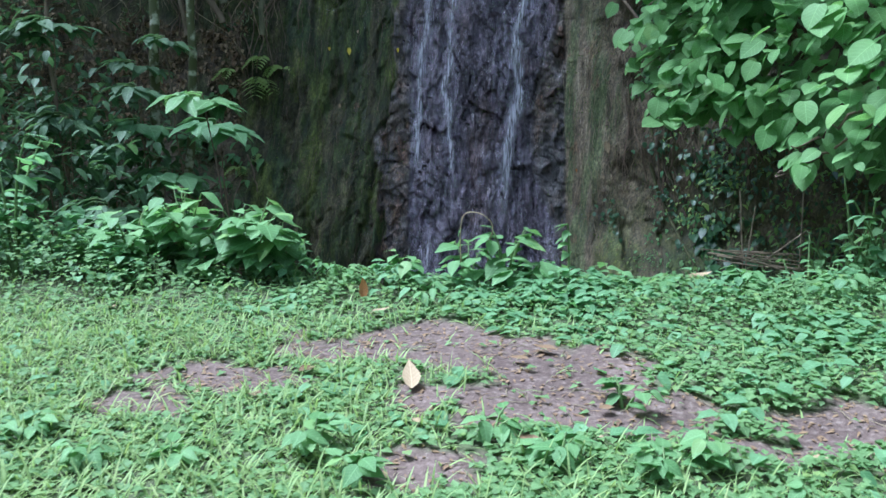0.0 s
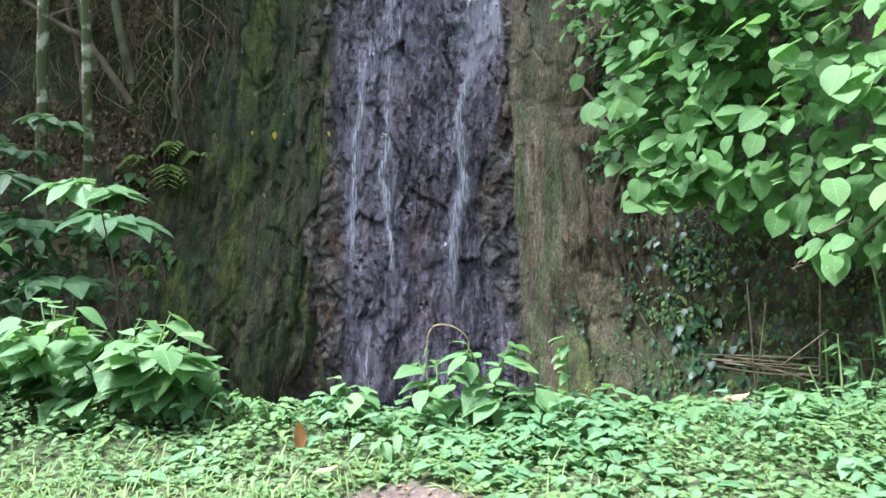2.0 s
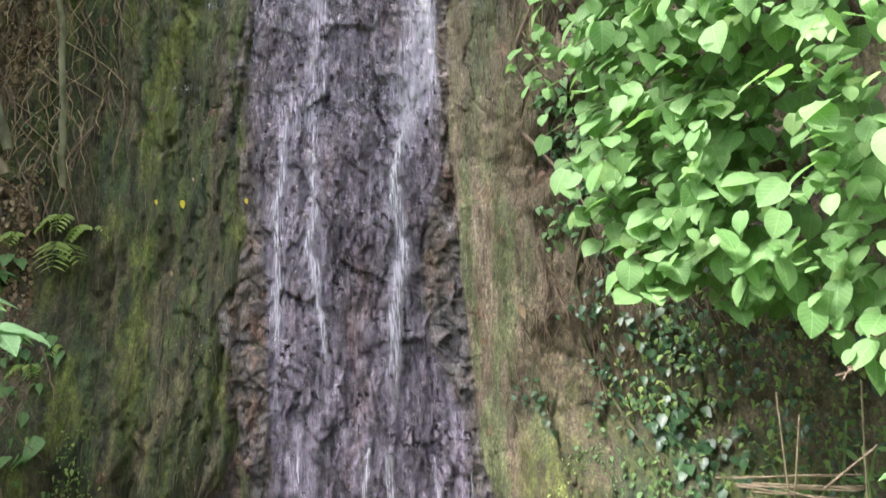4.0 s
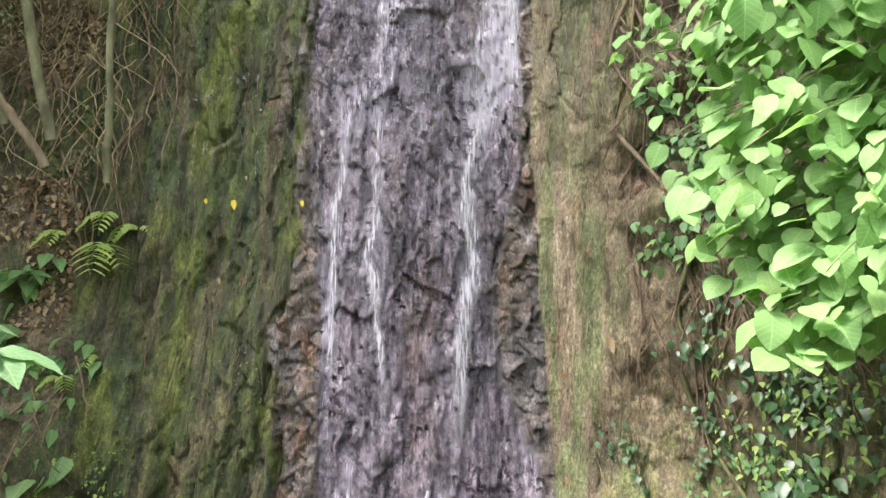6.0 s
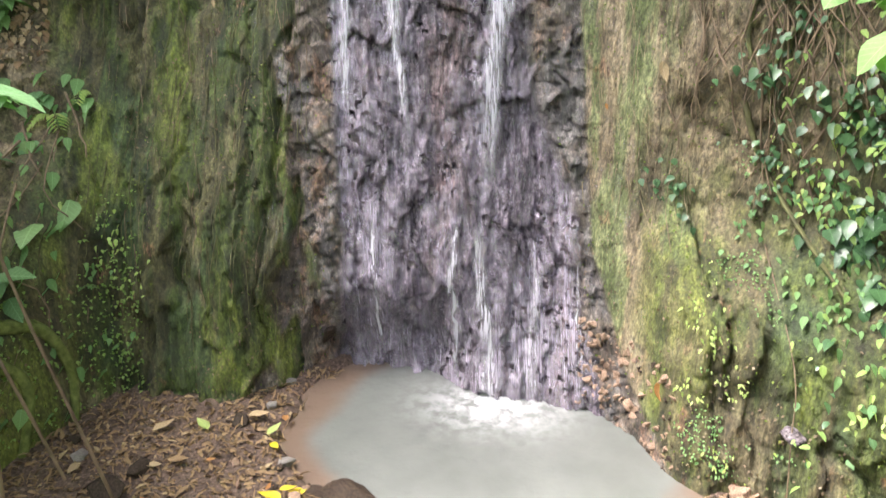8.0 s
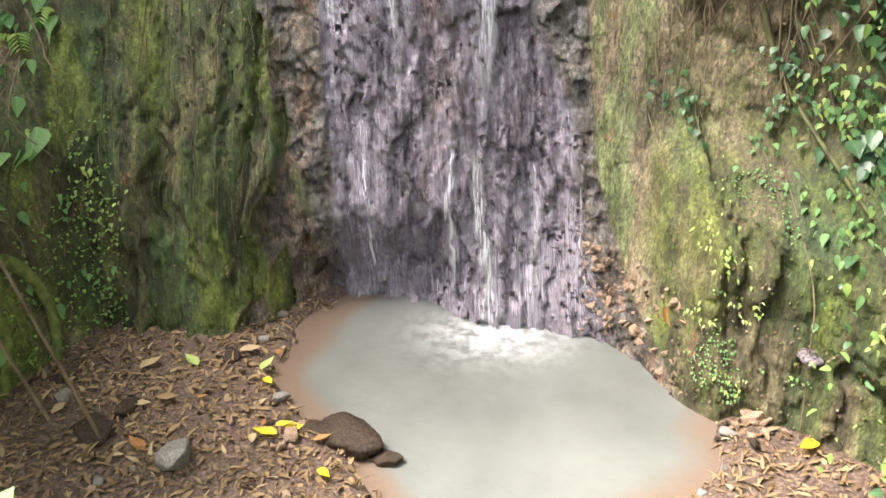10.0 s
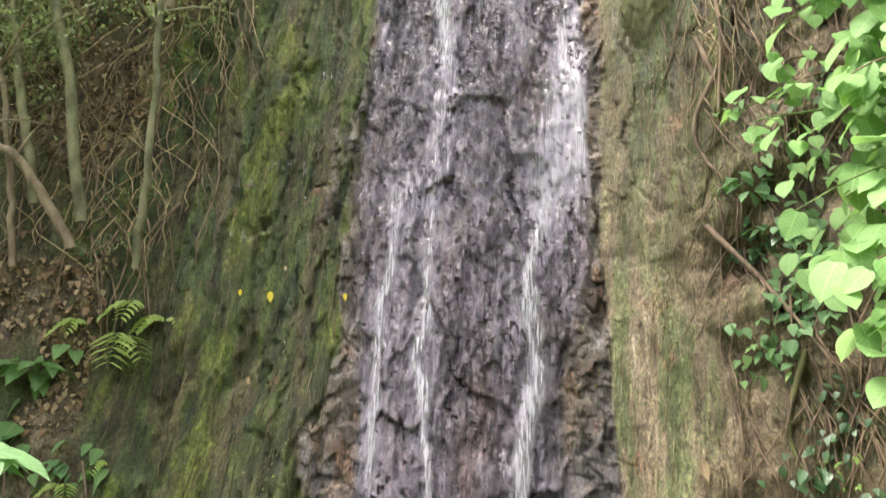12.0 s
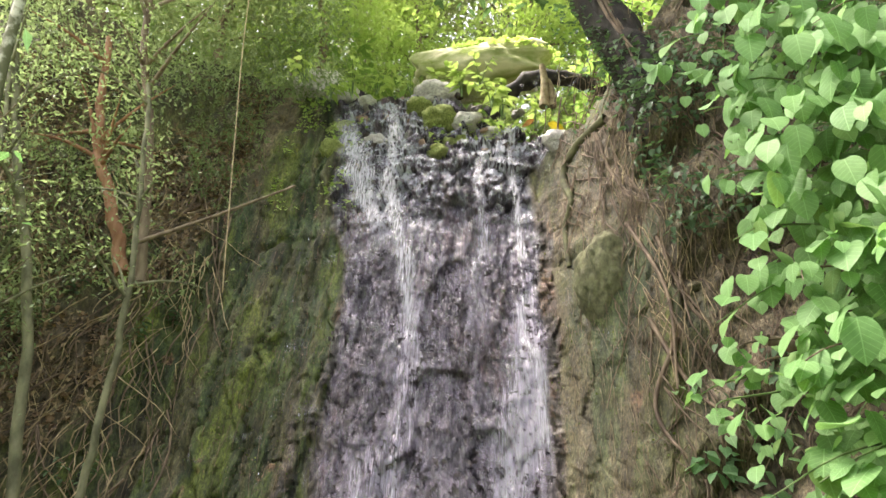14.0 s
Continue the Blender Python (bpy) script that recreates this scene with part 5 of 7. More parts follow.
# thin trees on the upper left bank
sapling([(-5.75, 13.18, 2.81), (-6.09, 13.17, 4.91), (-6.82, 13.15, 7.34), (-7.43, 13.13, 9.62), (-7.82, 13.18, 12.00)], 0.07, 0.045, BANKBARK, "slender pale tree leaning over the bank", 700, 1.3, 204)
sapling([(-6.2, 13.0, 3.0), (-6.42, 13.0, 4.17), (-6.6, 13.0, 5.2), (-6.8, 13.0, 6.3), (-7.2, 13.1, 8.9)], 0.06, 0.03, BANKBARK, "slender pale tree on the bank", 700, 1.2, 205)
sapling([(-5.08, 13.18, 2.30), (-4.99, 13.16, 3.58), (-4.93, 13.14, 4.81), (-5.00, 13.14, 6.03), (-5.25, 13.20, 8.22)], 0.05, 0.03, BANKBARK, "slender greenish tree at the edge of the moss", 500, 1.0, 206, drop=0.55)
sapling([(-5.52, 14.09, 5.81), (-5.96, 14.01, 7.12), (-6.23, 14.01, 7.77), (-6.49, 14.07, 9.76)], 0.1, 0.05, plain_mat("red_bark", (0.20, 0.09, 0.04), (0.34, 0.18, 0.10), 8, stretch=(1.00, 1.00, 0.30)), "bare reddish-brown trunk on the bank", 700, 1.4, 207, drop=0.5)
sapling([(-5.27, 14.09, 5.71), (-5.41, 14.00, 7.12), (-5.55, 13.98, 8.21), (-5.86, 13.96, 9.48), (-5.98, 14.01, 11.05)], 0.08, 0.05, BARK, "bare brown trunk on the bank", 700, 1.4, 208, drop=0.5)
sapling([(-6.25, 12.80, 2.31), (-6.49, 12.89, 3.78), (-6.85, 12.88, 5.68), (-7.37, 12.96, 8.45)], 0.04, 0.025, BARK, "thin crooked stem on the bank", 500, 1.2, 209)
sapling([(-5.54, 12.69, 2.48), (-6.07, 12.60, 3.36), (-6.58, 12.51, 3.70), (-7.45, 12.41, 4.37)], 0.06, 0.03, BARK, "leaning branch across the bank", 120, 0.7, 210)
sapling([(-8.27, 12.02, 2.84), (-8.31, 12.21, 5.70), (-8.58, 12.29, 9.40)], 0.05, 0.03, BANKBARK, "slender tree on the bank", 900, 1.5, 211)
for k, (x, z) in enumerate(((-5.38, 3.17), (-6.30, 5.71), (-6.69, 5.07), (-5.52, 5.14), (-5.84, 2.46), (-7.18, 4.33), (-7.45, 6.39), (-5.90, 6.52), (-5.13, 5.50))):
    y = float(cliff(x, z))
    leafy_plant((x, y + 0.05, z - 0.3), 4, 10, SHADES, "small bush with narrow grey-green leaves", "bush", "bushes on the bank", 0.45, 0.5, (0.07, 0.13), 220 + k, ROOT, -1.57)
branch = thing("fallen_branch", (-5.26, 13.80, 6.14), "thin fallen branch lying across the mossy bank", "branch")
part("wood", mesh_of("wood", *tubes([smooth_line([(0, 0, 0), (0.95, 0.05, 0.42), (1.95, 0.1, 0.9)], 12)], [np.linspace(0.03, 0.015, 12)], 6), BARK), branch)
tagged(new("liana", mesh_of("liana", *tubes([smooth_line([(-3.95, 12.80, 9.73), (-3.94, 12.83, 8.60), (-3.87, 12.89, 7.01), (-3.76, 12.92, 5.08)], 30)], [np.full(30, 0.008)], 5), STRAW)), "thin pale liana hanging down the mossy bank", "liana")


# ---- ferns and small plants on the rock ----
def fern(at, fronds, size, mat_meshes, label, seed):
    r = np.random.default_rng(seed)
    root = thing("fern", at, label, "fern", "ferns on the bank")
    for k in range(fronds):
        az = -1.57 + r.uniform(-1.1, 1.1)
        L = size * r.uniform(0.7, 1.1)
        line = smooth_line([(0, 0, 0), (0.5 * L, 0, 0.16 * L), (L, 0, -0.3 * L)], 10)
        fr = part("frond", mesh_of("frond", *tubes([line], [np.linspace(0.005, 0.002, 10)], 4), STEM), root, m=pose(0, 0, 0, 0, 0, math.degrees(az)))
        for j in range(2, 10):
            for sgn in (-1, 1):
                sz = L * 0.42 * math.sin(0.4 + 2.4 * (10 - j) / 10) + 0.02
                part("pinna", mat_meshes[r.integers(3)], fr, m=leaf_pose(line[j], sgn * 1.15, -0.25, sz))
    return root


FRONDS = leaf_meshes(leaf_shape(2, 0.36, 0.4, 0.2, 0.2), LIME, 3, "pinna")
for k, (x, z, n, s) in enumerate(((-5.25, 1.5, 3, 0.6), (-4.85, 1.75, 3, 0.42), (-5.6, 1.7, 2, 0.36), (-5.1, 1.9, 2, 0.4), (-5.3, 0.1, 2, 0.3), (-5.0, 0.3, 1, 0.25), (-5.9, -1.3, 2, 0.35), (-5.65, -2.0, 2, 0.3))):
    y = float(cliff(x, z))
    fern((x, y - 0.02, z), n, s, FRONDS, "bright green fern growing from the mossy bank", 240 + k)
for k, (x, z, hgt, sz, me) in enumerate(((-6.0, 1.1, 0.3, (0.3, 0.42), LIMES), (-6.05, 0.4, 0.3, (0.25, 0.4), OVATES), (-5.75, -0.3, 0.3, (0.2, 0.3), SHADES), (-5.3, -1.1, 0.2, (0.2, 0.34), OVATES), (-5.9, -1.2, 0.4, (0.16, 0.26), SHADES), (-5.35, 0.2, 0.2, (0.12, 0.2), OVATES), (-5.7, 0.25, 0.2, (0.12, 0.2), SHADES), (-5.6, -2.3, 0.3, (0.12, 0.2), OVATES), (-6.2, -1.9, 0.5, (0.16, 0.26), SHADES), (-5.2, -1.5, 0.15, (0.06, 0.1), LIMES), (-4.8, -1.45, 0.12, (0.05, 0.09), LIMES))):
    y = float(cliff(x, z))
    leafy_plant((x, y + 0.02, z - 0.05), 3, 4, me, "leafy plant rooted in the mossy bank", "bank plant", "plants on the mossy bank", 0.3, hgt, sz, 260 + k, STEM, -1.57)

IVIES = leaf_meshes(leaf_shape(3, 0.75, 0.38, 0.2, 0.25), IVY)
for k, (x, z, n, wide, mm, sz) in enumerate(((0.82, -0.40, 26, 0.26, IVIES, (0.05, 0.09)), (1.50, 0.85, 20, 0.25, IVIES, (0.06, 0.1)), (1.93, 0.55, 40, 0.4, IVIES, (0.08, 0.13)), (2.20, 0.20, 40, 0.45, IVIES, (0.08, 0.14)), (1.60, 0.00, 20, 0.3, IVIES, (0.05, 0.08)), (1.86, -0.30, 34, 0.35, OVATES, (0.06, 0.1)), (2.06, -0.60, 24, 0.35, IVIES, (0.12, 0.2)), (2.30, -0.90, 24, 0.45, IVIES, (0.12, 0.2)), (1.30, -0.60, 12, 0.22, OVATES, (0.05, 0.08)), (1.83, -0.90, 26, 0.35, LIMES, (0.05, 0.09)), (2.10, -1.50, 34, 0.5, OVATES, (0.07, 0.11)), (1.25, 2.54, 26, 0.25, IVIES, (0.08, 0.14)), (1.52, 1.99, 24, 0.25, OVATES, (0.08, 0.14)), (1.25, 1.65, 16, 0.2, OVATES, (0.09, 0.15)), (1.62, 1.20, 16, 0.25, IVIES, (0.07, 0.11)), (1.59, 2.60, 24, 0.3, OVATES, (0.08, 0.14)), (1.19, 3.89, 8, 0.12, LIMES, (0.1, 0.15)), (1.21, 3.09, 16, 0.2, OVATES, (0.12, 0.2)), (1.73, 3.96, 22, 0.35, SHADES, (0.1, 0.16)), (1.74, 5.95, 30, 0.5, SHADES, (0.1, 0.16)), (1.53, 6.87, 34, 0.5, SHADES, (0.1, 0.16)), (1.26, 7.88, 30, 0.5, SHADES, (0.08, 0.14)), (1.12, -1.71, 26, 0.14, SUNNY, (0.025, 0.05)), (1.67, -0.31, 26, 0.22, LIMES, (0.05, 0.1)), (1.89, -0.25, 28, 0.25, SUNNY, (0.05, 0.09)), (1.80, -0.87, 26, 0.3, LIMES, (0.05, 0.09)), (1.04, -2.31, 14, 0.1, SUNNY, (0.03, 0.05)), (1.96, -1.47, 34, 0.32, SUNNY, (0.04, 0.08)), (1.46, 0.03, 16, 0.16, IVIES, (0.05, 0.09)), (1.49, -0.31, 10, 0.12, IVIES, (0.05, 0.08)), (1.99, 0.49, 24, 0.22, IVIES, (0.08, 0.13)), (2.07, -0.74, 26, 0.28, IVIES, (0.07, 0.12)), (-5.40, 0.10, 14, 0.3, LIMES, (0.1, 0.2)), (-5.36, -1.10, 9, 0.3, OVATES, (0.18, 0.3)), (-5.50, -1.80, 16, 0.35, LIMES, (0.1, 0.18)), (-5.15, -2.20, 20, 0.4, TENDER, (0.12, 0.22)), (-5.65, -2.30, 22, 0.4, TENDER, (0.14, 0.26)), (-4.84, -1.27, 8, 0.15, LIMES, (0.06, 0.1)), (-5.06, -0.75, 5, 0.16, TENDER, (0.22, 0.36)), (-4.63, -1.05, 16, 0.2, SUNNY, (0.04, 0.08)), (-4.45, -1.4, 14, 0.22, SUNNY, (0.03, 0.06)), (-5.2, 0.25, 12, 0.3, LIMES, (0.14, 0.26)), (-5.9, 1.2, 9, 0.3, LIMES, (0.2, 0.34)), (-5.95, 0.65, 6, 0.25, TENDER, (0.2, 0.34)), (-5.3, -0.5, 10, 0.3, LIMES, (0.12, 0.22)), (-5.5, -0.1, 9, 0.3, OVATES, (0.14, 0.24)), (-5.15, -1.15, 8, 0.25, LIMES, (0.1, 0.18)), (-4.95, -1.75, 9, 0.25, TENDER, (0.1, 0.18)), (-4.72, -2.0, 8, 0.2, LIMES, (0.07, 0.12)), (0.95, -1.28, 34, 0.16, SUNNY, (0.03, 0.06)), (0.84, -1.86, 16, 0.12, SUNNY, (0.03, 0.05)), (1.05, -0.95, 10, 0.2, SUNNY, (0.02, 0.04)), (1.74, -0.05, 22, 0.3, SUNNY, (0.05, 0.1)), (1.8, -1.05, 20, 0.25, LIMES, (0.06, 0.12)), (1.45, 0.66, 16, 0.18, IVIES, (0.08, 0.13)), (2.02, -0.5, 16, 0.2, IVIES, (0.13, 0.2)), (1.55, 2.62, 40, 0.34, OVATES, (0.1, 0.17)), (1.42, 1.98, 34, 0.3, OVATES, (0.1, 0.17)), (1.16, 1.45, 22, 0.28, LIMES, (0.08, 0.15)), (1.72, 2.4, 36, 0.36, LIMES, (0.1, 0.18)), (1.75, 3.3, 26, 0.36, LIMES, (0.12, 0.2)))):
    y = float(cliff(x, z))
    clump = thing("leafy_clump", (x, y, z), "clump of glossy dark-green leaves on the bank" if mm is IVIES else "clump of green leaves hanging on the bank", "plant", "leaf clumps on the bank")
    rr = np.random.default_rng(300 + k)
    dxs, dzs = rr.normal(0, wide / 2, n), rr.normal(0, wide / 2, n)
    dys = cliff(x + dxs, z + dzs) - y - rr.uniform(0.02, 0.12, n)
    for j in range(n):
        p = (dxs[j], dys[j], dzs[j])
        part("leaf", mm[rr.integers(3)], clump, m=leaf_pose(p, -1.57 - 0.3 + rr.uniform(-1.0, 1.0), rr.uniform(-1.0, -0.1), rr.uniform(*sz), rr.uniform(-0.4, 0.4)))

# creepers in the dark leaf copy, their colour standing in for overhead shade
r = np.random.default_rng(318)
n = 9500
x = r.uniform(0.6, 3.6, n)
z = r.uniform(5.5, 13.0, n)
keep = (fbm(x * 1.2, z * 1.2, 3, 319) > -0.12) & (x + 0.12 * (z - 9) > 0.95)
x, z = x[keep], z[keep]
p = on_cliff(x, z, 0.0) - np.stack([0.2 * r.random(len(x)), r.uniform(0.03, 0.5, len(x)), 0 * x], 1)
v, f = scatter(leaf_shape(2, 0.55, 0.4), p, -2.0 + r.uniform(-1.3, 1.3, len(x)), r.uniform(-1.1, 0.1, len(x)), r.uniform(0.06, 0.16, len(x)))
tagged(new("bank_creepers", mesh_of("bank_creepers", v, f, DARKLEAF)), "creepers over the earth beside the fall, coloured dark for shade", "creepers", kind="stuff")
n = 3000
x = np.where(r.random(n) < 0.65, r.uniform(-4.2, -2.8, n), r.uniform(-1.7, 0.0, n))
z = np.where(x < -2.5, r.uniform(7.6, 11.2, n), r.uniform(9.0, 10.7, n))
keep = fbm(x * 1.6, z * 1.6, 3, 321) > 0.02
x, z = x[keep], z[keep]
v, f = scatter(SMALL, on_cliff(x, z, 0.02), -1.57 + r.uniform(-1.4, 1.4, len(x)), r.uniform(-0.8, 0.6, len(x)), r.uniform(0.03, 0.09, len(x)))
tagged(new("lip_moss", mesh_of("lip_moss", v, f, LIME)), "bright yellow-green moss and seedlings at the lip", "moss", kind="stuff")

# tiny tufts over moss and soil
r = np.random.default_rng(320)
n = 22000
x, z = r.uniform(-5.6, 2.6, n), r.uniform(-2.6, 9.5, n)
wet, moss, ochre, bare_rock = zones(x, z)
keep = (wet < 0.2) & (r.random(n) < 0.25 + 0.5 * (fbm(x * 1.4, z * 1.4, 3, 322) > 0.05))
x, z = x[keep], z[keep]
p = on_cliff(x, z, 0.01)
v, f = scatter(SMALL, p, -1.57 + r.uniform(-1.6, 1.6, len(x)), r.uniform(-0.8, 0.8, len(x)), r.uniform(0.012, 0.036, len(x)), r.uniform(-1, 1, len(x)))
tagged(new("moss_tufts", mesh_of("moss_tufts", v, f, leaf_mat("moss_leaf", (0.03, 0.05, 0.01), (0.15, 0.2, 0.036), (0.32, 0.34, 0.09)))), "small moss and liverwort tufts on the bank", "moss", kind="stuff")
n = 5200
x, z = r.uniform(0.75, 2.4, n), r.uniform(-2.5, 0.3, n)
p = on_cliff(x, z, 0.02)
keep = fbm(x * 2.2, z * 2.2, 3, 326) > 0.3
p = p[keep]
v, f = scatter(SMALL, p, -1.8 + r.uniform(-1.2, 1.2, len(p)), r.uniform(-0.9, 0.2, len(p)), r.uniform(0.015, 0.035, len(p)))
tagged(new("lime_tufts", mesh_of("lime_tufts", v, f, FRESH)), "yellow-green seedlings on the damp bank", "seedlings", kind="stuff")


n = 26000
x, z = r.uniform(-5.4, 2.6, n), r.uniform(-2.6, 10.0, n)
wet, moss, ochre, bare_rock = zones(x, z)
keep = (wet < 0.3) & (fbm(x * 1.9, z * 1.3, 3, 327) > -0.05)
x, z = x[keep], z[keep]
v, f = scatter(SMALL, on_cliff(x, z, 0.006), -1.57 + r.uniform(-1.5, 1.5, len(x)), r.uniform(-1.5, 0.3, len(x)), np.stack([r.uniform(0.012, 0.04, len(x)), r.uniform(0.012, 0.04, len(x)), r.uniform(0.01, 0.04, len(x))], 1), r.uniform(-1.2, 1.2, len(x)))
tagged(new("bank_crumbs", mesh_of("bank_crumbs", v, f, CRUMB, False)), "crumbs of earth, bark and dead leaf on the bank", "litter", kind="stuff")
chip = (np.array([(-0.5, 0, 0), (0.45, 0.1, 0), (0.5, 1.0, 0), (-0.4, 0.9, 0), (0.05, 0.35, 0.42)]), np.array([(0, 1, 4), (1, 2, 4), (2, 3, 4), (3, 0, 4)]))
n = 11000
x, z = r.uniform(-3.3, 0.6, n), r.uniform(-2.7, 10.4, n)
wet, moss, ochre, bare_rock = zones(x, z)
keep = (wet > 0.25) & (z < 6.6) & (r.random(n) < 0.25 + 0.9 * step(-0.15, 0.3, fbm(x * 2.4, z * 1.8, 3, 328)))
x, z = x[keep], z[keep]
n = len(x)
v, f = scatter(chip, on_cliff(x, z, -0.008), 1.57 + r.uniform(-0.5, 0.5, n), r.uniform(1.1, 1.7, n), np.stack([r.uniform(0.03, 0.09, n), r.uniform(0.03, 0.11, n), r.uniform(0.03, 0.12, n)], 1), 3.14 + r.uniform(-0.6, 0.6, n))
tagged(new("rock_chips", mesh_of("rock_chips", v[:, :3], f, CHIP, False)), "angular wet facets of dark broken rock", "rock", kind="stuff")


# ---- roots, straw and fibres ----
def hanging(n, xr, zr, length, rad, seed, mat, name, label, sway=0.06, off=0.03, test=None, single=False):
    r = np.random.default_rng(seed)
    x, z = r.uniform(*xr, n), r.uniform(*zr, n)
    if test is not None:
        k = test(x, z)
        x, z = x[k], z[k]
    n, m = len(x), 7
    ln = r.uniform(*length, n)
    u = np.linspace(0, 1, m)
    zz = z[:, None] - ln[:, None] * u
    lean = r.normal(0, sway * 2, n)[:, None] * u * ln[:, None]
    xx = x[:, None] + lean + sway * vnoise(zz * 2.2, np.repeat(np.arange(n)[:, None] * 3.3, m, 1), seed=seed)
    yy = cliff(xx, zz) - off - 0.05 * np.abs(vnoise(zz * 1.5, np.repeat(np.arange(n)[:, None] * 1.3, m, 1), seed=seed + 2))
    rd = (r.uniform(*rad, n)[:, None] * np.linspace(1, 0.5, m))
    lines = np.stack([xx, yy, zz], -1)
    if not single:
        v, f = tubes(lines, rd, 4)
        return tagged(new(name, mesh_of(name, v, f, mat)), label, "roots", kind="stuff")
    tangle = thing(name, tuple(lines[:, 0].mean(0)), label, "roots")
    for k in range(n):
        part("root", mesh_of("root", *tubes(lines[k : k + 1] - np.array(tangle.location), rd[k : k + 1], 5), mat), tangle)
    return tangle


hanging(300, (0.9, 2.6), (0.6, 9.5), (0.4, 1.6), (0.004, 0.014), 330, ROOT, "root_tangle", "tangle of thin brown roots hanging down the earth bank", 0.12, 0.06, single=True)
hanging(160, (0.3, 1.5), (6.0, 10.2), (0.3, 1.3), (0.004, 0.013), 334, ROOT, "root_tangle", "thin roots over dark earth beside the fall", 0.12, 0.05, single=True)
hanging(150, (0.2, 1.1), (0.2, 5.6), (0.12, 0.5), (0.0025, 0.006), 331, DULLSTRAW, "fibre_tangle", "dry straw and root fibres on the bank", 0.05, 0.02, single=True)
hanging(110, (0.9, 1.7), (4.6, 8.2), (0.25, 0.9), (0.003, 0.009), 335, STRAW, "fibre_tangle", "dry straw-coloured root fibres hanging from the earth", 0.1, 0.04, single=True)
hanging(260, (-8.0, -4.8), (3.0, 9.5), (0.3, 1.2), (0.004, 0.011), 336, STRAW, "dry_stem_tangle", "pale dry stems and grass hanging on the bank", 0.2, 0.12, single=True)
hanging(150, (-7.5, -4.6), (2.4, 8.5), (0.5, 1.8), (0.005, 0.018), 332, ROOT, "root_tangle", "thin brown roots and stems hanging on the shaded bank", 0.14, 0.08, single=True)
hanging(12, (-6.1, -5.1), (-0.6, 0.4), (0.3, 1.6), (0.006, 0.016), 333, ROOT, "root_tangle", "thin roots hanging over the hollow at the foot of the bank", 0.15, 0.1, single=True)
hanging(200, (0.1, 1.0), (-0.6, 5.6), (0.1, 0.4), (0.0025, 0.006), 337, DULLSTRAW, "bank_straw", "fine dry straw lying down the bank", 0.05, 0.015)
hanging(290, (0.7, 2.7), (0.2, 9.0), (0.2, 0.9), (0.003, 0.009), 338, ROOT, "fine_roots", "fine brown rootlets over the earth bank", 0.14, 0.03)
hanging(420, (-5.2, -2.7), (-1.8, 8.0), (0.15, 0.7), (0.003, 0.008), 339, MOSSROOT, "moss_strands", "dark strands of wet moss hanging down the bank", 0.03, 0.004)
hanging(220, (-5.2, -2.7), (-1.8, 8.0), (0.1, 0.5), (0.002, 0.006), 340, ROOT, "bank_rootlets", "thin brown rootlets in the moss", 0.05, 0.006)
for k, pts in enumerate((((0.76, 7.85), (0.87, 7.00), (1.02, 6.34)), ((0.90, 8.01), (0.52, 7.88), (0.38, 7.48), (0.44, 7.00), (0.34, 6.61), (0.33, 5.94)), ((0.93, 6.14), (1.13, 4.98), (1.06, 3.85)), ((1.16, 5.74), (1.32, 4.80), (1.58, 4.05)), ((0.95, 4.71), (1.19, 3.85), (1.60, 3.11)), ((1.14, 4.42), (0.87, 3.65), (1.22, 2.81)), ((0.89, 2.71), (1.25, 2.17), (1.60, 1.50)), ((1.45, 1.60), (1.30, 0.90), (1.55, 0.30)), ((1.60, 1.00), (1.45, 0.50), (1.75, -0.20)), ((1.30, 0.40), (1.50, -0.20), (1.85, -0.90)))):
    line = smooth_line([(x, float(cliff(x, z)) - 0.05, z) for x, z in pts], 14)
    line[:, 1] = np.minimum(line[:, 1], cliff(line[:, 0], line[:, 2]) - 0.02)
    tagged(new("root", mesh_of("root", *tubes([line], [np.linspace(0.03, 0.013, 14) * (2.6 if k == 1 else 1)], 6), MOSSROOT if k in (1, 7, 8, 9) else ROOT)), "thick mossy root clinging to the bank" if k in (1, 7, 8, 9) else "bare brown root hanging down the bank", "root", "large roots on the bank")
# a thin cord or wire down the bank, given the root material
strand = smooth_line([(1.45, float(cliff(1.45, -0.7)) - 0.06, -0.7), (1.49, float(cliff(1.48, -1.3)) - 0.1, -1.4), (1.5, float(cliff(1.5, -2.0)) - 0.1, -2.0), (1.5, float(cliff(1.5, -2.6)) - 0.1, -2.6)], 16)
tagged(new("hanging_cord", mesh_of("hanging_cord", *tubes([strand], [np.full(16, 0.006)], 5), ROOT)), "single thin cord hanging straight down the bank", "root", "large roots on the bank")
stub = thing("dead_branch", (1.83, 11.44, 3.93), "dark dead branch stub sticking from the bank", "branch")
part("wood", mesh_of("wood", *tubes([smooth_line([(0.5, 0.3, 0.1), (0.15, -0.05, 0.0), (-0.25, -0.15, 0.06)], 10)], [np.linspace(0.09, 0.05, 10)], 8), BARK), stub)


for k, pts in enumerate((((-5.55, -0.9), (-5.3, -1.5), (-5.08, -2.0), (-5.1, -2.7)), ((-5.35, -1.3), (-5.05, -1.6), (-4.92, -2.1), (-4.88, -2.6)), ((-5.5, -1.9), (-5.3, -2.3), (-5.25, -2.8)))):
    line = smooth_line([(x, float(cliff(x, z)) - 0.05, z) for x, z in pts], 16)
    line[:, 1] = np.minimum(line[:, 1], cliff(line[:, 0], line[:, 2]) - 0.03)
    tagged(new("root", mesh_of("root", *tubes([line], [np.linspace(0.06, 0.03, 16) * (1.5, 1.3, 1.4)[k]], 7), FOOTMOSS)), "thick root furred with yellow-green moss at the bank's foot", "root", "mossy roots at the foot")
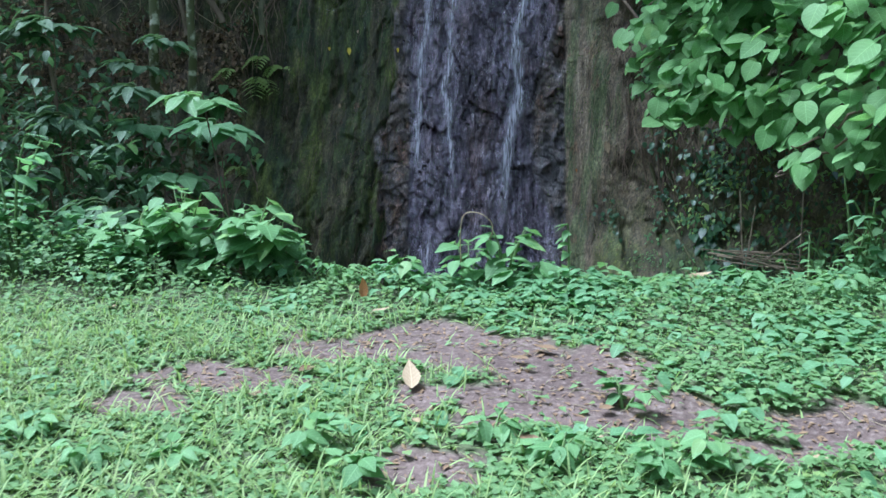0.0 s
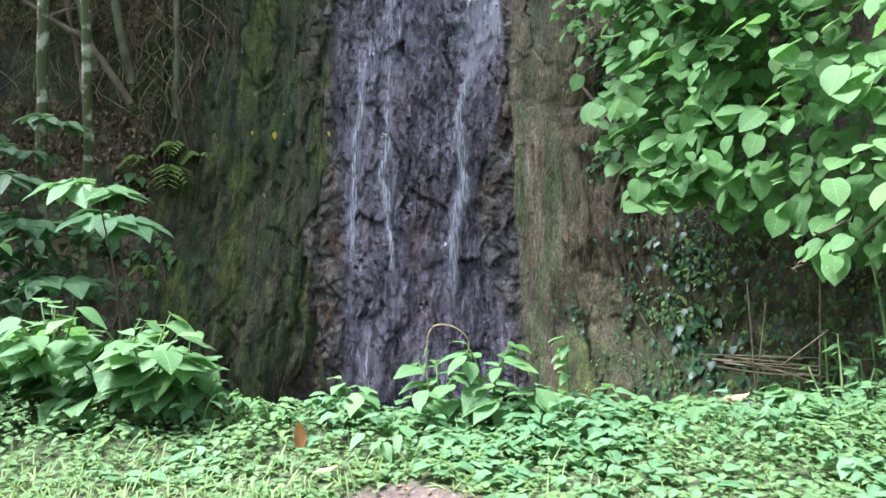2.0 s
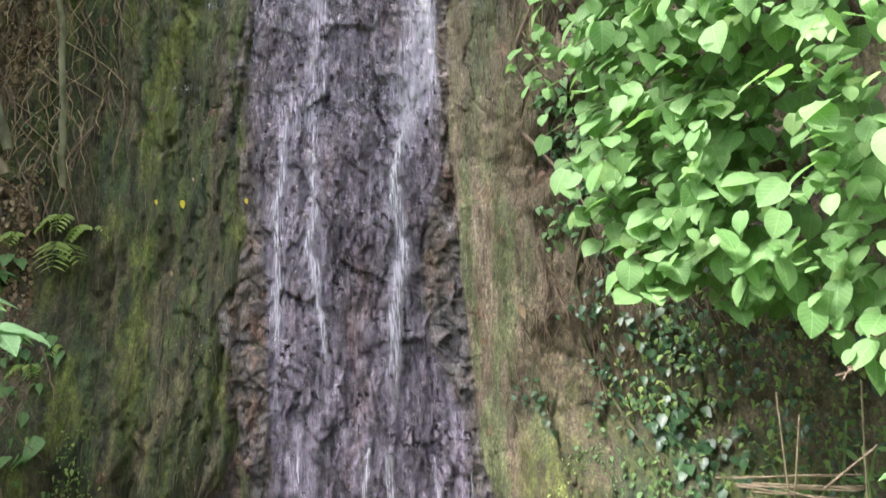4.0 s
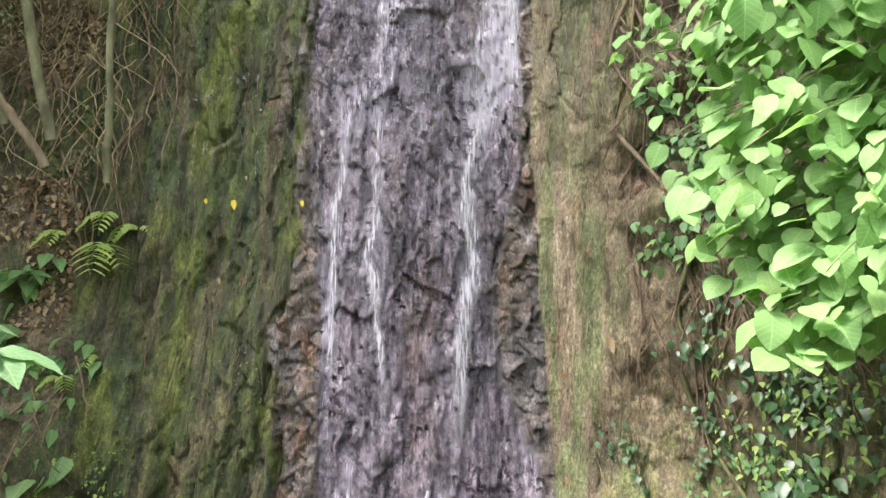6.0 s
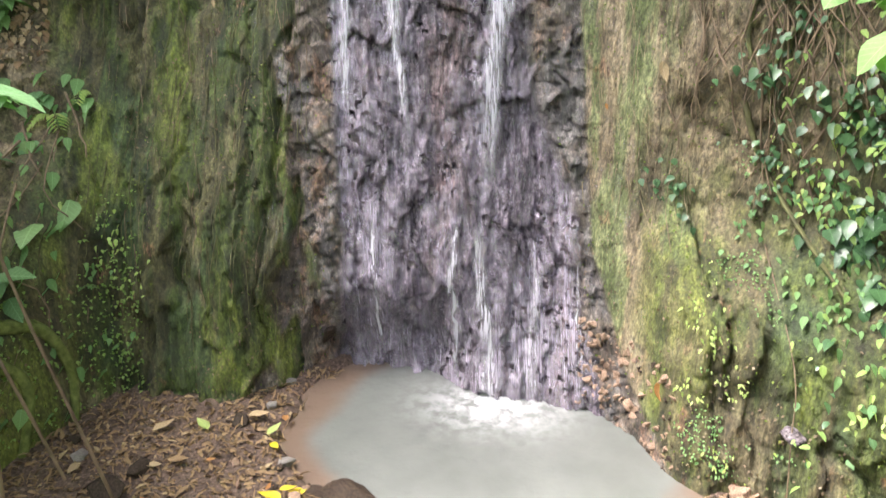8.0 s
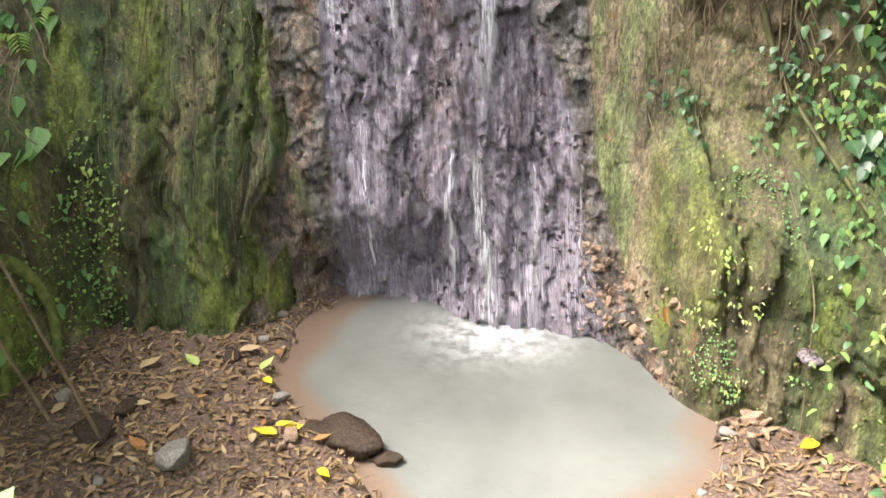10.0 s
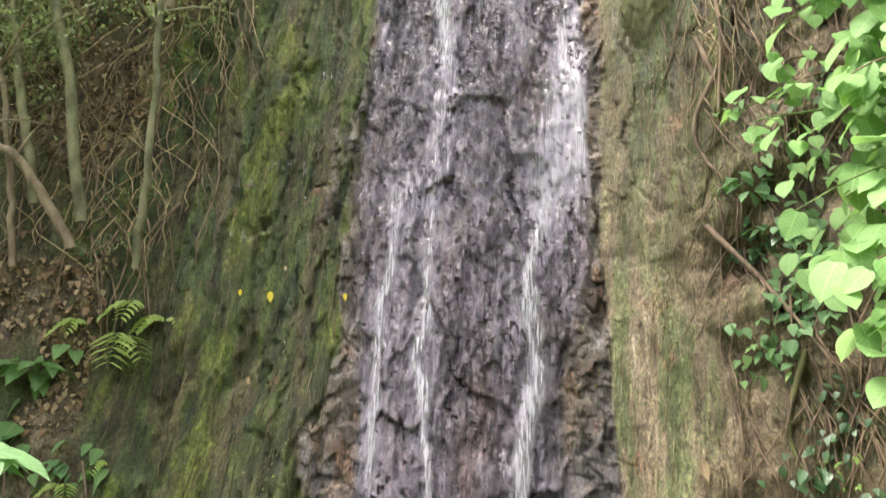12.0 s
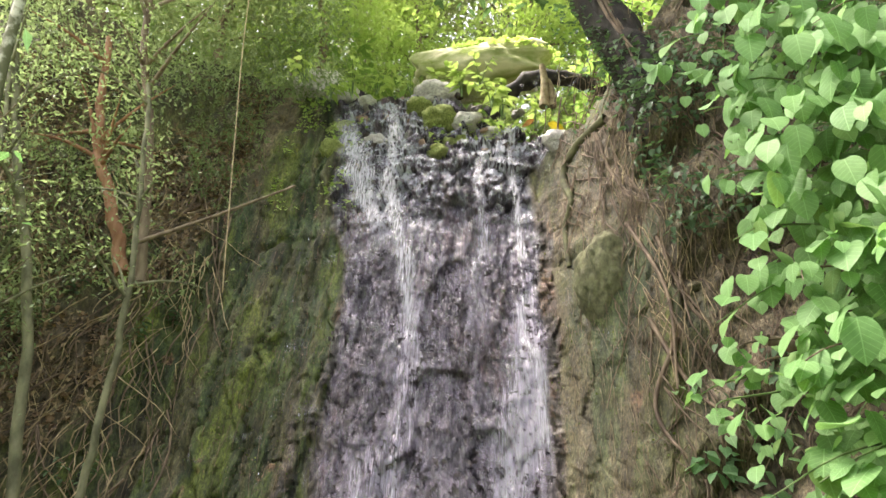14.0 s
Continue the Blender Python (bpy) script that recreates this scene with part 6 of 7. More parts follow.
r = np.random.default_rng(346)
n = 2200
x, z = r.uniform(-6.4, -4.4, n), r.uniform(-2.7, -0.6, n)
keep = fbm(x * 2.0, z * 2.0, 3, 347) > -0.05
x, z = x[keep], z[keep]
v, f = scatter(SMALL, on_cliff(x, z, 0.015), -1.2 + r.uniform(-1.2, 1.2, len(x)), r.uniform(-0.9, 0.4, len(x)), r.uniform(0.02, 0.055, len(x)))
tagged(new("foot_moss", mesh_of("foot_moss", v, f, BANKLEAF)), "yellow-green moss and seedlings at the foot of the bank", "moss", kind="stuff")

# ---- stones, boulder, things at the top ----
def stone_mesh(seed, flat=0.65, mat=STONE, name="stone", sub=3, worn=0.1):
    """A worn stone: a bevelled hull of scattered points."""
    r = np.random.default_rng(seed)
    bm = bmesh.new()
    for p in r.normal(size=((16 if worn > 0.05 else 9) if sub < 4 else 60, 3)):
        p = p / np.linalg.norm(p) * r.uniform(0.8, 1.05)
        bm.verts.new((p[0], p[1], p[2] * flat))
    bmesh.ops.convex_hull(bm, input=bm.verts[:])
    bmesh.ops.delete(bm, geom=[v for v in bm.verts if not v.link_faces], context="VERTS")
    bmesh.ops.bevel(bm, geom=bm.edges[:], offset=worn, segments=2 if worn > 0.05 else 1, affect="EDGES", profile=0.6)
    for v in bm.verts:
        v.co += v.co.normalized() * 0.05 * noise.noise(v.co * 4 + Vector((seed, 0, 0)))
    me = bpy.data.meshes.new(name)
    bm.to_mesh(me)
    bm.free()
    me.polygons.foreach_set("use_smooth", np.full(len(me.polygons), sub > 3))
    me.materials.append(mat)
    return me


bm = bmesh.new()
bmesh.ops.create_icosphere(bm, subdivisions=5, radius=1)
for v in bm.verts:
    p = v.co.copy()
    v.co = p * (1 + 0.16 * noise.noise(p * 1.2) + 0.1 * noise.noise(p * 3.0) + 0.07 * noise.noise(p * 9))
me = bpy.data.meshes.new("boulder")
bm.to_mesh(me)
bm.free()
me.polygons.foreach_set("use_smooth", np.full(len(me.polygons), True))
me.materials.append(plain_mat("dull_moss", (0.1, 0.095, 0.052), (0.25, 0.24, 0.13), 6, rough=0.95, relief=0.9))
boulder = tagged(new("boulder", me), "large rounded boulder covered with moss in the bank", "boulder")
boulder.matrix_basis = pose(0.72, float(face_y(0.72, 5.5)) + 0.18, 5.5, 10, 8, 20) @ Matrix.Diagonal((0.42, 0.3, 0.56, 1))
RED = plain_mat("red_stone", (0.14, 0.085, 0.06), (0.4, 0.27, 0.19), 10)
WETSTONE = plain_mat("wet_stone", (0.012, 0.008, 0.006), (0.06, 0.04, 0.028), 9, rough=0.6)
WETSTONE.node_tree.nodes["Principled BSDF"].inputs["Specular IOR Level"].default_value = 0.2
STONES = [stone_mesh(10 + k, 0.6, (STONE, RED, WETSTONE)[k % 3]) for k in range(6)]
RUBBLE = [stone_mesh(30 + k, 0.75, RED if k < 3 else WETSTONE, "rubble_stone", 3, 0.025) for k in range(4)]
bm = bmesh.new()
bmesh.ops.create_icosphere(bm, subdivisions=4, radius=1)
for v in bm.verts:
    p = v.co.copy()
    v.co = Vector((p.x * 1.4, p.y, p.z * 0.5)) * (1 + 0.35 * noise.noise(p * 1.3 + Vector((4, 0, 0))) + 0.08 * noise.noise(p * 5))
WORN = bpy.data.meshes.new("stone")
bm.to_mesh(WORN)
bm.free()
WORN.polygons.foreach_set("use_smooth", np.full(len(WORN.polygons), True))
WORN.materials.append(WETSTONE)
rr = np.random.default_rng(340)
spots = [(-2.05, 9.85, 0.23), (-1.72, 9.62, 0.09), (-2.32, 9.95, 0.1), (0.52, 10.42, 0.2), (1.25, 10.0, 0.18), (1.1, 10.15, 0.14), (-3.95, 10.15, 0.14), (-4.1, 9.8, 0.2), (-3.3, 9.5, 0.22)]
for k in range(130):
    x, y = rr.uniform(-5.0, 2.3), rr.uniform(8.8, 11.8)
    if 0.97 < float(shore(x, y)) < 1.9 and y < float(face_y(x, -2.5)) - 0.1:
        spots.append((x, y, rr.uniform(0.03, 0.11)))
for k, (x, y, s) in enumerate(spots):
    me = WORN if k < 4 else STONES[rr.integers(6)]
    ob = tagged(new("stone", me), "dark wet stone at the pool's edge" if k < 4 else "small brown stone on the shore of the pool", "stone", "stones round the pool")
    ob.matrix_basis = pose(x, y, max(float(ground_z(x, y)), POOL_Z if k < 3 else -9) + s * 0.25, rr.uniform(-10, 10), rr.uniform(-10, 10), rr.uniform(0, 360)) @ Matrix.Diagonal((s, s * rr.uniform(0.7, 1), s, 1))
for k, (x, z, s) in enumerate(((0.3, -2.35, 0.1), (0.45, -2.1, 0.09), (0.2, -1.9, 0.08), (0.5, -2.45, 0.1), (1.1, 2.15, 0.17), (-0.02, 1.95, 0.17), (0.02, 3.0, 0.1),  (-2.6, -2.3, 0.16))):
    ob = tagged(new("rock", STONES[(1 if k < 5 else 2)]), "angular rock jutting from the cliff", "rock", "rocks in the cliff")
    ob.matrix_basis = pose(x, float(cliff(x, z)) + s * 0.3, z, rr.uniform(0, 360), rr.uniform(0, 360), 0) @ Matrix.Diagonal((s, s, s, 1))

slab = tagged(new("slab", stone_mesh(91, 0.35, CHIP, "slab")), "dark wet stone slab jutting from the mossy bank", "stone")
slab.matrix_basis = pose(1.55, float(cliff(1.55, -1.95)) - 0.02, -1.95, 18, 6, 20) @ Matrix.Diagonal((0.2, 0.14, 0.16, 1))
for k in range(150):
    x, z, s = rr.uniform(0.05, 0.75), rr.uniform(-2.68, -1.8), rr.uniform(0.025, 0.075)
    ob = tagged(new("rubble_stone", RUBBLE[rr.integers(4)]), "angular orange-brown rubble at the foot of the fall", "stone", "rubble beside the pool")
    ob.matrix_basis = pose(x, float(cliff(x, z)) + s * 0.2, z, rr.uniform(0, 360), rr.uniform(0, 360), 0) @ Matrix.Diagonal((s, s * 0.8, s * 1.1, 1))

for k in range(34):
    x, y, s = (rr.normal(0.75, 0.09), rr.normal(10.45, 0.13), rr.uniform(0.03, 0.12)) if k < 16 else (rr.normal(1.18, 0.14), rr.normal(9.9, 0.12), rr.uniform(0.03, 0.13))
    ob = tagged(new("rubble_stone", RUBBLE[3 if k % 3 else rr.integers(3)]), "dark broken stone at the pool's edge", "stone", "rubble beside the pool")
    ob.matrix_basis = pose(x, y, max(float(ground_z(x, y)), POOL_Z) + s * 0.2, rr.uniform(0, 360), rr.uniform(0, 360), 0) @ Matrix.Diagonal((s, s * 0.8, s, 1))
for k in range(26):
    x, y, s = rr.normal(-2.62, 0.16), rr.normal(9.8, 0.13), rr.uniform(0.03, 0.085)
    ob = tagged(new("rubble_stone", RUBBLE[rr.integers(4)]), "small broken brown stone in the shallows", "stone", "rubble beside the pool")
    ob.matrix_basis = pose(x, y, max(float(ground_z(x, y)), POOL_Z) + s * 0.2, rr.uniform(0, 360), rr.uniform(0, 360), 0) @ Matrix.Diagonal((s, s * 0.8, s, 1))

# litter on the shore and single leaves
n = 11000
x, y = rr.uniform(-5.2, 2.4, n), rr.uniform(8.6, 12, n)
d = shore(x, y)
keep = (d > 0.98) & (d < 2.2) & (y < face_y(x, -2.5))
x, y = x[keep], y[keep]
pts = np.stack([x, y, ground_z(x, y) + 0.01], 1)
cut = len(pts) // 12
for name, some, mat, label in (("shore_litter", pts[cut:], DRY, "brown rotting leaves on the shore of the pool"), ("shore_chaff", pts[:cut], PALE, "pale dry leaf scraps on the shore of the pool")):
    n = len(some)
    v, f = scatter(leaf_shape(3, 0.5, 0.45, 0.5, 0.4), some, rr.uniform(0, 6.28, n), rr.uniform(-0.6, 0.8, n), np.stack([rr.uniform(0.02, 0.09, n), rr.uniform(0.03, 0.13, n), rr.uniform(0.03, 0.13, n)], 1), rr.uniform(-0.7, 0.7, n))
    tagged(new(name, mesh_of(name, v, f, mat)), label, "leaf litter", kind="stuff")
LEAFKIND = {k: leaf_meshes(leaf_shape(4, 0.55, 0.42, 0.3, -0.2), m, 1, "fallen_leaf")[0] for k, m in (("dry", DRY), ("pale", PALE), ("yellow", YELLOW), ("orange", ORANGE), ("lime", LIME))}


def fallen(kind, at, size, label, az=None, pitch=0.0):
    ob = tagged(new("fallen_leaf", LEAFKIND[kind]), label, "leaf", "fallen leaves")
    ob.matrix_basis = leaf_pose(at, rr.uniform(0, 6.28) if az is None else az, pitch, size)
    return ob


def on_ground(x, y, lift=0.012):
    return (x, y, (float(ground_z(x, y)) if y < 8 else max(float(ground_z(x, y)), POOL_Z + 0.05)) + lift)


fallen("pale", on_ground(-0.69, 3.6, 0.03), 0.2, "large dry tan leaf curled on bare soil", 1.75, 0.25)
for x, y, k, s in ((0.03, 4.26, "dry", 0.14), (-0.12, 4.08, "dry", 0.12), (-1.21, 4.87, "pale", 0.14), (-0.61, 3.25, "pale", 0.09), (-1.49, 3.45, "dry", 0.13), (1.09, 3.21, "pale", 0.14), (-2.98, 4.71, "pale", 0.12), (-0.03, 3.1, "dry", 0.12), (0.3, 3.5, "dry", 0.1), (-1.3, 3.9, "dry", 0.16), (-1.75, 3.5, "pale", 0.08), (1.5, 3.4, "dry", 0.14), (-0.3, 3.9, "dry", 0.07), (0.2, 3.2, "pale", 0.06)):
    fallen(k, on_ground(x, y, 0.03), s, "dry brown leaf on the soil" if k == "dry" else "pale dry leaf on the soil")
fallen("pale", (0.98, 5.75, 0.12), 0.2, "tan dry leaf caught on the herbs", 0.3)
fallen("orange", (-1.35, 5.24, 0.02), 0.15, "reddish dead leaf standing among herbs", 1.5, 1.2)
for x, z, k, s in ((-3.64, 2.1, "yellow", 0.15), (-4.0, 2.12, "yellow", 0.09), (-2.72, 2.08, "yellow", 0.1), (-3.75, 1.15, "pale", 0.09), (0.65, -2.0, "orange", 0.17), (-3.5, 2.4, "pale", 0.07), (-5.05, -0.6, "lime", 0.09), (0.72, 0.65, "pale", 0.2), (0.3, 0.2, "orange", 0.07)):
    fallen(k, (x, float(cliff(x, z)) - 0.05, z), s, {"yellow": "yellow leaf stuck to the mossy rock", "pale": "pale dead leaf stuck to the bank", "orange": "orange leaf stuck to the bank", "lime": "light green leaf on the moss"}[k], -1.4, -1.2)
for x, y, k, s in ((-3.51, 10.72, "lime", 0.2), (-2.95, 10.72, "lime", 0.18), (-2.88, 10.6, "yellow", 0.16), (-3.2, 11.0, "pale", 0.22), (-3.72, 10.26, "dry", 0.2), (-4.5, 10.2, "pale", 0.2), (-2.6, 9.8, "yellow", 0.2), (-2.3, 9.75, "orange", 0.14), (-4.05, 10.72, "pale", 0.22), (-3.9, 10.2, "pale", 0.16), (-3.4, 10.3, "orange", 0.1), (-3.6, 9.6, "orange", 0.2), (-2.2, 9.4, "yellow", 0.16), (1.86, 10.2, "lime", 0.16), (2.0, 10.1, "yellow", 0.14), (1.3, 9.9, "orange", 0.18), (1.6, 9.6, "yellow", 0.22), (1.9, 9.9, "dry", 0.22), (-3.0, 10.2, "dry", 0.16), (-2.85, 11.05, "orange", 0.14), (-2.64, 9.91, "yellow", 0.15), (-2.5, 9.83, "yellow", 0.12), (-2.44, 9.93, "yellow", 0.13), (-2.79, 9.8, "pale", 0.14), (-2.7, 9.98, "orange", 0.12)):
    fallen(k, on_ground(x, y, 0.04), s, {"lime": "fresh green leaf", "yellow": "bright yellow leaf", "pale": "pale dry leaf", "dry": "brown dead leaf", "orange": "orange dead leaf"}[k] + " on the shore of the pool")

def lump_mesh(name, seed, mat, amount=0.3):
    """A weathered lump: a ball pushed in and out at several scales."""
    bm = bmesh.new()
    bmesh.ops.create_icosphere(bm, subdivisions=4, radius=1)
    o = Vector((seed * 3.7, seed * 1.3, 0))
    for v in bm.verts:
        p = v.co.copy()
        v.co = p * (1 + amount * noise.noise(p * 1.3 + o) + 0.16 * noise.noise(p * 3.1 + o) + 0.07 * noise.noise(p * 8 + o))
    me = bpy.data.meshes.new(name)
    bm.to_mesh(me)
    bm.free()
    me.polygons.foreach_set("use_smooth", np.full(len(me.polygons), True))
    me.materials.append(mat)
    return me


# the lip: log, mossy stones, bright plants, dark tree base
# sunlight is put into this moss colour; the trees here shade the rock
BRIGHTMOSS = plain_mat("sun_tinted_moss", (0.24, 0.3, 0.06), (0.74, 0.68, 0.46), 2.4, rough=0.95, relief=0.9)
mossy = tagged(new("mossy_rock", lump_mesh("mossy_rock", 5, BRIGHTMOSS)), "long rock above the fall, its yellow-green moss coloured bright as if sunlit", "rock")
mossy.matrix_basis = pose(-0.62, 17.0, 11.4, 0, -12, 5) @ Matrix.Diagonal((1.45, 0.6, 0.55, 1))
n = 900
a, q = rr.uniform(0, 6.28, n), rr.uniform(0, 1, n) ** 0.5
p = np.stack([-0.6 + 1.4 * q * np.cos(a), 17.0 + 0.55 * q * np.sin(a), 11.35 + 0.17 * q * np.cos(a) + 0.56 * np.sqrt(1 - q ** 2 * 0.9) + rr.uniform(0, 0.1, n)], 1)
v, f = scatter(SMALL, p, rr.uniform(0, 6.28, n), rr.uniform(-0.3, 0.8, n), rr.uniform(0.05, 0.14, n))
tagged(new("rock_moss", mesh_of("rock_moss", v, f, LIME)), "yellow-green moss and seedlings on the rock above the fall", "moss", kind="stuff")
limb = thing("dark_limb", (0.66, 16.11, 10.45), "dark rotten limb lying beside the top of the fall", "limb")
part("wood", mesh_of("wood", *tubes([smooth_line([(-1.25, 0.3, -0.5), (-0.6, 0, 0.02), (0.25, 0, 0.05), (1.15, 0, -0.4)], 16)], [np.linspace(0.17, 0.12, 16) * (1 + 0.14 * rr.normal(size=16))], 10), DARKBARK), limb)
stump = thing("broken_stump", (0.26, 15.34, 9.36), "pale splintered stump at the lip", "stump")
part("wood", mesh_of("wood", *tubes([smooth_line([(0, 0, 0), (0.03, 0, 0.45), (0, 0, 0.85)], 8), smooth_line([(0.14, 0, 0), (0.15, 0, 0.3), (0.1, 0, 0.55)], 8)], [np.linspace(0.09, 0.05, 8), np.linspace(0.07, 0.03, 8)], 7), STRAW), stump)
for k, (x, z, s, mat_i) in enumerate(((-1.55, 10.4, 0.4, 0), (-1.8, 9.95, 0.3, 1), (-1.45, 9.6, 0.36, 1), (-1.2, 9.05, 0.3, 1), (-1.0, 9.5, 0.26, 0), (-3.7, 10.95, 0.55, 0), (-3.3, 10.65, 0.36, 0), (-2.85, 10.45, 0.25, 0), (-0.6, 9.25, 0.2, 0), (0.42, 8.4, 0.26, 0), (-3.25, 9.7, 0.3, 1), (-3.3, 9.0, 0.26, 1), (-1.5, 8.7, 0.22, 1), (-2.6, 9.3, 0.2, 0))):
    ob = tagged(new("rock", lump_mesh("rock", 50 + k, PALESTONE if mat_i == 0 else MOSS)), "rounded pale rock at the top of the fall" if mat_i == 0 else "mossy rock at the top of the fall", "rock", "rocks at the lip")
    ob.matrix_basis = pose(x, float(cliff(x, z)) + 0.1, z, 0, 0, 40 * k) @ Matrix.Diagonal((s, s * 0.8, s * 0.7, 1))
for k in range(46):
    z = rr.uniform(8.6, 10.6)
    x, s = rr.uniform(-3.2, 0.5), rr.uniform(0.05, 0.16)
    ob = tagged(new("stone", STONES[rr.integers(6)]), "wet grey stone in the bed above the fall", "stone", "stones at the lip")
    ob.matrix_basis = pose(x, float(cliff(x, z)) + s * 0.2, z, rr.uniform(0, 360), rr.uniform(0, 360), 0) @ Matrix.Diagonal((s, s, s * 0.8, 1))
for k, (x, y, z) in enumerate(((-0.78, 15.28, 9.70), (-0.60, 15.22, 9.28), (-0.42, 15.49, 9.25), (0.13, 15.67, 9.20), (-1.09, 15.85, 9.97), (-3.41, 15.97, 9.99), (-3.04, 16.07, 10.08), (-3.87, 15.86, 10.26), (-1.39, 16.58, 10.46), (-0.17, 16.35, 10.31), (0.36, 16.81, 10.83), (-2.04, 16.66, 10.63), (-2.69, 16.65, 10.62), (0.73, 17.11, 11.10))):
    leafy_plant((x, y, z), 4, 5, SUNNY, "yellow-green plant at the top of the fall, coloured bright as if sunlit", "broadleaf plant", "plants at the lip", 0.4, 0.6, (0.12, 0.26), 350 + k)
fallen("yellow", (0.26, 14.97, 8.79), 0.45, "large yellow-orange leaf lying at the lip", 0.4, -0.6)
fallen("orange", (0.06, 15.08, 8.93), 0.25, "orange dead leaf at the lip", 2.4, -0.4)
base_tree = thing("leaning_tree", (1.86, 14.48, 8.42), "dark leaning tree base with earth and roots over the bank", "tree")
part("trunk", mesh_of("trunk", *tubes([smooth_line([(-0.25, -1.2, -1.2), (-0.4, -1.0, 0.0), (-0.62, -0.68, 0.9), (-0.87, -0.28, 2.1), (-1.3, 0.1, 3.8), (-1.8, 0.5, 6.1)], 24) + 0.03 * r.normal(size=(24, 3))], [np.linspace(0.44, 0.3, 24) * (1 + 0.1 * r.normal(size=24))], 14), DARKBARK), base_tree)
for k in range(14):
    x0 = -0.2 + 0.09 * k
    part("root", mesh_of("root", *tubes([smooth_line([(x0 - 0.8, -0.75, 2.0 - 0.12 * k), (x0 - 0.62, -1.05, 1.0 - 0.1 * k), (x0 - 0.5 + 0.1 * r.normal(), -1.45, -0.2 - 0.1 * k)], 8)], [np.linspace(0.03, 0.012, 8)], 5), ROOT), base_tree)
rows = []
for k in range(700):
    u = r.random()
    rows.append(((-0.15 - 1.1 * u + 0.5 * r.normal(), -1.25 + 0.9 * u + 0.2 * r.normal(), -0.9 + 3.6 * u + 0.2 * r.normal()), -1.9 + r.uniform(-1.2, 1.2), r.uniform(-1.0, 0.1), r.uniform(0.07, 0.16), 0.0))
tagged(part("creeper", mesh_of("creeper", *leaf_mass(leaf_shape(2, 0.6, 0.4), rows), DARKLEAF), base_tree), kind="stuff")
# overhanging crown above the view, added to shade the bank beside the fall
rows = []
for k in range(5200):
    rows.append(((r.uniform(-3.6, 2.4), r.uniform(-3.2, 1.2), r.uniform(3.2, 7.0)), r.uniform(0, 6.28), r.uniform(-0.8, 0.2), r.uniform(0.14, 0.3), 0.0))
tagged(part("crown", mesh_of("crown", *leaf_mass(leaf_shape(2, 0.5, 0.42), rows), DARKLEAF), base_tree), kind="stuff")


# ---- woods above and round the clearing ----
def forest_tree(at, height, spread, leaves, mat, seed, label, size=(0.12, 0.24), low=0.3, trunk=0.12):
    r = np.random.default_rng(seed)
    tree = thing("forest_tree", at, label, "tree", "trees of the wood")
    top = np.array([r.normal(0, 0.6), r.normal(0, 0.6), height])
    line = smooth_line([(0, 0, -0.5), top * (0.4, 0.4, 0.45), top], 14) + 0.05 * r.normal(size=(14, 3))
    part("trunk", mesh_of("trunk", *tubes([line], [np.linspace(trunk, trunk * 0.3, 14)], 8), BARK), tree)
    p, n_clump = [], 46
    for k in range(n_clump):
        u = r.uniform(low, 1.02)
        b = line[min(13, int(u * 13))]
        rad = spread * math.sin(min(3.0, 0.5 + 2.4 * (u - low) / (1.02 - low)))
        a = r.uniform(0, 6.28)
        c = b + np.array([math.cos(a), math.sin(a), r.uniform(-0.1, 0.4)]) * rad * r.uniform(0.3, 1)
        if k < 14:
            limb = smooth_line([b, (b + c) / 2 + (0, 0, 0.12), c], 6)
            part("limb", mesh_of("limb", *tubes([limb], [np.linspace(trunk * 0.35, 0.01, 6)], 5), BARK), tree)
        m = leaves // n_clump
        p.append(c + r.normal(0, 1, (m, 3)) * np.array([0.42, 0.42, 0.22]) * (0.5 + 0.25 * spread))
    p = np.concatenate(p)
    v, f = scatter(leaf_shape(1, 0.5, 0.45, 0.2, 0.25), p, r.uniform(0, 6.28, len(p)), r.uniform(-0.9, 0.3, len(p)), r.uniform(*size, len(p)))
    tagged(part("crown", mesh_of("crown", v, f, mat), tree), kind="stuff")
    return tree


def hill_z(x, y):
    top = float(top_z(x))
    return top + max(0.0, y - float(face_y(x, top))) * 0.42


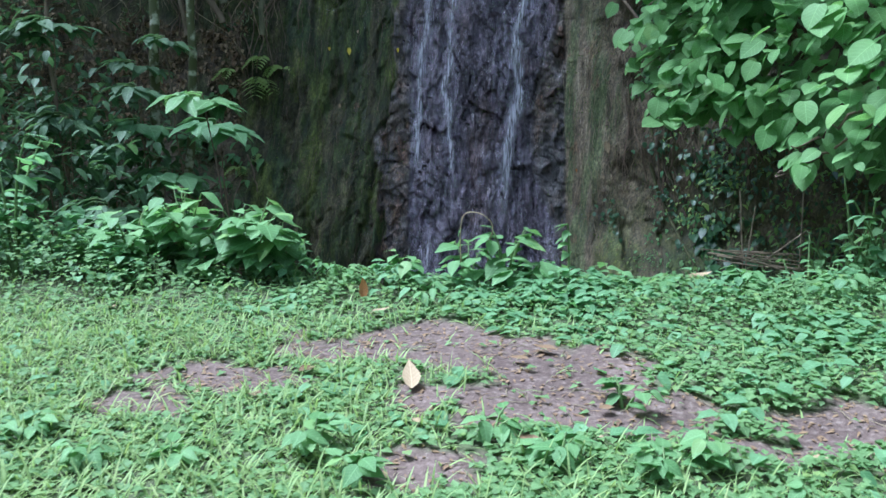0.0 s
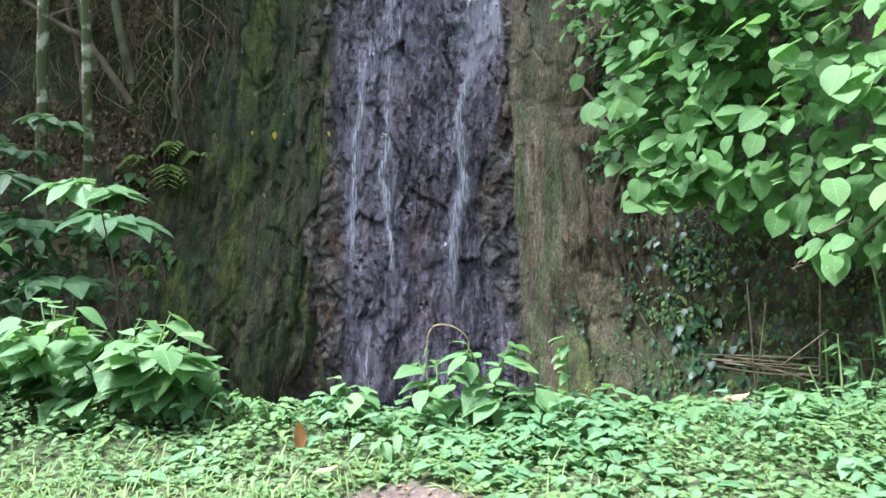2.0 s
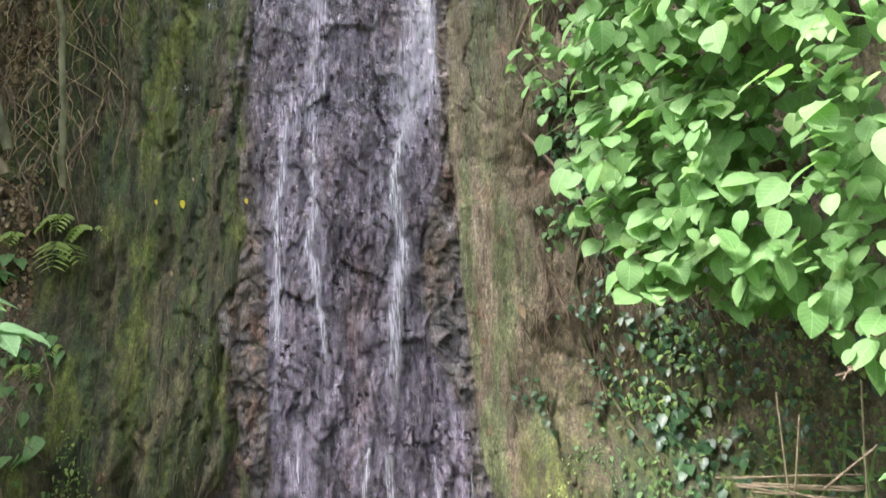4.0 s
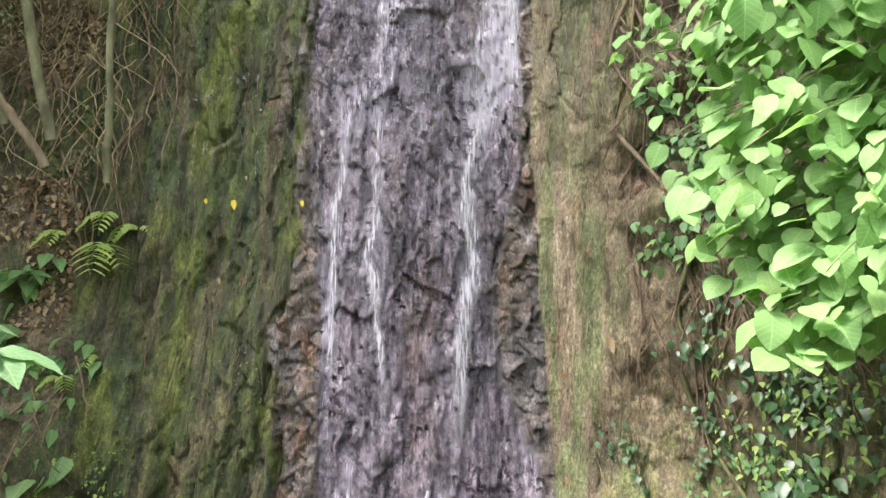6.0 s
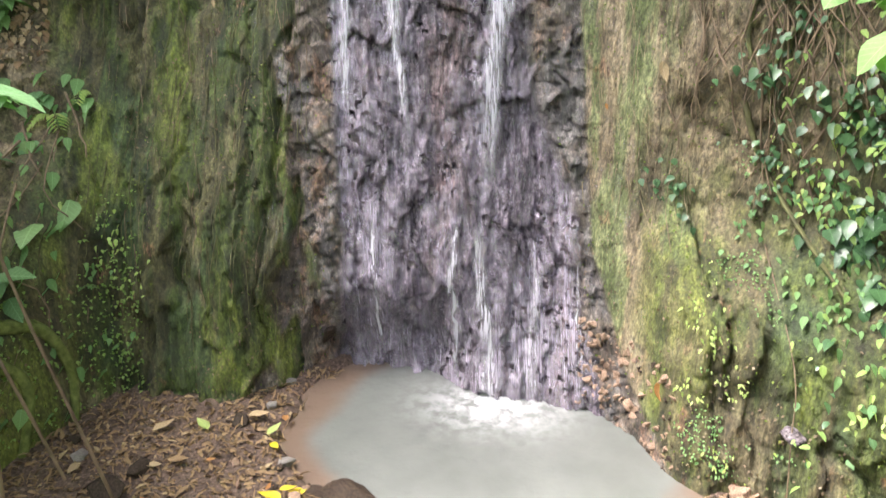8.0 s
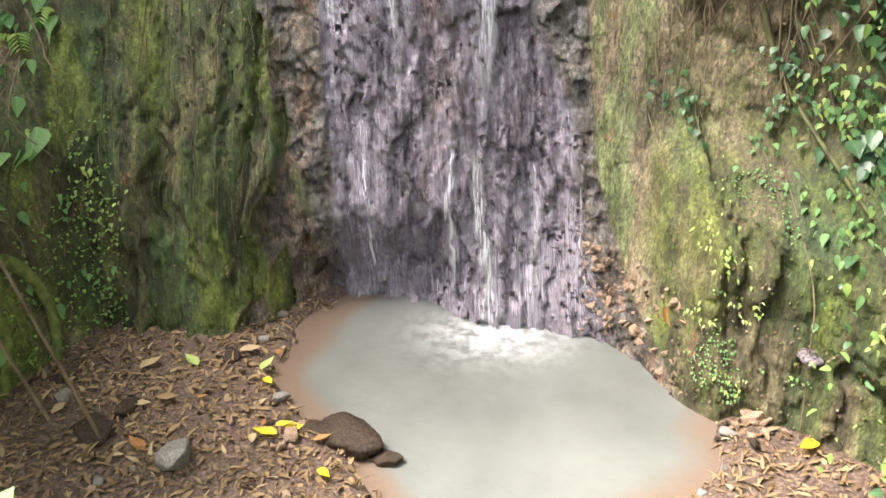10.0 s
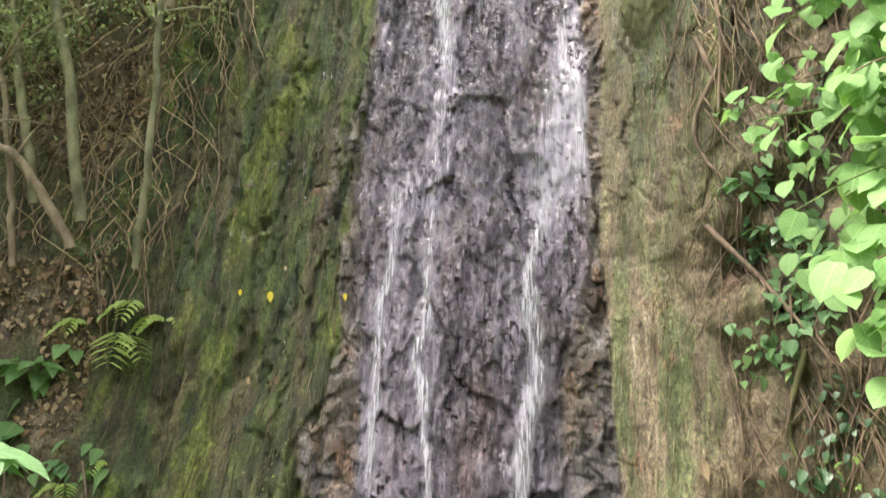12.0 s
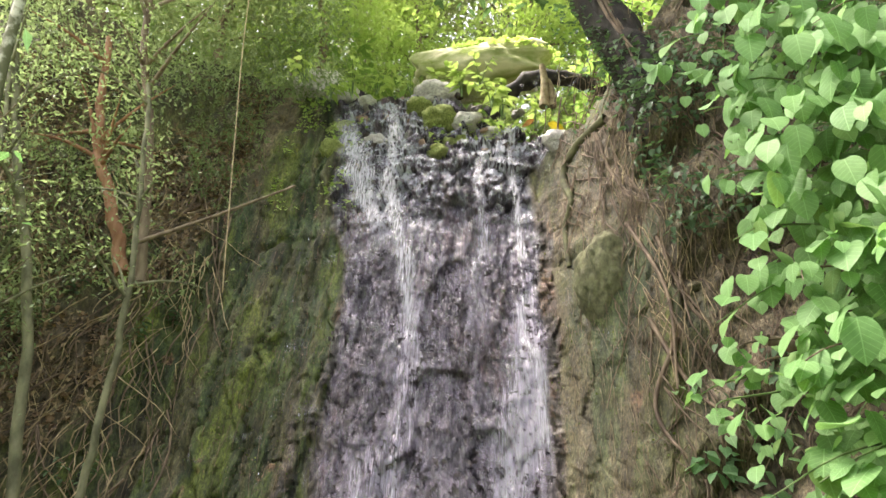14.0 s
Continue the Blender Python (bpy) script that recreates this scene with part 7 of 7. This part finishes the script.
k = 0
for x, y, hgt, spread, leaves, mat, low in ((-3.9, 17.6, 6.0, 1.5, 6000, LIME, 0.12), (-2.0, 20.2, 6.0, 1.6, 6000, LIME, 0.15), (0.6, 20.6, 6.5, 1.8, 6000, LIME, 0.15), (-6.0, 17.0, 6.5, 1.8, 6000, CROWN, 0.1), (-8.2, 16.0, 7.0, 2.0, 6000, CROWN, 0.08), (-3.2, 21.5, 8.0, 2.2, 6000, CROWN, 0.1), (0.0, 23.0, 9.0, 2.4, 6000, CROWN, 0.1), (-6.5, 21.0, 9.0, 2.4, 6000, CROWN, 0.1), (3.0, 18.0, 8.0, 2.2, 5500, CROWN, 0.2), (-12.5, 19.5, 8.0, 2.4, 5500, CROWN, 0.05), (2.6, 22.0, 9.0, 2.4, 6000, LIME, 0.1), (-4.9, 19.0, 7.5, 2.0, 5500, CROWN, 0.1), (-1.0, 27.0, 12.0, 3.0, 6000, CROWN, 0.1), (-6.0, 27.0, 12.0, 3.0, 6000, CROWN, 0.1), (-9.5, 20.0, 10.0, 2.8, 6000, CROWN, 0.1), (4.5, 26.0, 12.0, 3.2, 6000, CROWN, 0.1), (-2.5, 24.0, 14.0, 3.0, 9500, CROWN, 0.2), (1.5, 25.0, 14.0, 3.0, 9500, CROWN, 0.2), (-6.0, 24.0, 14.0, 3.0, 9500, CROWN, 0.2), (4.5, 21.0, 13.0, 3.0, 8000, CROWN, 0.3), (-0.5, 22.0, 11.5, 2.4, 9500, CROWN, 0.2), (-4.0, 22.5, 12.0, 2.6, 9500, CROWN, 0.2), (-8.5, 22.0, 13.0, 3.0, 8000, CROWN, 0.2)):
    forest_tree((x, y, hill_z(x, y)), hgt, spread, leaves, mat, 400 + k, "yellow-green tree above the fall, leaves coloured bright as if sunlit" if mat is LIME else "grey-green tree of the wood above the bank", (0.1, 0.2), low)
    k += 1
r = np.random.default_rng(430)
n = 16000
x, y = r.uniform(-12, 5, n), r.uniform(15.0, 30.0, n)
z = np.array([hill_z(a, b) for a, b in zip(x, y)])
keep = (y > face_y(x, top_z(x)) + 0.3) & ~((np.abs(x + 0.8) < 1.9) & (y < 18.4))
p = np.stack([x, y, z + r.uniform(0, 1.6, n)], 1)[keep]
v, f = scatter(leaf_shape(1, 0.5, 0.45), p, r.uniform(0, 6.28, len(p)), r.uniform(-0.5, 0.6, len(p)), r.uniform(0.12, 0.3, len(p)))
tagged(new("hill_undergrowth", mesh_of("hill_undergrowth", v, f, BANKLEAF)), "bright green undergrowth above the fall", "undergrowth", kind="stuff")

# dead leaves on the shaded left bank
n = 18000
x, z = r.uniform(-9, -4.8, n), r.uniform(0.6, 11.0, n)
wet, moss, ochre, bare_rock = zones(x, z)
keep = moss < 0.5
x, z = x[keep], z[keep]
p = on_cliff(x, z, 0.03)
v, f = scatter(MID, p, -1.57 + r.uniform(-1.4, 1.4, len(x)), r.uniform(-1.2, 0.3, len(x)), r.uniform(0.04, 0.13, len(x)))
half = len(x) // 3
v2, f2 = scatter(MID, p[half:], -1.57 + r.uniform(-1.4, 1.4, len(x) - half), r.uniform(-1.0, 0.4, len(x) - half), r.uniform(0.03, 0.1, len(x) - half))
v, f = v[: half * 8], f[: half * (len(f) // len(x))]
tagged(new("pale_litter", mesh_of("pale_litter", v2, f2, PALE)), "pale tan dead leaves lodged on the bank", "leaf litter", kind="stuff")
tagged(new("bank_litter", mesh_of("bank_litter", v, f, DRY)), "dead brown leaves lodged on the shaded bank", "leaf litter", kind="stuff")
n = 60000
x, z = r.uniform(-11, -3.4, n), r.uniform(2.6, 13.0, n)
canopy = step(9.9, 10.9, z + 0.6 * np.maximum(-6.0 - x, 0) + 0.9 * fbm(x * 0.8, z * 0.8, 3, 441))
thicket = step(0.0, 0.3, fbm(x * 1.3, z * 1.1, 4, 440)) * step(-4.8, -5.8, x - 0.12 * (z - 5))
keep = r.random(n) < np.maximum(canopy * (0.35 + 0.65 * step(-0.2, 0.15, fbm(x * 2.2, z * 2.2, 3, 442))), 0.85 * thicket)
x, z, canopy = x[keep], z[keep], canopy[keep]
p = on_cliff(x, np.minimum(z, 11.4), 0.0) + np.stack([0 * x, 0 * x, np.maximum(z - 11.4, 0)], 1)
p = p + np.array([0.22, -0.85, -0.4]) * (r.uniform(0.05, 0.8, len(x)) + 1.6 * canopy * r.random(len(x)))[:, None]
v, f = scatter(leaf_shape(1, 0.46, 0.45), p, r.uniform(0, 6.28, len(x)), r.uniform(-0.9, 0.3, len(x)), r.uniform(0.05, 0.115, len(x)))
tagged(new("bank_scrub", mesh_of("bank_scrub", v, f, SCRUBLEAF)), "fine-leaved grey-green scrub on the upper bank", "scrub", kind="stuff")

# unseen wall of wood added behind, to cut low sky light on the cliff
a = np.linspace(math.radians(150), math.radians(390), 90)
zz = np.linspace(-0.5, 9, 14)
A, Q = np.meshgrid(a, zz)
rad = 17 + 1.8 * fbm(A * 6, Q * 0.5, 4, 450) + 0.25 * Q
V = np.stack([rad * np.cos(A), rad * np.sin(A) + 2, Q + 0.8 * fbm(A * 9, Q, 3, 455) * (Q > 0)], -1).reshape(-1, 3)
tagged(new("unseen_wood_screen", mesh_of("unseen_wood_screen", V, grid_faces(14, 90), plain_mat("far_wood", (0.02, 0.035, 0.012), (0.06, 0.1, 0.03), 3, rough=0.9))), "unseen dark wall added round the clearing to cut side light", "woods", kind="structure")
